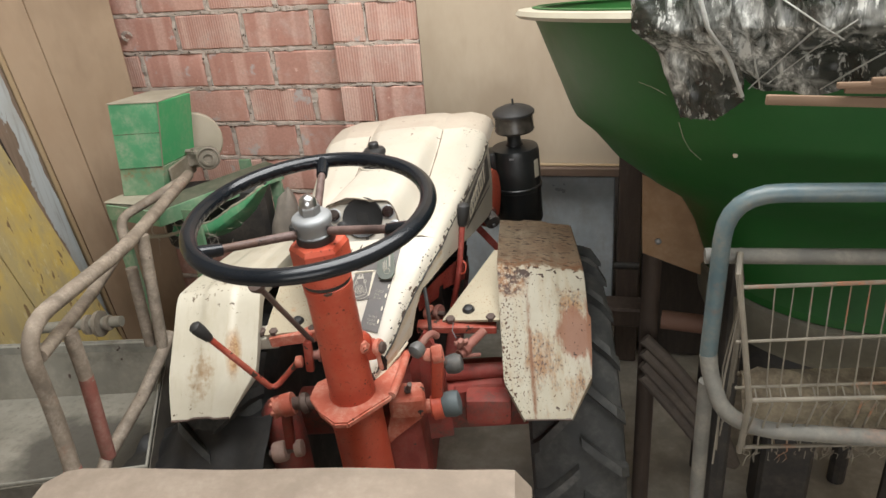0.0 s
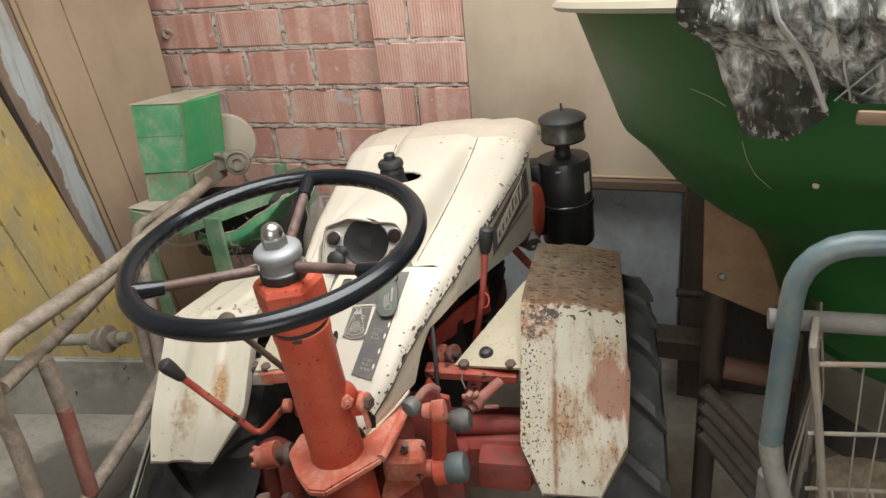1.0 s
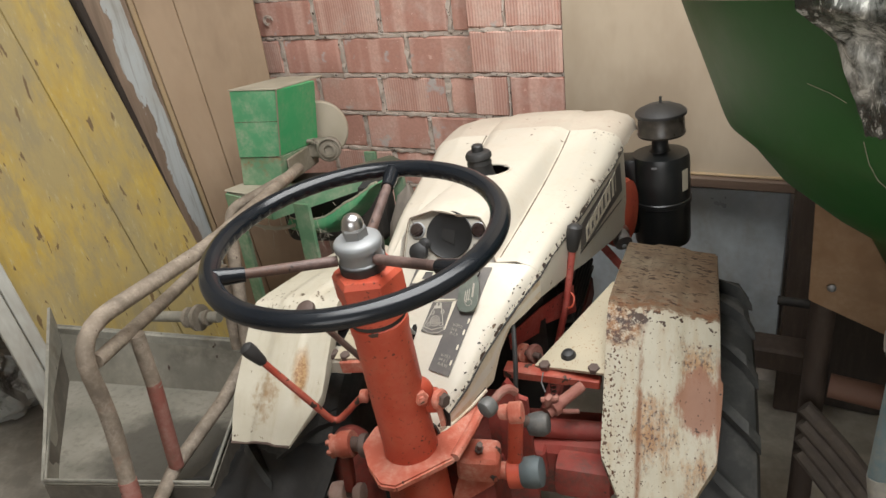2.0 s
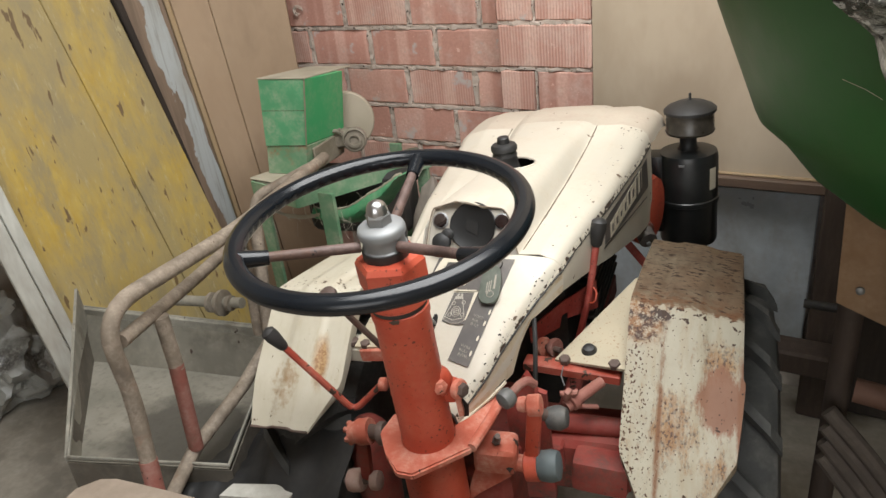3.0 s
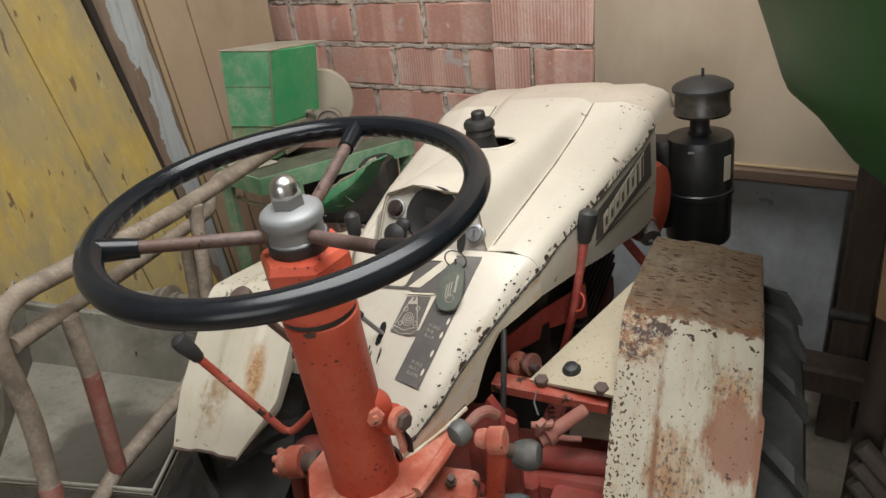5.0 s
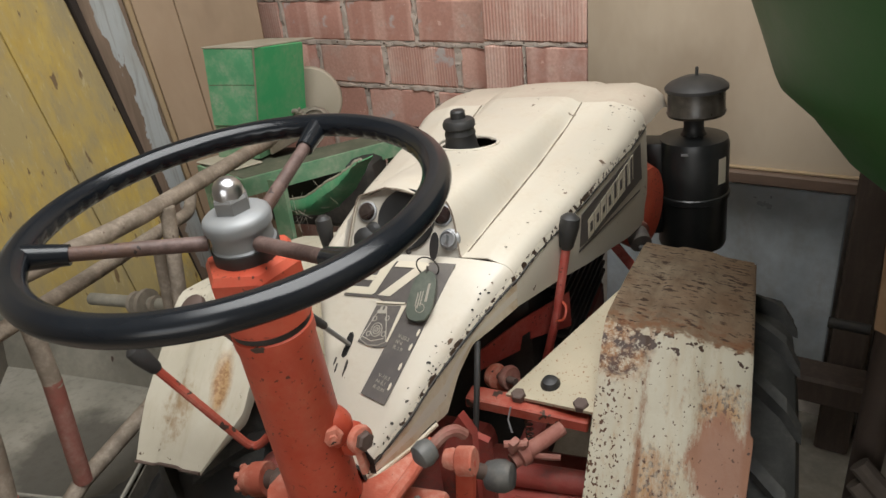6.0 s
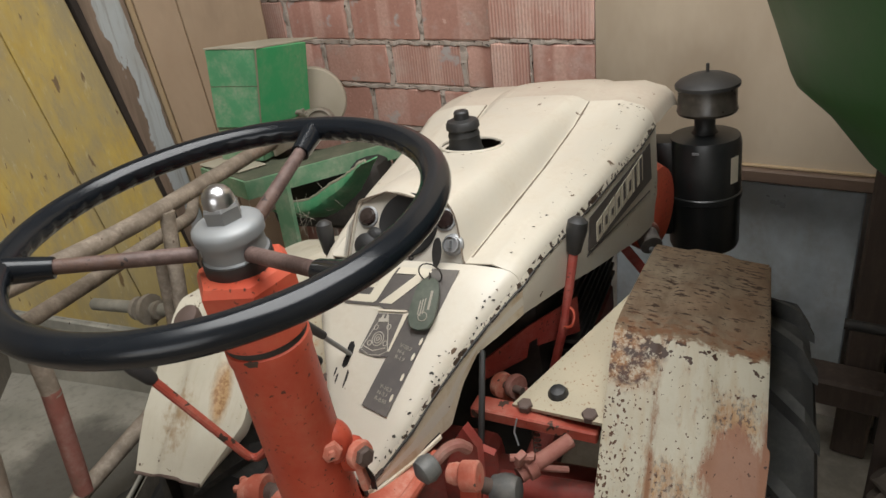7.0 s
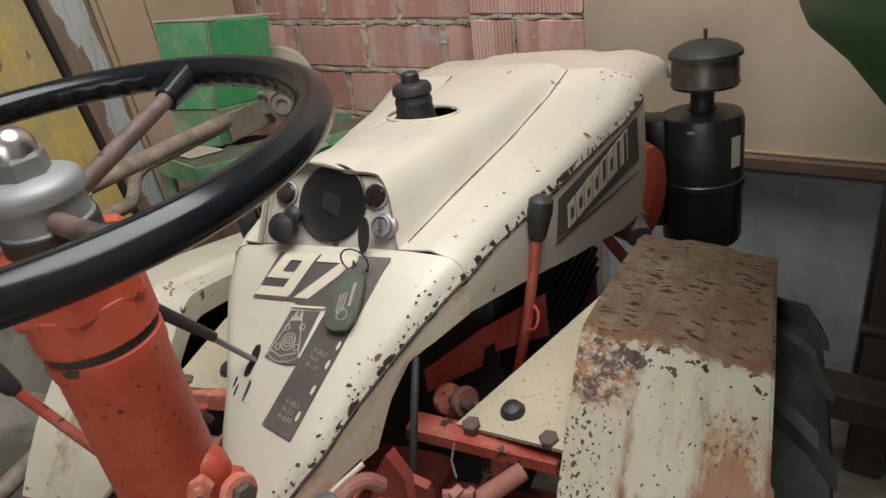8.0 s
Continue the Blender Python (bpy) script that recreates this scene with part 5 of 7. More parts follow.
part("left_link", box((-0.180, 0.062, 0.648), (0.020, 0.014, 0.09), (0, 6, 0), 0.005, 2), ORANGE_DARK, tractor)
pale = worn("pale_joint", (0.34, 0.21, 0.17), 0.75, 0.7, 0.8, (0.42, 0.33, 0.28))
eye_l = part("left_lower_eye", lathe([(0.012, -0.016), (0.019, -0.014), (0.0205, -0.008), (0.0205, 0.006), (0.018, 0.011), (0.010, 0.012)], axis((-0.205, 0.06, 0.597), (1, 0.1, 0.12)), 24), pale, tractor)
part("eye_bolt", rod((-0.228, 0.057, 0.594), (-0.160, 0.065, 0.602), 0.0075, None, 6), RUSTY, eye_l)
part("left_lower_eye", lathe([(0.010, -0.009), (0.016, -0.007), (0.017, 0.0), (0.016, 0.007), (0.010, 0.009)], axis((-0.168, 0.06, 0.603), (1, 0.1, 0.12)), 24), pale, tractor)
part("selector_link", box((-0.1278, 0.12, 0.773), (0.017, 0.012, 0.068), (0, 6, 0), 0.005, 2), ORANGE_CHIP, tractor, "chipped red flat link under the hand lever")
part("selector_stem", rod((-0.1190, 0.127, 0.820), (-0.1255, 0.121, 0.800), 0.0055, 0.0065, 12), ORANGE_CHIP, tractor)
part("selector_pin", rod((-0.132, 0.125, 0.772), (-0.080, 0.13, 0.768), 0.0085, None, 14), PINK, tractor)
part("selector_washer", lathe([(0.009, -0.003), (0.0135, -0.002), (0.0135, 0.002), (0.009, 0.003)], axis((-0.108, 0.128, 0.770), (1, 0.05, -0.05)), 18), PINK, tractor)
part("lever_eye", lathe([(0.008, -0.007), (0.0115, -0.005), (0.0115, 0.005), (0.008, 0.007)], axis((-0.146, 0.113, 0.767), (1, 0.1, 0)), 18), ORANGE_DUSTY, tractor)
part("left_bracket", box((-0.24, 0.225, 0.755), (0.05, 0.05, 0.03), bevel=0.004), CREAM, tractor)
part("left_stop", lathe([(0.010, 0), (0.012, 0.004), (0.011, 0.01), (0.003, 0.012)], axis((-0.25, 0.21, 0.772), (0, 0, 1)), 18), RUSTY, tractor)

# chassis, engine and gearbox
part("gearbox", box((0.0, 0.16, 0.57), (0.16, 0.24, 0.22), bevel=0.03, segments=3), ORANGE_DARK, tractor)
part("axle_housing", rod((-0.34, 0.43, 0.40), (0.34, 0.43, 0.40), 0.06, None, 20), ORANGE_DARK, tractor)
part("side_casting", box((0.15, 0.22, 0.590), (0.18, 0.10, 0.125), (8, 0, 0), 0.026, 3), ORANGE_DARK, tractor)
part("shaft_tube", rod((0.10, 0.19, 0.665), (0.26, 0.205, 0.655), 0.016), ORANGE_DARK, tractor)
part("left_casting", lathe([(0.040, 0.46), (0.043, 0.54), (0.042, 0.61), (0.037, 0.640), (0.025, 0.656), (0.008, 0.662), (0.001, 0.663)], axis((-0.240, 0.175, -0.03), (0, 0, 1)), 26), ORANGE_DARK, tractor, "dusty red rounded casting", 50)
part("engine", box((0.0, 0.62, 0.66), (0.22, 0.5, 0.34), bevel=0.02, segments=2), GRIME, tractor, "dark oily engine block")
for k in range(9):
    part("cooling_fin", box((0.0, 0.62, 0.66 + 0.018 * k), (0.27, 0.3, 0.006)), GRIME, tractor)
part("orange_cover", plate([(0.071, 0.25, 0.806), (0.071, 0.25, 0.778), (0.101, 0.33, 0.761), (0.107, 0.33, 0.786), (0.114, 0.345, 0.785), (0.113, 0.345, 0.772), (0.153, 0.42, 0.752), (0.153, 0.42, 0.809), (0.109, 0.33, 0.813)], (0.45, -0.85, 0.3), 0.005), RED_FADED, tractor, "faded red sheet cover under the hood")
part("frame_rail", box((0.12, 0.45, 0.62), (0.03, 0.6, 0.05), bevel=0.004), ORANGE_DARK, tractor)
part("strut", box((0.182, 0.68, 0.745), (0.017, 0.005, 0.15), (0, -34, 12), 0.001), RED_FADED, tractor)
part("fan_housing", lathe([(0.055, 0), (0.075, 0.01), (0.08, 0.03), (0.07, 0.05), (0.02, 0.055)], axis((0.172, 0.775, 0.80), (1, -0.25, 0)), 28), ORANGE, tractor)
part("intake_elbow", tube([(0.150, 0.76, 0.775), (0.198, 0.73, 0.770), (0.216, 0.695, 0.756)], 0.019, 18, 0.02), worn("grey_casting", (0.11, 0.10, 0.095), 0.5, 0.7, 0.6), tractor)
part("elbow_flange", lathe([(0.019, -0.004), (0.0235, -0.003), (0.0235, 0.003), (0.019, 0.004)], axis((0.203, 0.722, 0.767), (0.5, -0.8, -0.3)), 24), PINK, tractor)
part("elbow_bolt", lathe([(0.005, 0), (0.0055, 0.004), (0.003, 0.006)], axis((0.216, 0.692, 0.752), (0.4, -0.85, -0.3)), 8), STEEL, tractor)
part("cable", tube([(0.100, 0.19, 0.865), (0.106, 0.16, 0.83), (0.106, 0.135, 0.77), (0.100, 0.11, 0.66)], 0.0038, 8, 0.04), BLACK_SOFT, tractor)
for x, r, mat in ((0.092, 0.017, ORANGE_DUSTY), (0.111, 0.0165, PINK)):
    fork = bmesh.new()
    add_lathe(fork, [(r * 0.5, -0.0055), (r * 0.92, -0.005), (r, -0.002), (r, 0.002), (r * 0.92, 0.005), (r * 0.5, 0.0055)], axis((x, 0.252, 0.770), (0.85, -0.5, 0.1)), 22)
    add_box(fork, (x + 0.003, 0.256, 0.748), (0.012, 0.020, 0.036), (0, 10, -30), 0.003)
    part("shift_fork", fork, mat, tractor)
part("fork_pin", rod((0.080, 0.258, 0.770), (0.124, 0.240, 0.773), 0.005), RUSTY, tractor)
part("spring_loop", tube([(0.150, 0.352, 0.800), (0.165, 0.345, 0.806), (0.168, 0.352, 0.825), (0.155, 0.36, 0.832)], 0.002, 6, 0.01), ORANGE, tractor)

# air filter
FX, FY = 0.283, 0.915
filt = part("air_filter", lathe([(0.05, 0.655), (0.062, 0.66), (0.0645, 0.668), (0.0645, 0.76), (0.068, 0.762), (0.068, 0.772), (0.0655, 0.774), (0.0655, 0.868), (0.062, 0.880), (0.03, 0.886)], axis((FX, FY, 0), (0, 0, 1)), 44), BLACK, tractor, "black oil-bath air filter canister")
part("neck", lathe([(0.026, 0.884), (0.0205, 0.890), (0.0185, 0.898), (0.0185, 0.913), (0.024, 0.924)], axis((FX, FY, 0), (0, 0, 1)), 30), BLACK_SOFT, filt)
part("precleaner_bowl", lathe([(0.03, 0.922), (0.052, 0.925), (0.054, 0.930), (0.052, 0.934), (0.051, 0.972), (0.04, 0.974)], axis((FX + 0.004, FY, 0), (0, 0, 1)), 40), worn("smoked_plastic", (0.035, 0.03, 0.024), 0.25, 0.8, 0.2, bumps=0.03), filt, "smoked plastic pre-cleaner bowl")
part("precleaner_cap", lathe([(0.05, 0.971), (0.0565, 0.972), (0.0565, 0.978), (0.05, 0.984), (0.03, 0.993), (0.006, 0.997), (0.003, 0.998), (0.003, 1.012), (0.001, 1.013)], axis((FX + 0.004, FY, 0), (0, 0, 1)), 40), BLACK_SOFT, filt)
part("filter_bracket", box((FX - 0.078, FY - 0.01, 0.785), (0.052, 0.06, 0.19), bevel=0.01, segments=2), BLACK, filt)
part("clip", box((FX - 0.01, FY - 0.066, 0.866), (0.012, 0.003, 0.004)), STEEL, filt)
part("filter_label", plate([Vector((FX + 0.0665 * math.cos(a), FY + 0.0665 * math.sin(a), z)) for a, z in ((-0.75, 0.80), (-0.45, 0.80), (-0.45, 0.85), (-0.75, 0.85))], (0.8, -0.55, 0), 0.0006), DECAL_WHITE, filt, "faded paper label")
# ---------- rear half of the tractor: the seat ----------
SEAT_Z = 0.82
rows = []
for k in range(17):
    v = k / 16
    y = -0.30 + 0.30 * v
    row = []
    for j in range(33):
        u = j / 32
        x = -0.372 + 0.724 * u
        edge = min(u, 1 - u)
        cut = 0.07 * max(0, 1 - u / 0.09) ** 2
        drop = 0.035 * max(0, 1 - edge / 0.04) ** 2 + 0.03 * max(0, (v - 0.93) / 0.07) ** 2
        row.append(Vector((x, y - cut * v, SEAT_Z - drop + 0.004 * noise.noise(Vector((x * 6, y * 6, 0))))))
    rows.append(row)
seat_ob = part("seat_cushion", loft(rows, 0.05), SEAT)
seat_ob.matrix_world = pose(-0.022, 0.973, 0, 0, 0, 9.0)
tagged(seat_ob, "dusty pinkish-brown padded seat bench of the tractor", "seat")
part("seat_post", box((0.0, -0.18, 0.38), (0.3, 0.2, 0.76), bevel=0.02), ORANGE_DARK, seat_ob)

# ---------- green chaff machine on its stand ----------
def plank_box(name, corners, z0, z1, mat, parent=None):
    bm = bmesh.new()
    add_plate(bm, [(x, y, z0) for x, y in corners], (0, 0, 1), z1 - z0)
    bmesh.ops.bevel(bm, geom=bm.edges[:], offset=0.003, segments=1, affect="EDGES")
    return part(name, bm, mat, parent)


mill = thing("feed_mill", "green tin feed mill with square hopper on a dusty stand", "farm machine", Matrix.Translation((-0.93, 2.08, 0)))


def rel(x, y):
    return (x + 0.93, y - 2.08)


def hexa(name, low, high, mat, parent, bevel=0.002):
    """A box of eight corners, with low and high rings given in order."""
    bm = bmesh.new()
    lo = [bm.verts.new((*rel(p[0], p[1]), p[2])) for p in low]
    hi = [bm.verts.new((*rel(p[0], p[1]), p[2])) for p in high]
    bm.faces.new(lo[::-1])
    bm.faces.new(hi)
    for k in range(4):
        j = (k + 1) % 4
        bm.faces.new((lo[k], lo[j], hi[j], hi[k]))
    bmesh.ops.bevel(bm, geom=bm.edges[:], offset=bevel, segments=1, affect="EDGES")
    return part(name, bm, mat, parent)


top4 = [(-0.998, 1.985, 1.066), (-0.851, 2.008, 1.065), (-0.868, 2.195, 1.042), (-1.015, 2.172, 1.043)]
mid4 = [(-1.022, 1.985, 0.872), (-0.888, 2.008, 0.875), (-0.908, 2.205, 0.853), (-1.042, 2.182, 0.850)]
low4 = [(-1.036, 1.985, 0.785), (-0.905, 2.008, 0.785), (-0.925, 2.195, 0.785), (-1.056, 2.175, 0.785)]
LID = worn("dusty_tin_lid", (0.40, 0.36, 0.27), 0.75, 0.8, 0.7, (0.46, 0.41, 0.33))
hexa("hopper_box", mid4, top4, GREEN_TIN, mill)
hexa("lower_box", low4, [(x, y, z - 0.001) for x, y, z in mid4], GREEN_DIRTY, mill)
lid4 = [(-1.001, 1.981, 1.0665), (-0.848, 2.004, 1.0655), (-0.897, 2.272, 1.0335), (-1.045, 2.25, 1.034)]
hexa("hopper_lid", lid4, [(x, y, z + 0.004) for x, y, z in lid4], LID, mill, 0.001)


def on_front(u, v):
    """u along the front of the tin box, v up from its lower seam."""
    a3, b3 = Vector(mid4[0]).lerp(Vector(top4[0]), v), Vector(mid4[1]).lerp(Vector(top4[1]), v)
    p = a3.lerp(b3, u)
    return Vector((*rel(p.x, p.y - 0.0016), p.z))


DUSTY_TIN = worn("dust_filmed_green_tin", (0.10, 0.36, 0.17), 0.6, 0.8, 0.95, (0.34, 0.38, 0.27), rust=0.12, rust_colour=(0.16, 0.12, 0.07), bumps=0.15, size=1.6)
for v0, v1 in ((0.006, 0.535), (0.545, 0.995)):
    corners = [on_front(u, v) for u, v in ((0.01, v0), (0.975, v0), (0.975, v1), (0.01, v1))]
    part("front_sheet", plate(corners, (0, -1, 0), 0.0012), DUSTY_TIN, mill, "green tin sheet filmed with dust")
SEAM_TIN = worn("seam_rust", (0.10, 0.07, 0.045), 0.7, dust=0.5)
for v in (0.0, 0.54):
    part("tin_seam", tube([on_front(0.02, v), on_front(0.5, v + 0.008), on_front(0.98, v)], 0.0013, 6, wobble=0.7), SEAM_TIN, mill)
part("corner_fold", tube([on_front(1, 0), on_front(1, 1)], 0.0022, 6, wobble=0.4), worn("rubbed_tin_edge", (0.26, 0.25, 0.17), 0.6, dust=0.5), mill)
plank_box("side_plate", [rel(-0.893, 2.03), rel(-0.885, 2.03), rel(-0.905, 2.19), rel(-0.913, 2.19)], 0.79, 0.858, worn("brown_tin", (0.20, 0.17, 0.12), 0.7, dust=0.6), mill)
plank_box("base_plate", [rel(-1.075, 1.94), rel(-0.92, 1.93), rel(-0.89, 2.0), rel(-1.05, 2.02)], 0.779, 0.785, LID, mill)
part("flywheel", lathe([(0.088, 0), (0.09, 0.004), (0.09, 0.02), (0.086, 0.024), (0.03, 0.024)], axis((*rel(-0.940, 2.262), 0.872), (0.5, -0.75, 0.05)), 48), worn("dusty_cream_disc", (0.42, 0.36, 0.27), 0.75, 0.85, 0.6), mill, "dusty pale flywheel disc")
hubp = Vector((*rel(-0.837, 2.165), 0.846))
CAST = worn("dusty_cast_iron", (0.2, 0.17, 0.13), 0.8, dust=0.7, bumps=0.5)
part("shaft_bearing", lathe([(0.018, -0.02), (0.034, -0.018), (0.036, 0.0), (0.036, 0.022), (0.031, 0.026), (0.029, 0.020), (0.022, 0.020), (0.022, 0.030), (0.014, 0.031), (0.013, 0.024), (0.004, 0.024)], axis(hubp, (0.5, -0.82, 0.15)), 28), CAST, mill)
part("bearing_block", box(hubp + Vector((-0.052, 0.02, -0.005)), (0.075, 0.06, 0.05), (0, 0, 25), 0.016, 3), CAST, mill)
part("bearing_strap", tube([hubp + Vector((-0.085, 0.0, -0.035)), hubp + Vector((-0.075, -0.02, 0.025)), hubp + Vector((-0.035, -0.02, 0.03)), hubp + Vector((-0.01, 0.0, -0.03))], 0.006, 8, 0.02), CAST, mill)
for dx in (-0.065, -0.035):
    part("bearing_bolt", lathe([(0.007, 0), (0.007, 0.006), (0.004, 0.007), (0.004, 0.016)], axis(hubp + Vector((dx, -0.018, 0.022)), (0, -0.3, 1)), 6), CAST, mill)
plank_box("shelf", [rel(-1.06, 1.94), rel(-0.86, 1.90), rel(-0.66, 2.28), rel(-0.73, 2.32), rel(-0.89, 2.04), rel(-1.05, 2.06)], 0.766, 0.778, worn("dusty_shelf", (0.10, 0.11, 0.07), 0.8, 0.7, 0.7, (0.20, 0.18, 0.13)), mill)
for a, b in (((-1.062, 1.935), (-0.86, 1.895)), ((-0.86, 1.895), (-0.655, 2.28))):
    p, q = Vector((*rel(*a), 0.755)), Vector((*rel(*b), 0.755))
    d = q - p
    part("frame_angle", box((p + q) / 2, (d.length, 0.006, 0.045), (0, 0, math.degrees(math.atan2(d.y, d.x)))), GREEN_DIRTY, mill)
for x, y, w in ((-0.776, 1.925, 0.05), (-1.05, 1.95, 0.04), (-0.68, 2.27, 0.04), (-0.82, 2.34, 0.04)):
    part("stand_leg", box((*rel(x, y), 0.3875), (w, 0.012, 0.775)), GREEN_DIRTY, mill)


def chute_skin():
    """Half-round green shell whose torn rim rises towards the wall."""
    rows = []
    for k in range(41):
        u = k / 40
        x = -0.90 + 0.33 * u
        table = [(0, 0.686), (0.22, 0.688), (0.37, 0.698), (0.485, 0.717), (0.63, 0.752), (0.82, 0.782), (1, 0.829)]
        rim_z = sum(lerp_table(table, min(1.0, max(0.0, u + d))) for d in (-0.08, -0.04, 0, 0.04, 0.08)) / 5 + 0.004 * noise.noise(Vector((u * 26, 0, 0)))
        deep = lerp_table([(0, 0.055), (0.6, 0.075), (0.8, 0.055), (0.93, 0.025), (1, 0.008)], u)
        rows.append([Vector((*rel(x, 2.0 - 0.035 * math.sin(w * 2.2) + 0.075 * w * w), rim_z - deep * w)) for w in (0, 0.1, 0.25, 0.4, 0.55, 0.7, 0.85, 1.0)])
    return rows


skin = chute_skin()
chute = part("chute_shell", loft(skin, 0.003), worn("scuffed_green_tin", (0.075, 0.33, 0.15), 0.5, 0.8, 0.6, (0.36, 0.38, 0.27)), mill, "green rounded chute with a torn pale rim")
part("torn_rim", tube([r[0] for r in skin], 0.0035, 8, wobble=0.6), LID, chute)
part("chute_lip", tube([Vector((*rel(-1.06, 1.985), 0.668)), Vector((*rel(-1.0, 1.98), 0.655)), Vector((*rel(-0.93, 1.985), 0.655)), Vector((*rel(-0.87, 1.99), 0.672))], 0.006, 8, 0.03, wobble=0.5), LID, chute)
for k in range(5):
    a3 = Vector((*rel(-0.98 + 0.03 * k, 1.985), 0.72 + 0.05 * noise.noise(Vector((k, 2, 0)))))
    part("straw", tube([a3, a3 + Vector((0.02 * (k - 2), -0.005, -0.05)), a3 + Vector((0.012 * (k - 1), 0.0, -0.08))], 0.0012, 5, 0.01), LID, chute)
web_rng = random.Random(31)
WEB = worn("cobweb_threads", (0.42, 0.38, 0.31), 0.9, dust=0.3)
for k in range(26):
    a3 = Vector((*rel(web_rng.uniform(-1.02, -0.66), web_rng.uniform(1.93, 1.99)), web_rng.uniform(0.66, 0.76)))
    b3 = a3 + Vector((web_rng.uniform(-0.06, 0.06), web_rng.uniform(-0.02, 0.02), web_rng.uniform(-0.08, -0.01)))
    part("cobweb", tube([a3, a3.lerp(b3, 0.5) + Vector((0, 0, -web_rng.uniform(0.002, 0.02))), b3], 0.0005, 4, 0.03), WEB, mill)
part("mill_body", box((*rel(-0.84, 2.16), 0.66), (0.34, 0.12, 0.20), (0, 0, 14), 0.04, 3), GRIME, mill)

# grey sacking beside the mill
bm = bmesh.new()
bmesh.ops.create_icosphere(bm, subdivisions=4, radius=1, matrix=pose(-0.655, 2.20, 0.37, 0, 8, 0) @ Matrix.Diagonal((0.07, 0.07, 0.375, 1)))
for v in bm.verts:
    v.co += v.normal * (0.02 * noise.noise(v.co * 9) - 0.02 * abs(noise.noise(Vector((v.co.x * 22, v.co.y * 22, v.co.z * 7)))))
    v.co.z = max(v.co.z, 0.004)
tagged(part("sack", bm, worn("grey_cloth", (0.28, 0.24, 0.2), 0.85, 0.75, 0.5)), "limp dusty grey sack leaning by the mill", "sack")

# ---------- boards leaning on the left ----------
def leaning(name, quad, thick, mat, label, category="board", parent=None):
    """A board given by its foot (left, right) and its head (right, left)."""
    a, b, c2, d = (Vector(p) for p in quad)
    bm = bmesh.new()
    n = (b - a).cross(d - a).normalized()
    low = [a, b, c2, d]
    add_plate(bm, low, n, -thick)
    bmesh.ops.bevel(bm, geom=bm.edges[:], offset=0.003, segments=1, affect="EDGES")
    ob = part(name, bm, mat, parent)
    return ob if parent else tagged(ob, label, category)


panel_thing = thing("shuttering_panel", "yellow shuttering panel of two wide scuffed boards, leaning", "board")
pa, pb, up = Vector((-1.288, 1.545, 0.0)), Vector((-1.135, 1.99, 0.0)), Vector((-0.455, -0.055, 1.7))
for u0, u1, lift in ((-0.26, 0.615, 0.003), (0.6175, 1.0, 0.0)):
    q0, q1 = pa.lerp(pb, u0), pa.lerp(pb, u1)
    q0, q1 = q0 + Vector((lift, 0, 0)), q1 + Vector((lift, 0, 0))
    leaning("board", (q0, q1, q1 + up, q0 + up), 0.027, YELLOW, "", parent=panel_thing)
wa, wup = pa.lerp(pb, -0.17) + Vector((0.022, -0.008, 0)), Vector((-0.40, 0.02, 1.7))
across = (pa - pb).normalized()
plank_w = thing("white_plank", "weathered white painted plank, split lengthwise, leaning on the panel", "plank")
for u0, u1 in ((0.0, 0.034), (0.036, 0.085)):
    q0, q1 = wa + across * u1, wa + across * u0
    leaning("plank_half", (q0, q1, q1 + wup, q0 + wup), 0.02, WHITE_PLANK, "", parent=plank_w)
# Near-black strip paints the shadow gap beside the blue plank.
leaning("shadow_strip", ((-1.40, 2.125, 0.0), (-1.40, 2.145, 0.0), (-1.49, 1.925, 1.7), (-1.49, 1.90, 1.7)), 0.03, SHADE_DARK, "near-black strip drawn for the shadow gap between boards", "batten")
leaning("blue_plank", ((-1.43, 2.148, 0.0), (-1.43, 2.215, 0.0), (-1.50, 2.10, 1.75), (-1.50, 1.925, 1.75)), 0.03, BLUE_PLANK, "weathered blue-white painted plank leaning upright", "plank")
leaning("ochre_batten", ((-1.400, 2.192, 0.0), (-1.394, 2.206, 0.0), (-1.525, 2.121, 2.0), (-1.533, 2.103, 2.0)), 0.02, OCHRE, "ochre stained thin batten leaning upright", "batten")
leaning("tan_strip", ((-1.394, 2.207, 0.0), (-1.348, 2.297, 0.0), (-1.47, 2.24, 2.0), (-1.525, 2.122, 2.0)), 0.016, TAN, "narrow tan board strip standing on edge", "board")
leaning("tan_board", ((-1.350, 2.30, 0.0), (-1.268, 2.45, 0.0), (-1.262, 2.45, 2.0), (-1.468, 2.24, 2.0)), 0.018, TAN, "large dusty tan chipboard sheet standing on edge", "board")

# crumpled grey sack in the corner
bm = bmesh.new()
bmesh.ops.create_icosphere(bm, subdivisions=5, radius=1, matrix=pose(-2.06, 1.53, 0.16) @ Matrix.Diagonal((0.17, 0.21, 0.23, 1)))
for v in bm.verts:
    v.co += v.normal * (0.05 * noise.noise(v.co * 5) - 0.11 * abs(noise.noise(v.co * 7)) + 0.05 * abs(noise.noise(v.co * 15)) - 0.02 * abs(noise.noise(v.co * 31)))
    v.co.z = max(v.co.z, 0.005)
tagged(part("plastic_sack", bm, SACK), "crumpled grey plastic sack on the floor", "sack")

# ---------- steel box with its handle frame ----------
RIM_STEEL = worn("pale_dusty_steel", (0.25, 0.24, 0.20), 0.75, 0.75, 0.8, (0.36, 0.335, 0.28), rust=0.3, rust_colour=(0.07, 0.06, 0.045), bite=0.5, size=1.4)
CRUMB = worn("earth_crumbs", (0.06, 0.05, 0.038), 0.95, dust=0.5, dust_colour=(0.15, 0.13, 0.10))
crumb_rng = random.Random(31)


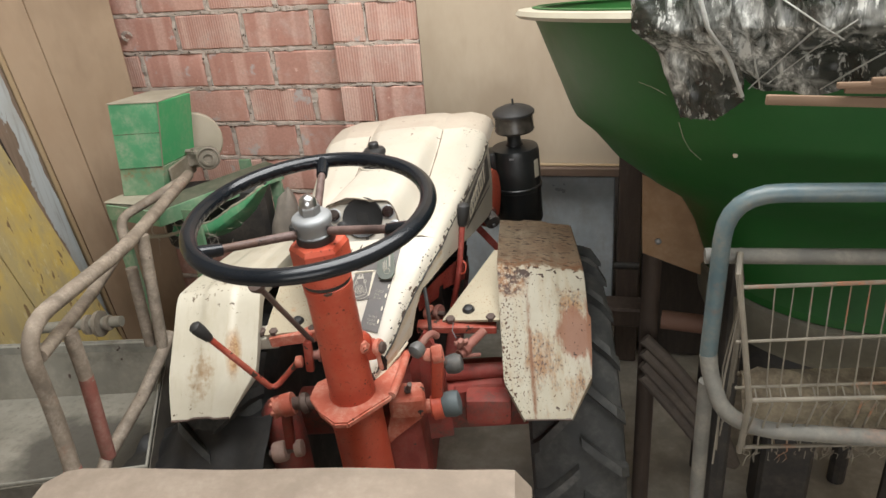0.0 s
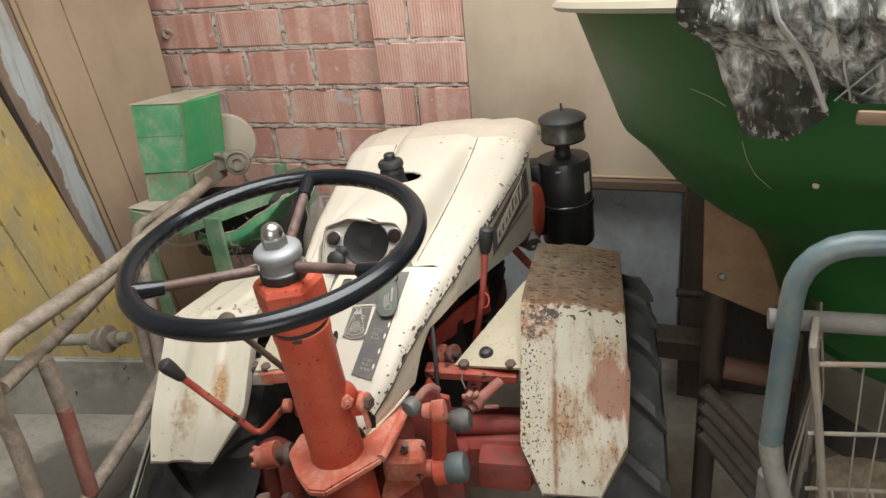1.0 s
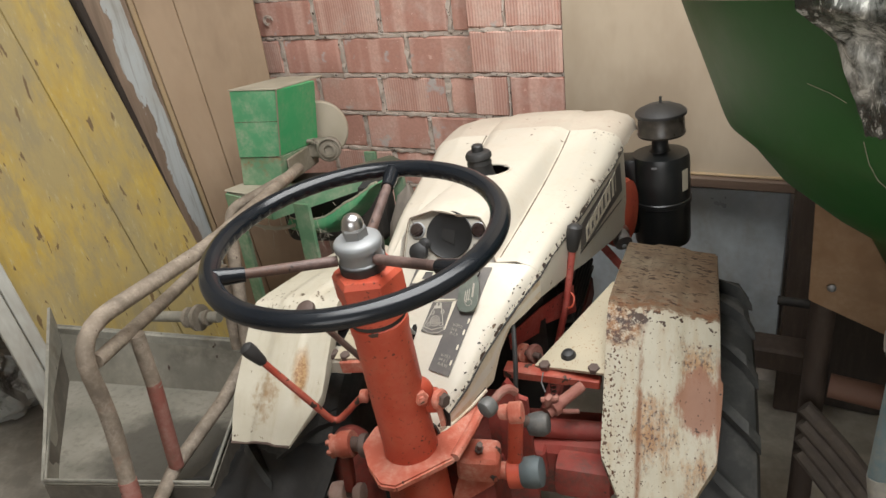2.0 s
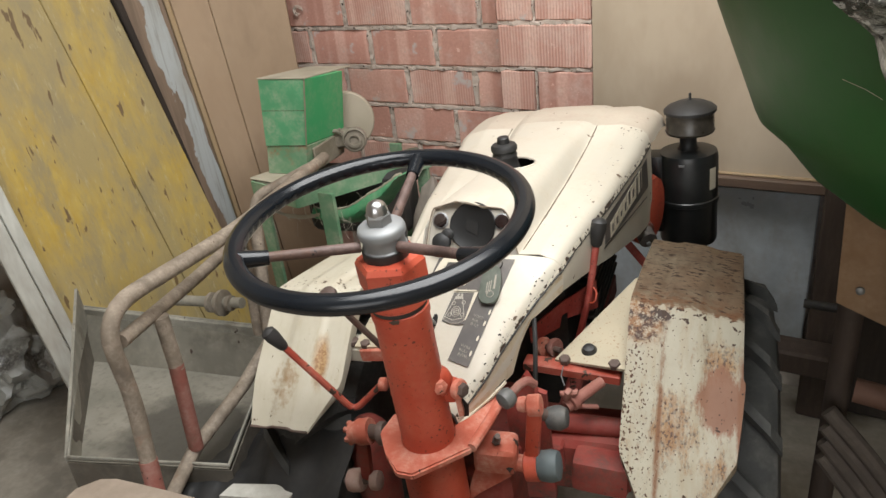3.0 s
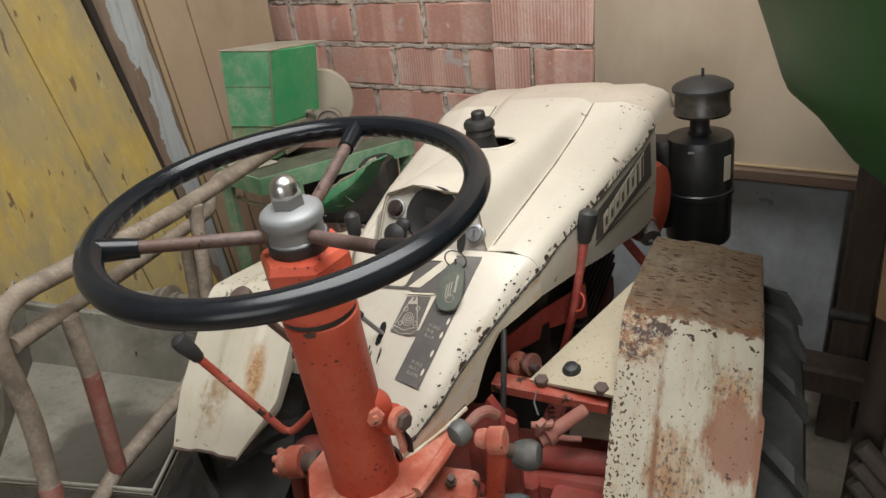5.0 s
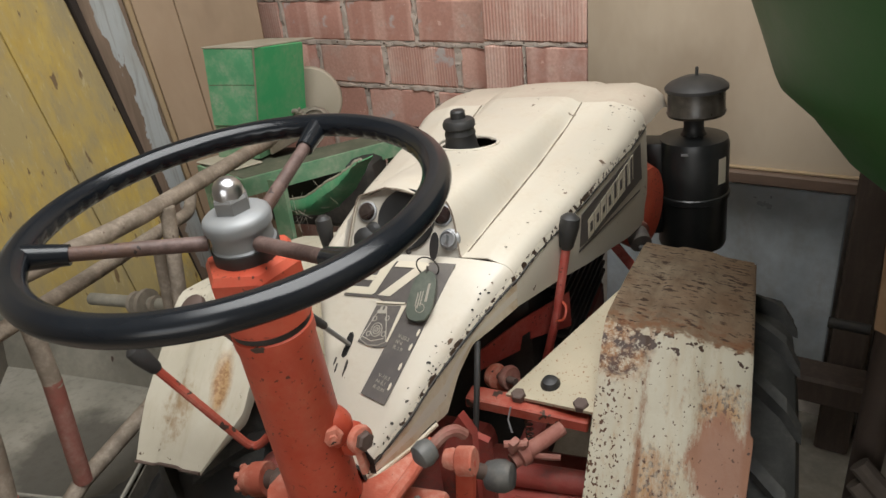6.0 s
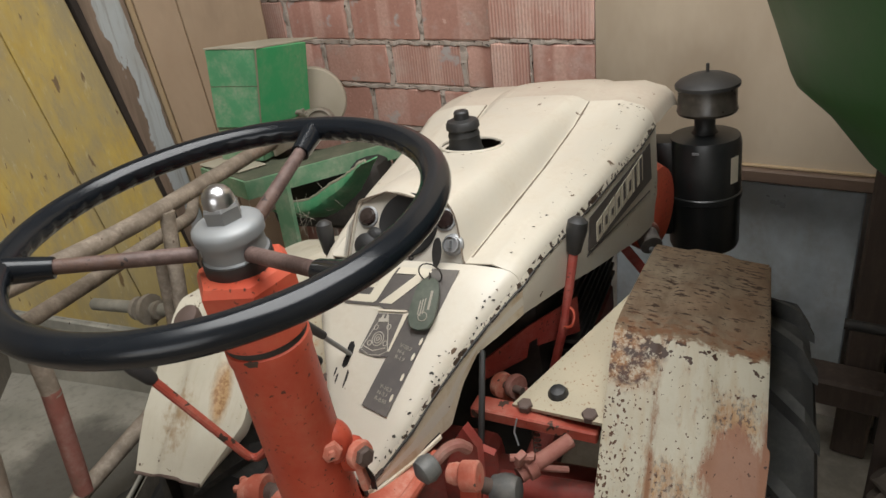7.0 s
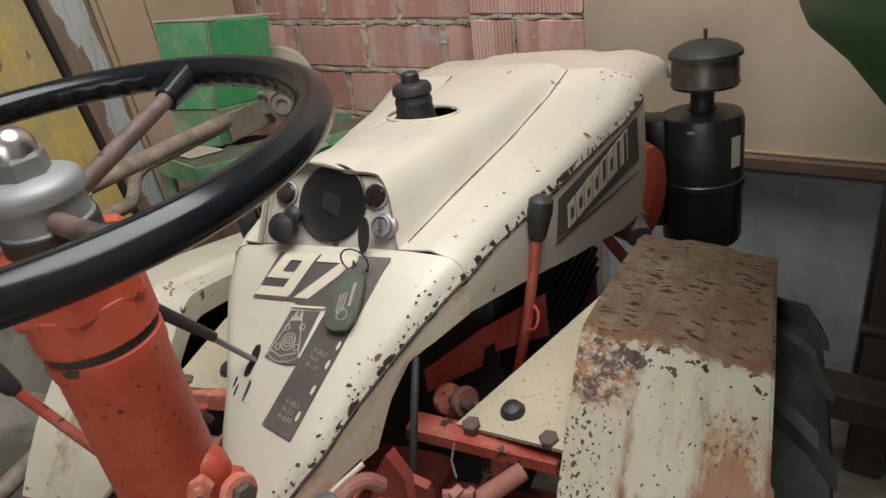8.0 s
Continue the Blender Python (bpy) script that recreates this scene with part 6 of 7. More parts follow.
def box_floor_material():
    """Dusty sheet steel with one ragged dark patch."""
    m, ns, ls, b = material("dark_patch_box_floor")
    c = coords(ns)
    soft = noise_node(ns, ls, c, 7, 5, 0.6)
    fine = noise_node(ns, ls, c, 60, 5, 0.65)
    far = ns.new("ShaderNodeVectorMath")
    far.operation = "DISTANCE"
    squash = ns.new("ShaderNodeVectorMath")
    squash.operation = "MULTIPLY"
    squash.inputs[1].default_value = (0.72, 1.0, 0.0)
    ls.new(c, squash.inputs[0])
    ls.new(squash.outputs[0], far.inputs[0])
    far.inputs[1].default_value = (DARK_PATCH_AT[0] * 0.72, DARK_PATCH_AT[1], 0.0)
    rag = times(ns, ls, far.outputs["Value"], times(ns, ls, soft, 0.16), "ADD")
    colour = blend(ns, ls, step(ns, ls, soft, 0.35, 0.68), (0.20, 0.19, 0.155), (0.29, 0.27, 0.225))
    colour = blend(ns, ls, times(ns, ls, step(ns, ls, fine, 0.5, 0.72), 0.5), colour, (0.11, 0.10, 0.08))
    colour = blend(ns, ls, step(ns, ls, rag, 0.235, 0.185, 0.8), colour, (0.055, 0.05, 0.042))
    ls.new(colour, b.inputs["Base Color"])
    b.inputs["Roughness"].default_value = 0.75
    bump(ns, ls, b, fine, 0.4, 0.002)
    return m


DARK_PATCH_AT = (-0.735, 1.285)
BOX_FLOOR = box_floor_material()
tray = thing("tipping_box", "dusty sheet-steel tipping box beside the tractor", "tipping box")
na, nb, fa, fb = Vector((-0.837, 1.078, 0.52)), Vector((-0.50, 1.20, 0.52)), Vector((-1.297, 1.454, 0.57)), Vector((-0.68, 1.57, 0.57))
lowi = [Vector((-0.86, 1.10, 0.46)), Vector((-0.53, 1.22, 0.46)), Vector((-0.70, 1.53, 0.44)), Vector((-1.252, 1.40, 0.44))]
rim4 = [na, nb, fb, fa]


def wall_sheet(a, b, la, lb, name):
    steps = 10
    rows = [[a.lerp(la, v / steps).lerp(b.lerp(lb, v / steps), u / 14) + Vector((0, 0, 0)) for u in range(15)] for v in range(steps + 1)]
    for row in rows:
        for p in row:
            p += Vector((1, 1, 0)) * 0.003 * noise.noise(p * 8)
    return part(name, loft(rows, 0.004), BUCKET, tray)


for k, nm in enumerate(("near_wall", "inner_wall", "back_wall", "side_wall")):
    j = (k + 1) % 4
    wall_sheet(rim4[k], rim4[j], lowi[k], lowi[j], nm)
part("box_floor", plate(lowi, (0, 0, 1), 0.004), BOX_FLOOR, tray, "dusty box floor with one dark patch")
mid = sum(rim4, Vector()) / 4
foot4 = [Vector((p.x + 0.03 * (p.x - mid.x), p.y + 0.03 * (p.y - mid.y), 0.2)) for p in rim4]
edge4 = [Vector((p.x + 0.02 * (p.x - mid.x), p.y + 0.02 * (p.y - mid.y), p.z - 0.006)) for p in rim4]
part("outer_skin", loft([edge4 + edge4[:1], foot4 + foot4[:1]], 0.003), worn("brown_dusty_steel", (0.115, 0.10, 0.078), 0.8, 0.65, 0.7, (0.20, 0.175, 0.14), rust=0.3, rust_colour=(0.05, 0.04, 0.03)), tray)
part("rim_bar", tube([*(p + Vector((0, 0, 0.004)) for p in rim4)], 0.0045, 8, closed=True), RIM_STEEL, tray)
part("back_flange", box((fa + fb) / 2 + Vector((0, -0.004, -0.018)), ((fb - fa).length * 0.985, 0.014, 0.046), (0, 0, math.degrees(math.atan2(fb.y - fa.y, fb.x - fa.x))), 0.002), RIM_STEEL, tray, "pale dusty rim of the box")
tip = Vector((-1.287, 1.455, 0.632))
part("side_flange", loft([[na + Vector((0, 0, -0.01)), na.lerp(tip, 0.5) + Vector((0, 0, -0.035)), tip + Vector((0, 0, -0.10))], [na + Vector((0, 0, 0.006)), na.lerp(tip, 0.5), tip]], 0.007), RIM_STEEL, tray, "pale bent side of the box")
crumbs = bmesh.new()
for k in range(120):
    u, v = crumb_rng.random() ** 2.2, crumb_rng.random() ** 2.6
    p = lowi[0].lerp(lowi[1], u * 0.9 + 0.03).lerp(lowi[3].lerp(lowi[2], u * 0.9 + 0.03), v * 0.8 + 0.02)
    size = crumb_rng.uniform(0.0008, 0.0030)
    bmesh.ops.create_icosphere(crumbs, subdivisions=1, radius=size, matrix=pose(p.x, p.y, p.z + size * 0.6, 0, 0, crumb_rng.uniform(0, 360)) @ Matrix.Diagonal((1.4, 0.9, 0.6, 1)))
tagged(part("crumbs", crumbs, CRUMB, tray), "dark crumbs of earth", kind="stuff")
pin = part("hinge_pin", rod((-1.03, 1.54, 0.600), (-0.80, 1.575, 0.618), 0.014), BUCKET, tray)
for x, y, z, r in ((-0.895, 1.558, 0.610, 0.026), (-0.862, 1.562, 0.613, 0.034), (-0.838, 1.566, 0.615, 0.020)):
    part("hinge_lug", lathe([(r, 0), (r, 0.010), (r * 0.7, 0.011)], axis((x, y, z), (1, 0.15, 0.07)), 16), CAST, pin)
for x in (-0.95, -0.75):
    part("skid", box((x, 1.3, 0.11), (0.05, 0.3, 0.22)), BUCKET, tray)

frame_t = thing("handle_frame", "bent steel tube frame, dusty and faded red, over the box", "tube frame")
part("front_leg", tube([(-0.515, 1.04, 0.42), (-0.5455, 1.077, 0.625)], 0.0163, 14, wobble=0.05), RED_TUBE, frame_t, "faded red tube end")
part("top_rail", tube([(-0.5440, 1.075, 0.615), (-0.562, 1.10, 0.74), (-0.550, 1.085, 0.925), (-0.588, 1.42, 0.912), (-0.735, 1.90, 0.890)], 0.0148, 14, 0.085, wobble=0.05), DUST_TUBE, frame_t)
part("lower_rail", tube([(-0.556, 1.11, 0.855), (-0.655, 1.36, 0.828), (-0.845, 1.722, 0.768), (-0.882, 1.765, 0.815), (-0.745, 1.905, 0.880)], 0.0132, 14, 0.035, wobble=0.05), DUST_TUBE, frame_t)
part("upper_leg", tube([(-0.582, 1.211, 0.84), (-0.582, 1.2105, 0.725)], 0.0143, 14, wobble=0.05), DUST_TUBE, frame_t)
part("red_leg", tube([(-0.582, 1.2108, 0.735), (-0.585, 1.199, 0.539)], 0.0145, 14), RED_TUBE, frame_t)
part("diagonal", tube([(-0.57, 1.07, 0.47), (-0.59, 1.199, 0.535), (-0.595, 1.352, 0.578), (-0.60, 1.50, 0.645)], 0.0145, 14), DUST_TUBE, frame_t)
part("far_leg", tube([(-0.60, 1.50, 0.905), (-0.60, 1.46, 0.63)], 0.0135, 12), DUST_TUBE, frame_t)
part("far_leg", tube([(-0.655, 1.50, 0.82), (-0.64, 1.47, 0.63)], 0.0135, 12), DUST_TUBE, frame_t)

tagged(part("pale_board", plate([(-0.47, 1.14, 0.50), (-0.34, 1.185, 0.50), (-0.345, 1.222, 0.503), (-0.465, 1.172, 0.503)], (0, 0, 1), 0.012), WHITE_PLANK), "short pale offcut board lying on black sheeting", "board")
rows = []
for k in range(25):
    rows.append([])
    for j in range(21):
        p = Vector((-0.60 + 0.36 * k / 24, 1.10 + 0.26 * j / 20, 0.47))
        p.z += 0.03 * noise.noise(p * 9) + 0.025 * abs(noise.noise(p * 20)) - 0.5 * max(0, 1.16 - p.y) + 0.13 * min(1.0, max(0.0, (p.x + 0.53) / 0.12)) * min(1.0, max(0.0, (p.y - 1.17) / 0.12))
        rows[-1].append(p)
sheeting = part("black_sheeting", loft(rows, 0.002), BLACK_SOFT)
tagged(sheeting, "crumpled black plastic sheeting beside the tractor wheel", "plastic sheet")
part("crate", box((-0.45, 1.22, 0.21), (0.22, 0.16, 0.42), bevel=0.01), GRIME, sheeting)

# ---------- green hopper ----------
HOP = Matrix.Translation((0.841, 1.813, 1.287)) @ pose(0, 0, 0, -7.2, 0, 0)
hopper = thing("spreader_hopper", "large round dark green polyester hopper with a pale lip", "hopper", HOP)


def hop_ring(z, a, p=2.0, n=96):
    out = []
    for k in range(n):
        t = 2 * math.pi * k / n
        c, s = math.cos(t), math.sin(t)
        out.append(Vector((a * math.copysign(abs(c) ** (2 / p), c), a * 0.94 * math.copysign(abs(s) ** (2 / p), s), z)))
    return out + [out[0].copy()]


shape = [(0.02, 0.602), (0.0, 0.597), (-0.05, 0.576), (-0.12, 0.546), (-0.175, 0.523), (-0.19, 0.515), (-0.22, 0.479), (-0.27, 0.435), (-0.32, 0.367), (-0.36, 0.30), (-0.42, 0.264), (-0.50, 0.235), (-0.58, 0.21), (-0.62, 0.17), (-0.63, 0.05)]
part("tub", loft([hop_ring(*s) for s in shape], 0.006), GREEN_HOPPER, hopper, angle=50)
part("lip", loft([hop_ring(z, a) for z, a in ((0.004, 0.595), (0.002, 0.628), (0.008, 0.635), (0.016, 0.63), (0.018, 0.59))]), LIP, hopper, "pale dusty lip")
foot = HOP.inverted()
for x, y in ((0.66, 1.62), (1.02, 1.62), (0.66, 1.95), (1.02, 1.95)):
    part("leg", rod(foot @ Vector((x, y, 0.0)), foot @ Vector((x, y, 0.86)), 0.022, None, 10), GRIME, hopper)

# ---------- film bundle on the hopper ----------
def film_sheet(a0, a1, hang, lift, seed):
    """Film that lies over the lip and hangs down the near side of the tub between two angles."""
    rows = []
    for k in range(90):
        v = k / 89
        row = []
        for j in range(110):
            u = j / 109
            low = lerp_table(hang, u) + 0.004 * noise.noise(Vector((u * 20, seed, 0)))
            z = 0.10 + (low - 0.10) * v
            ang = radians(a0 + (a1 - a0) * u)
            r = lerp_table([(-0.32, 0.367), (-0.27, 0.435), (-0.19, 0.515), (-0.04, 0.586), (-0.005, 0.632), (0.03, 0.640), (0.10, 0.625)], z)
            c2, sn = math.cos(ang), math.sin(ang)
            p = Vector((r * c2, 0.94 * r * sn, z))
            q = p * 9 + Vector((seed, 0, 0))
            g = Vector((q.x * 0.9 + q.z * 0.35, q.y * 0.9, q.z * 0.45))
            crumple = 0.012 + 0.012 * (1 - abs(noise.noise(g)) * 3) + 0.008 * (1 - abs(noise.noise(g * 2.3 + Vector((5, 0, 0)))) * 3) + 0.003 * (1 - abs(noise.noise(q * 3.6)) * 2.5)
            crumple = max(0.002, crumple)
            row.append(p + Vector((c2, sn, 0)) * (lift + crumple))
        rows.append(row)
    return loft(rows, 0.0012)


film = thing("plastic_film", "crumpled dusty clear plastic film hanging over the hopper", "plastic film", HOP)
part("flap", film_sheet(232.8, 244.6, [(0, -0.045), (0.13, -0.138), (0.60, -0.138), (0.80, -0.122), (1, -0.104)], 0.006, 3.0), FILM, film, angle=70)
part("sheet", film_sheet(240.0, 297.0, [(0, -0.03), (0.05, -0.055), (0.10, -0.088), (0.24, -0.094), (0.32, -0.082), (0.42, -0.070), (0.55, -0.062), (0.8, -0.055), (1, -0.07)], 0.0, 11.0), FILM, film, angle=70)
edge = []
for k in range(20):
    u = k / 19
    ang = radians(240.8 + 4.2 * u ** 1.2)
    z = 0.10 - 0.196 * u
    r = lerp_table([(-0.19, 0.515), (-0.04, 0.586), (-0.005, 0.632), (0.03, 0.640), (0.10, 0.625)], z)
    edge.append(Vector((r * math.cos(ang), 0.94 * r * math.sin(ang), z)) + Vector((math.cos(ang), math.sin(ang), 0)) * 0.040)
# Pale tubes draw the bright reflecting lines along the folds.
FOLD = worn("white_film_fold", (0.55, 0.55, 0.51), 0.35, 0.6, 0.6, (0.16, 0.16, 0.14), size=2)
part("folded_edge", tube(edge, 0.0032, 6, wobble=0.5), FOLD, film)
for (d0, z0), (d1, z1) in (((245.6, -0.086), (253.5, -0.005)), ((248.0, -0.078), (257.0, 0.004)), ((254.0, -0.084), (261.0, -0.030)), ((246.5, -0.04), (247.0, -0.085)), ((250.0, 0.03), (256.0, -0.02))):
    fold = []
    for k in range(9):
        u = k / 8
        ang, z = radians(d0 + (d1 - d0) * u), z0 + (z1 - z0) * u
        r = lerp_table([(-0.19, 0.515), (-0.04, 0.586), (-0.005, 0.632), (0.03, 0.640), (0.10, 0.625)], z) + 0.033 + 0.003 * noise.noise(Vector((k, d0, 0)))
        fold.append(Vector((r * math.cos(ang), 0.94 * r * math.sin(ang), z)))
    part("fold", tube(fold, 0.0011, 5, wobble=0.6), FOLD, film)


def on_tub(deg, z):
    r = lerp_table([(-0.32, 0.367), (-0.27, 0.435), (-0.22, 0.479), (-0.19, 0.515), (0.0, 0.597)], z)
    return Vector((r * math.cos(radians(deg)), 0.94 * r * math.sin(radians(deg)), z))


part("paint_dab", lathe([(0.0042, 0), (0.0036, 0.0015), (0.001, 0.002)], axis(on_tub(241.3, -0.197) * 1.002, on_tub(241.3, 0)), 10), DECAL_WHITE, hopper)
part("scratch", tube([on_tub(232.3, -0.150) * 1.004, on_tub(232.5, -0.175) * 1.004, on_tub(233.0, -0.195) * 1.004, on_tub(233.9, -0.214) * 1.006], 0.0005, 5), LIP, hopper)
part("scratch", tube([on_tub(226, -0.09) * 1.004, on_tub(229, -0.098) * 1.004, on_tub(231, -0.107) * 1.004], 0.0004, 5), LIP, hopper)

slats = thing("slat_bundle", "loose bundle of pale thin wooden slats under the film", "slats")
for k, (z, dx, tilt) in enumerate(((1.266, 0.0, 2.2), (1.281, 0.085, 1.4), (1.296, 0.075, -0.4), (1.307, 0.11, -1.5), (1.289, 0.13, 0.6))):
    part("slat", box((0.862 + dx, 1.205 - 0.004 * k, z), (0.52, 0.007, 0.013 if k == 0 else 0.008), (0, tilt, 0), 0.003, 2), SLATS, slats)

# ---------- trolley with wire basket ----------
wire_rng = random.Random(8)
GREY_TUBE = worn("cobwebbed_tube", (0.17, 0.165, 0.145), 0.65, 0.75, 0.8, (0.27, 0.25, 0.205), rust=0.2, rust_colour=(0.12, 0.08, 0.06), size=1.5)
cart = thing("basket_trolley", "old blue tube trolley with a dusty wire basket", "trolley")
part("tube_frame", tube([(1.20, 1.235, 1.155), (0.572, 1.22, 1.145), (0.568, 1.22, 0.88)], 0.0125, 14, 0.07, wobble=0.04), BLUE_TUBE, cart, "worn blue bent tube")
part("lower_tube", tube([(0.568, 1.22, 0.885), (0.572, 1.215, 0.856), (0.589, 1.20, 0.806), (0.615, 1.20, 0.780), (0.659, 1.20, 0.767), (0.82, 1.205, 0.768), (1.20, 1.215, 0.770)], 0.0128, 14, 0.03, wobble=0.06), GREY_TUBE, cart, "dusty grey lower tube")
part("cross_rail", tube([(0.552, 1.235, 1.042), (1.20, 1.275, 1.046)], 0.0115, 12, wobble=0.05), GREY_TUBE, cart)
part("post", tube([(0.572, 1.24, 0.82), (0.580, 1.25, 0.0)], 0.012, 12), GREY_TUBE, cart)


def in_basket(x, y, z):
    """The basket's front stands a little askew to the trolley."""
    return Vector((x, y + 0.19 * (x - 0.61), z))


basket = part("basket", tube([(0.597, 1.225, 1.054), (0.594, 1.20, 1.034), (0.608, 1.195, 0.95), (0.626, 1.18, 0.832), (0.623, 1.19, 0.728)], 0.0045, 8), WIRE, cart, "dusty cream wire basket")
for x0, y, z, r in ((0.600, 1.205, 1.011, 0.0032), (0.600, 1.195, 0.927, 0.0026), (0.622, 1.18, 0.833, 0.0034), (0.608, 1.205, 0.838, 0.0024), (0.618, 1.19, 0.736, 0.0030), (0.625, 1.27, 0.735, 0.0026)):
    part("rail_wire", tube([in_basket(x0, y, z), in_basket(0.86, y, z + wire_rng.uniform(-0.002, 0.002)), in_basket(1.2, y, z + 0.003)], r, 8, wobble=0.15), WIRE, basket)
for k in range(23):
    x = 0.645 + 0.0250 * k
    lean = wire_rng.uniform(-0.004, 0.004)
    part("wire", tube([in_basket(x, 1.205, 1.012), in_basket(x + lean * 0.5, 1.196, 0.927), in_basket(x + lean, 1.186, 0.850), in_basket(x + lean + 0.003, 1.184, 0.833)], 0.0011, 6, wobble=0.4), WIRE, basket)
for k in range(28):
    x = 0.630 + 0.0205 * k
    bow = wire_rng.uniform(-0.004, 0.004)
    part("wire", tube([in_basket(x + 0.006, 1.205, 0.838), in_basket(x + 0.008, 1.176, 0.828), in_basket(x + 0.002 + bow, 1.180, 0.795), in_basket(x - 0.002, 1.188, 0.755), in_basket(x + bow, 1.194, 0.722)], 0.0014, 6, wobble=0.6), WIRE, basket)
for k in range(16):
    x = 0.640 + 0.034 * k
    part("floor_wire", tube([in_basket(x, 1.19, 0.738), in_basket(x + 0.004, 1.26, 0.733), in_basket(x + 0.006, 1.34, 0.735)], 0.0013, 6, wobble=0.4), WIRE, basket)
heap = []
for k in range(46):
    x = 0.632 + 0.0125 * k
    row = []
    for j in range(13):
        u = j / 12
        hump = max(0.0, noise.noise(Vector((x * 9, u * 2.0, 4.0)))) * 0.075 * math.sin(math.pi * u)
        row.append(in_basket(x, 1.205 + 0.13 * u, 0.752 + hump + 0.020 * u + 0.006 * noise.noise(Vector((x * 60, u * 9, 1.0)))))
    heap.append(row)
part("litter", loft(heap, 0.006), worn("dusty_straw_litter", (0.17, 0.135, 0.09), 0.95, 0.55, 0.9, (0.27, 0.225, 0.155), rust=0.3, rust_colour=(0.04, 0.03, 0.02), bumps=1.0, size=2.2), basket, "dusty brown straw litter")
for k in range(9):
    dx = wire_rng.uniform(-0.008, 0.008)
    part("wire", tube([(0.604 + 0.002 * k, 1.21 + 0.02 * k, 0.99), (0.592 + 0.006 * k + dx, 1.205 + 0.02 * k, 0.86), (0.588 + 0.006 * k, 1.20 + 0.02 * k, 0.69 + 0.012 * k)], 0.0014, 6, wobble=0.5), WIRE, basket)
for k in range(26):
    x0, z0 = wire_rng.uniform(0.60, 1.1), wire_rng.choice((1.01, 0.83, 0.825, 0.74, 0.735, 0.73))
    part("cobweb", tube([in_basket(x0, 1.178, z0), in_basket(x0 + wire_rng.uniform(-0.004, 0.004), 1.178, z0 - wire_rng.uniform(0.005, 0.012)), in_basket(x0 + wire_rng.uniform(-0.007, 0.007), 1.179, z0 - wire_rng.uniform(0.014, 0.030))], 0.0006, 4, wobble=0.8), WIRE, basket)
for k in range(110):
    x0, z0 = wire_rng.uniform(0.62, 1.10), wire_rng.choice((0.740, 0.735, 0.728, 0.728, 0.832))
    a3 = in_basket(x0, 1.186, z0)
    b3 = a3 + Vector((wire_rng.uniform(-0.012, 0.012), wire_rng.uniform(-0.004, 0.004), -wire_rng.uniform(0.004, 0.018)))
    part("straw", tube([a3, a3.lerp(b3, 0.5) + Vector((wire_rng.uniform(-0.005, 0.005), 0, 0)), b3, b3 + Vector((wire_rng.uniform(-0.010, 0.010), 0, -wire_rng.uniform(0.0, 0.010)))], 0.0005, 4), WIRE, basket)

# ---------- back of the shed, right of the pier ----------
tagged(part("back_board", box((0.645, 2.510, 1.735), (1.70, 0.09, 2.03)), BEIGE), "large plain beige board closing the back wall", "board", kind="structure")
ledge = tagged(part("board_ledge", box((0.45, 2.485, 0.703), (1.36, 0.09, 0.03), bevel=0.004), LEDGE_WOOD), "dark brown timber ledge under the board", "ledge", kind="structure")
part("pale_edge", box((0.45, 2.461, 0.7215), (1.36, 0.012, 0.005), bevel=0.001), OCHRE, ledge)
tagged(part("metal_sheet", box((0.11, 2.53, 0.40), (0.57, 0.012, 0.51), bevel=0.003), DARK_SHEET), "blue-grey sheet metal panel standing on edge", "metal sheet")
# Added panel: the dark gap under the ledge is painted near-black.
tagged(part("shade_panel", box((0.80, 2.505, 0.345), (0.62, 0.03, 0.68), bevel=0.004), SHADE_DARK), "added near-black panel standing for the deep shade under the ledge", "boarding", kind="structure")
tagged(part("timber_post", box((0.445, 2.47, 0.6), (0.075, 0.08, 1.2), bevel=0.006), DARK_WOOD), "dark brown timber post", "post")
tagged(part("floor_beam", box((0.425, 2.384, 0.235), (0.19, 0.09, 0.07), bevel=0.008), DARK_WOOD), "dark timber beam fixed across the post", "beam")
panel_b = tagged(part("brown_panel", plate([(0.475, 1.76, 0.78), (0.61, 1.745, 0.735), (0.66, 1.74, 0.80), (0.60, 1.745, 0.90), (0.53, 1.75, 0.945), (0.468, 1.76, 0.965)], (0.1, -1, 0), 0.010), CARD), "brown hardboard shield with a round bolt under the hopper", "board")
part("bolt", lathe([(0.007, 0), (0.007, 0.003), (0.004, 0.005), (0.002, 0.0055)], axis((0.508, 1.744, 0.813), (0.1, -1, 0)), 16), STEEL, panel_b)
HOSE = worn("dusty_brown_hose", (0.085, 0.066, 0.052), 0.8, 0.7, 0.7, (0.14, 0.115, 0.09))
under = thing("spreader_drive", "dark greasy spreader drive with hoses under the hopper", "machine part")
part("gear_case", lathe([(0.06, 0), (0.11, 0.02), (0.12, 0.1), (0.08, 0.16), (0.04, 0.18)], axis((0.80, 1.80, 0.45), (0, 0, 1)), 28), GRIME, under)
part("support_post", box((0.84, 1.81, 0.225), (0.12, 0.12, 0.45), bevel=0.01), GRIME, under)
part("spreader_drum", lathe([(0.10, 0.63), (0.25, 0.655), (0.292, 0.675), (0.300, 0.695), (0.303, 0.766), (0.297, 0.772), (0.24, 0.775)], axis((0.90, 1.775, 0), (0, 0, 1)), 64), worn("dusty_grey_drum", (0.14, 0.135, 0.105), 0.7, 0.8, 0.7, (0.21, 0.20, 0.155), rust=0.15, rust_colour=(0.08, 0.07, 0.05)), under, "dusty grey-green spreading drum")
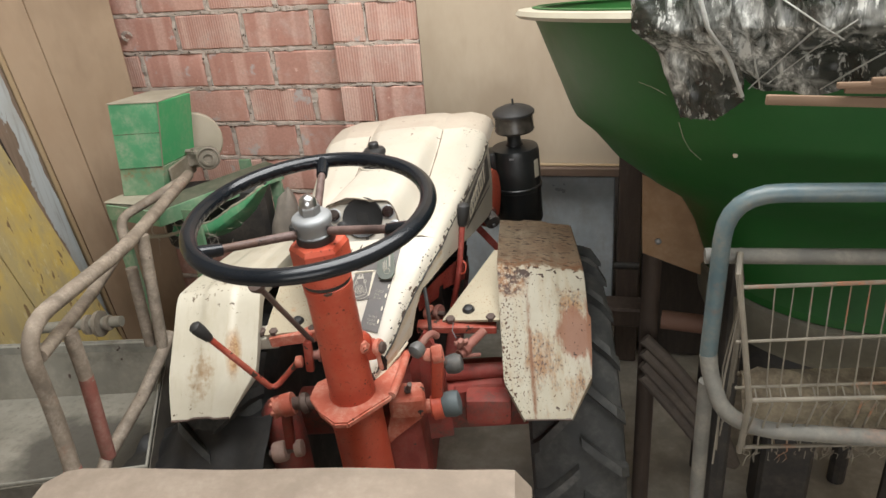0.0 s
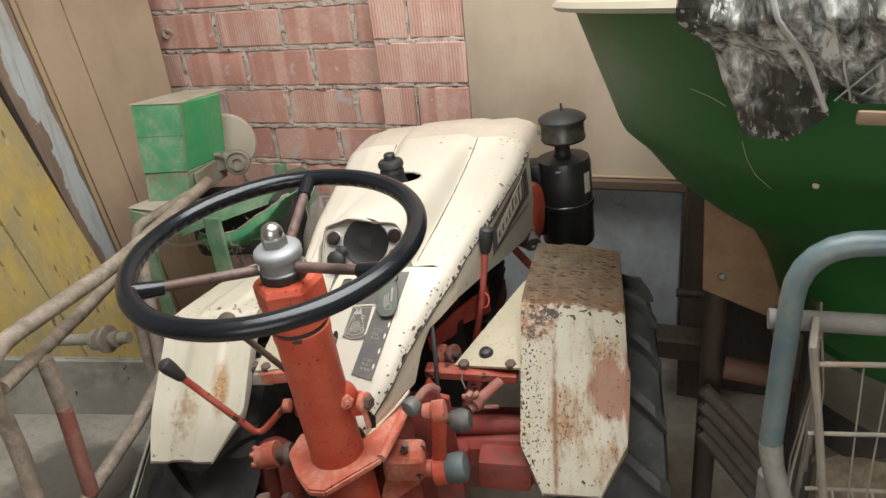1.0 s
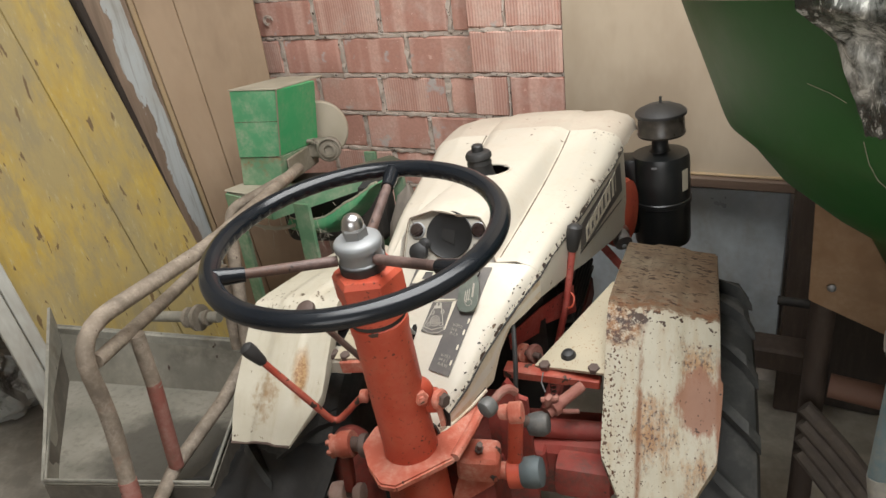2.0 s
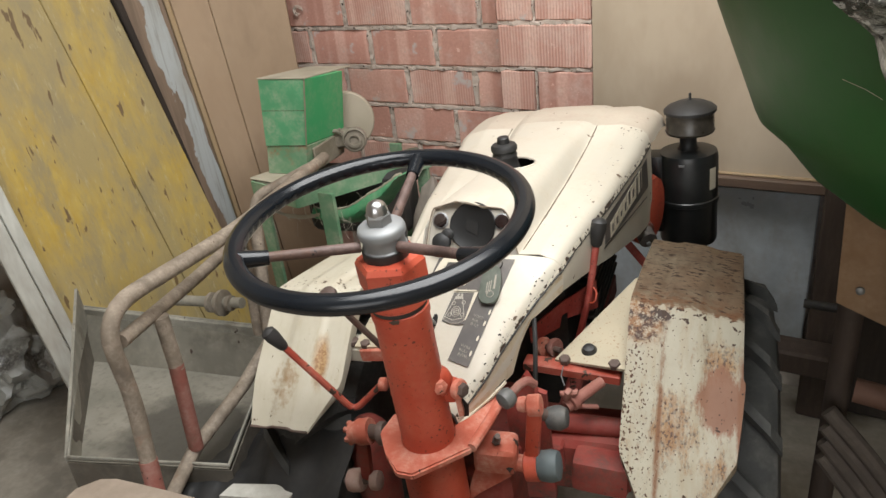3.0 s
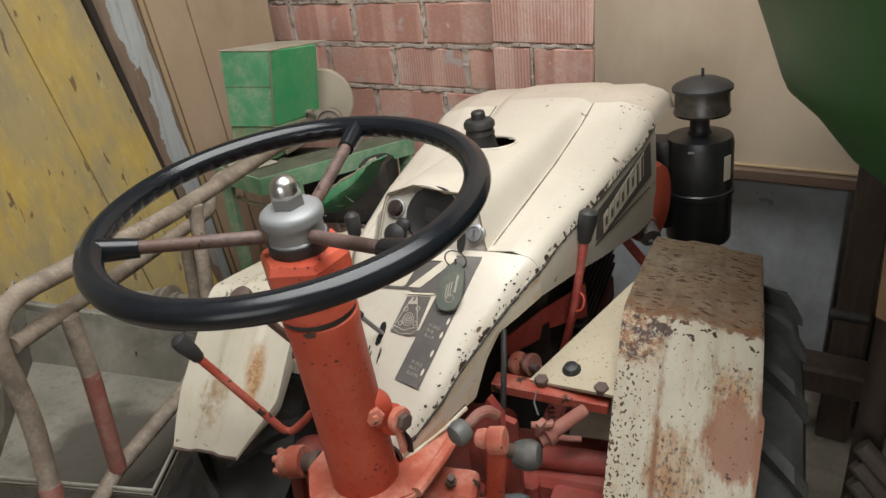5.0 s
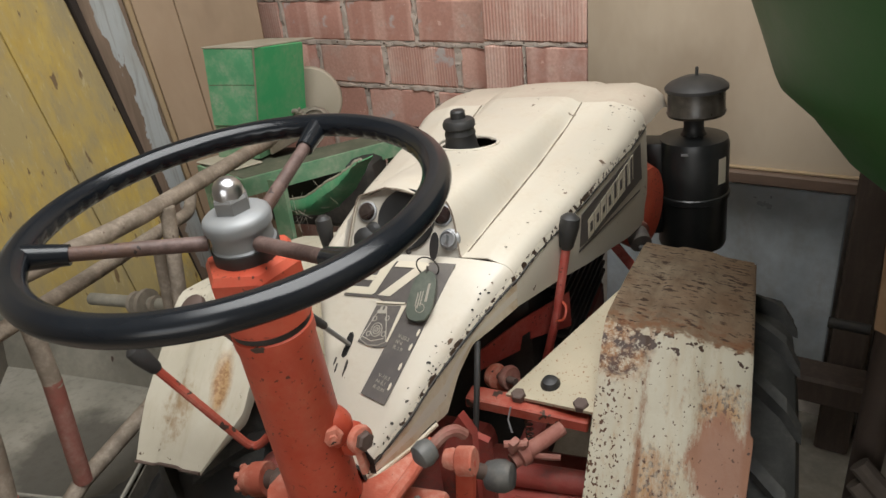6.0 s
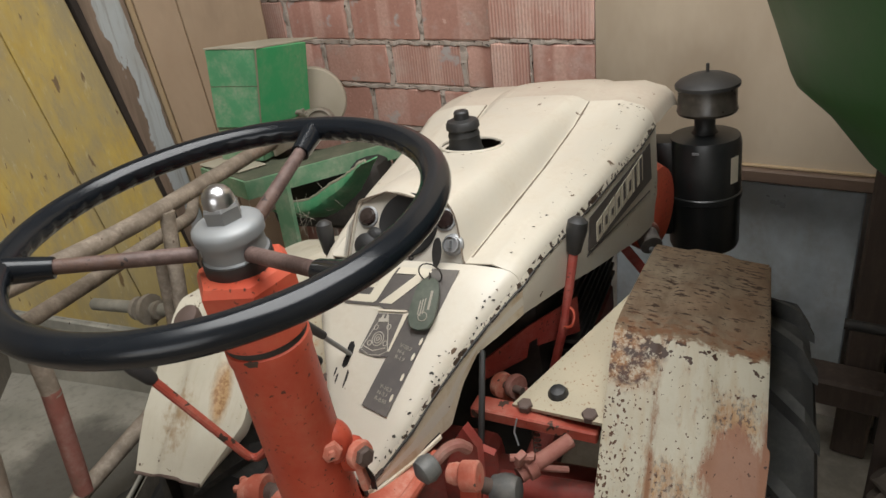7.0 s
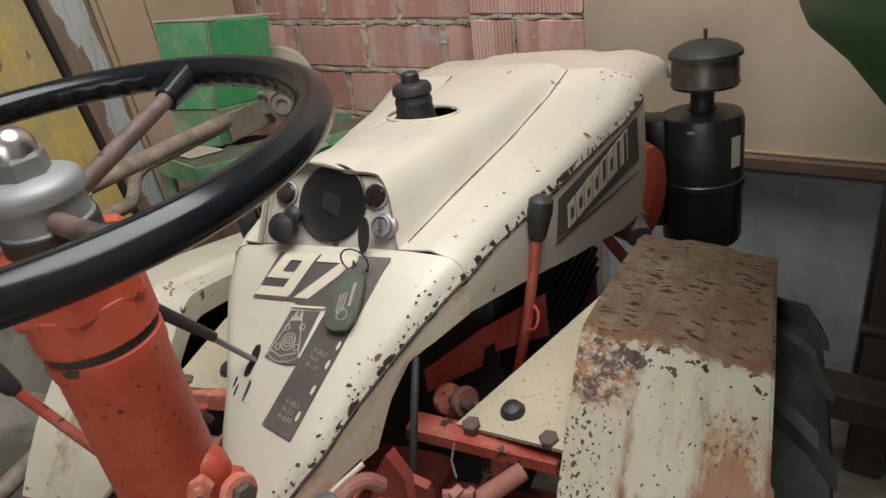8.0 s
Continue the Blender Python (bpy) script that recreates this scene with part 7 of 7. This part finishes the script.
part("green_collar", lathe([(0.215, 0.90), (0.262, 0.84), (0.292, 0.797), (0.298, 0.790), (0.297, 0.774)], axis((0.90, 1.775, 0), (0, 0, 1)), 64), GREEN_HOPPER, under, "dark green collar above the drum", 40)
part("red_roller", rod((0.525, 1.75, 0.610), (0.66, 1.74, 0.605), 0.022, None, 18), worn("dull_red_sleeve", (0.15, 0.072, 0.046), 0.7, dust=0.4, dust_colour=(0.14, 0.10, 0.075)), under, "dull red sleeve")
for k in range(4):
    part("hose", tube([(0.49, 1.74, 0.56 - 0.035 * k), (0.56, 1.72, 0.50 - 0.04 * k), (0.66, 1.70, 0.38 - 0.04 * k), (0.72, 1.75, 0.2)], 0.015, 10, 0.05), HOSE, under)
part("frame_tube", tube([(0.50, 1.80, 0.95), (0.50, 1.80, 0.0)], 0.022, 12), DARK_WOOD, under)
part("crank_arm", tube([(0.40, 2.30, 0.452), (0.48, 2.30, 0.452)], 0.012, 12), GRIME, under)

# ---------- brick wall pieces ----------
def brick_mesh(name, w, h, seed, mat=None):
    rng = random.Random(seed)
    bm = bmesh.new()
    add_box(bm, (0, 0, 0), (w, 0.06, h), bevel=0.004)
    for v in bm.verts:
        v.co += Vector([rng.uniform(-0.0015, 0.0015) for _ in range(3)])
    me = finish(bm, name, 30)
    me.materials.append(mat or BRICK)
    return me


WIDE = [brick_mesh("brick", 0.241, 0.115, k) for k in range(4)]
WIDE_RIBBED = [brick_mesh("brick", 0.241, 0.115, 20 + k, RIBBED) for k in range(3)]
# ribbed faces as they are laid: course, place in the course
RIBBED_PLACES = {(0, -1), (0, -2), (-1, 1), (-1, 2), (1, 0), (1, -2), (-2, -1), (2, 1), (-3, 0), (3, -1)}
rng = random.Random(4)


def lay(mesh, x, y, z, parent):
    ob = new("brick", mesh)
    ob.location = (x, y + rng.uniform(-0.003, 0.003), z)
    ob.rotation_euler = (rng.uniform(-0.008, 0.008), rng.uniform(-0.006, 0.006), rng.uniform(-0.008, 0.008))
    ob.parent = parent


def mortar_strip(a, b, half, y, parent, seed):
    """A ragged strip of squeezed-out mortar between two points of one wall face."""
    a, b = Vector((a[0], y, a[1])), Vector((b[0], y, b[1]))
    d = b - a
    side = Vector((-d.z, 0, d.x)).normalized()
    n = max(4, int(d.length / 0.006))
    bm = bmesh.new()
    rows = []
    for k in range(n + 1):
        p = a + d * (k / n)
        w0 = half * (0.9 + 1.1 * noise.noise(Vector((p.x * 34, p.z * 34, seed))))
        w1 = half * (0.9 + 1.1 * noise.noise(Vector((p.x * 34, p.z * 34, seed + 7))))
        out = 0.0008 + 0.009 * noise.noise(Vector((p.x * 26, p.z * 26, seed + 3))) + 0.004 * noise.noise(Vector((p.x * 90, p.z * 90, seed)))
        rows.append([bm.verts.new(p - side * w0 + Vector((0, 0.010, 0))), bm.verts.new(p - side * w0 * 0.7 + Vector((0, -out * 0.8, 0))), bm.verts.new(p + Vector((0, -out, 0))),
                     bm.verts.new(p + side * w1 * 0.7 + Vector((0, -out * 0.7, 0))), bm.verts.new(p + side * w1 + Vector((0, 0.010, 0)))])
    for r0, r1 in zip(rows, rows[1:]):
        for i in range(4):
            bm.faces.new((r0[i], r0[i + 1], r1[i + 1], r1[i]))
    part("mortar_joint", bm, BEAD, parent, angle=25)


HEADS = {-2: -0.978, -1: -0.892, 0: -1.020, 1: -0.859}
for course in range(-7, 6):
    z = 1.028 + 0.1305 * course
    head = HEADS.get(course, -0.98 if course % 2 == 0 else -0.87) + rng.uniform(-0.004, 0.004)
    mortar_strip((-1.72, z + 0.0653), (-0.49, z + 0.0653), 0.0076, 2.558, wall_north, course)
    for k in range(-2, 3):
        x = head + 0.2585 * k
        if x < -0.47:
            lay(rng.choice(WIDE_RIBBED if (course, k) in RIBBED_PLACES else WIDE), x - 0.129, 2.588, z, wall_north)
            mortar_strip((x, z - 0.06), (x, z + 0.06), 0.0100, 2.558, wall_north, course + k * 3)
    if x < -0.47 or x - 0.2585 < -0.47:
        lay(rng.choice(WIDE), (x if x < -0.47 else x - 0.2585) + 0.129, 2.588, z, wall_north)
dab = bmesh.new()
for turn, r in ((0, 0.017), (25, 0.011)):
    add_tube(dab, [Vector((-1.305 + r * math.cos(a) * 1.2, 2.545, 1.158 + r * math.sin(a))) for a in (radians(turn + 26 * k) for k in range(11))], 0.0028, 6, wobble=0.4)
part("mortar_dab", dab, BEAD, wall_north, "small curl of mortar on a brick")
pier = tagged(part("pier", box((-0.35, 2.545, 1.0), (0.286, 0.13, 2.0)), MORTAR), "mortared hollow-brick pier against the wall", "pier", kind="structure")
LONG = [brick_mesh("brick_long", 0.284, 0.119, 40 + k, RIBBED) for k in range(3)]
SHORT = [brick_mesh("brick_short", 0.112, 0.119, 50 + k, RIBBED) for k in range(3)]
MIDDLE = [brick_mesh("brick_middle", 0.166, 0.119, 60 + k, RIBBED if k else BRICK) for k in range(3)]
for course in range(-7, 6):
    z = 1.054 + 0.130 * course
    mortar_strip((-0.493, z + 0.065), (-0.208, z + 0.065), 0.008, 2.467, pier, course + 20)
    if course % 2 == 0:
        lay(rng.choice(LONG), -0.350, 2.496, z, pier)
    else:
        lay(rng.choice(SHORT), -0.438, 2.496, z, pier)
        lay(rng.choice(MIDDLE), -0.291, 2.496, z, pier)
        mortar_strip((-0.378, z - 0.06), (-0.378, z + 0.06), 0.004, 2.467, pier, course + 40)
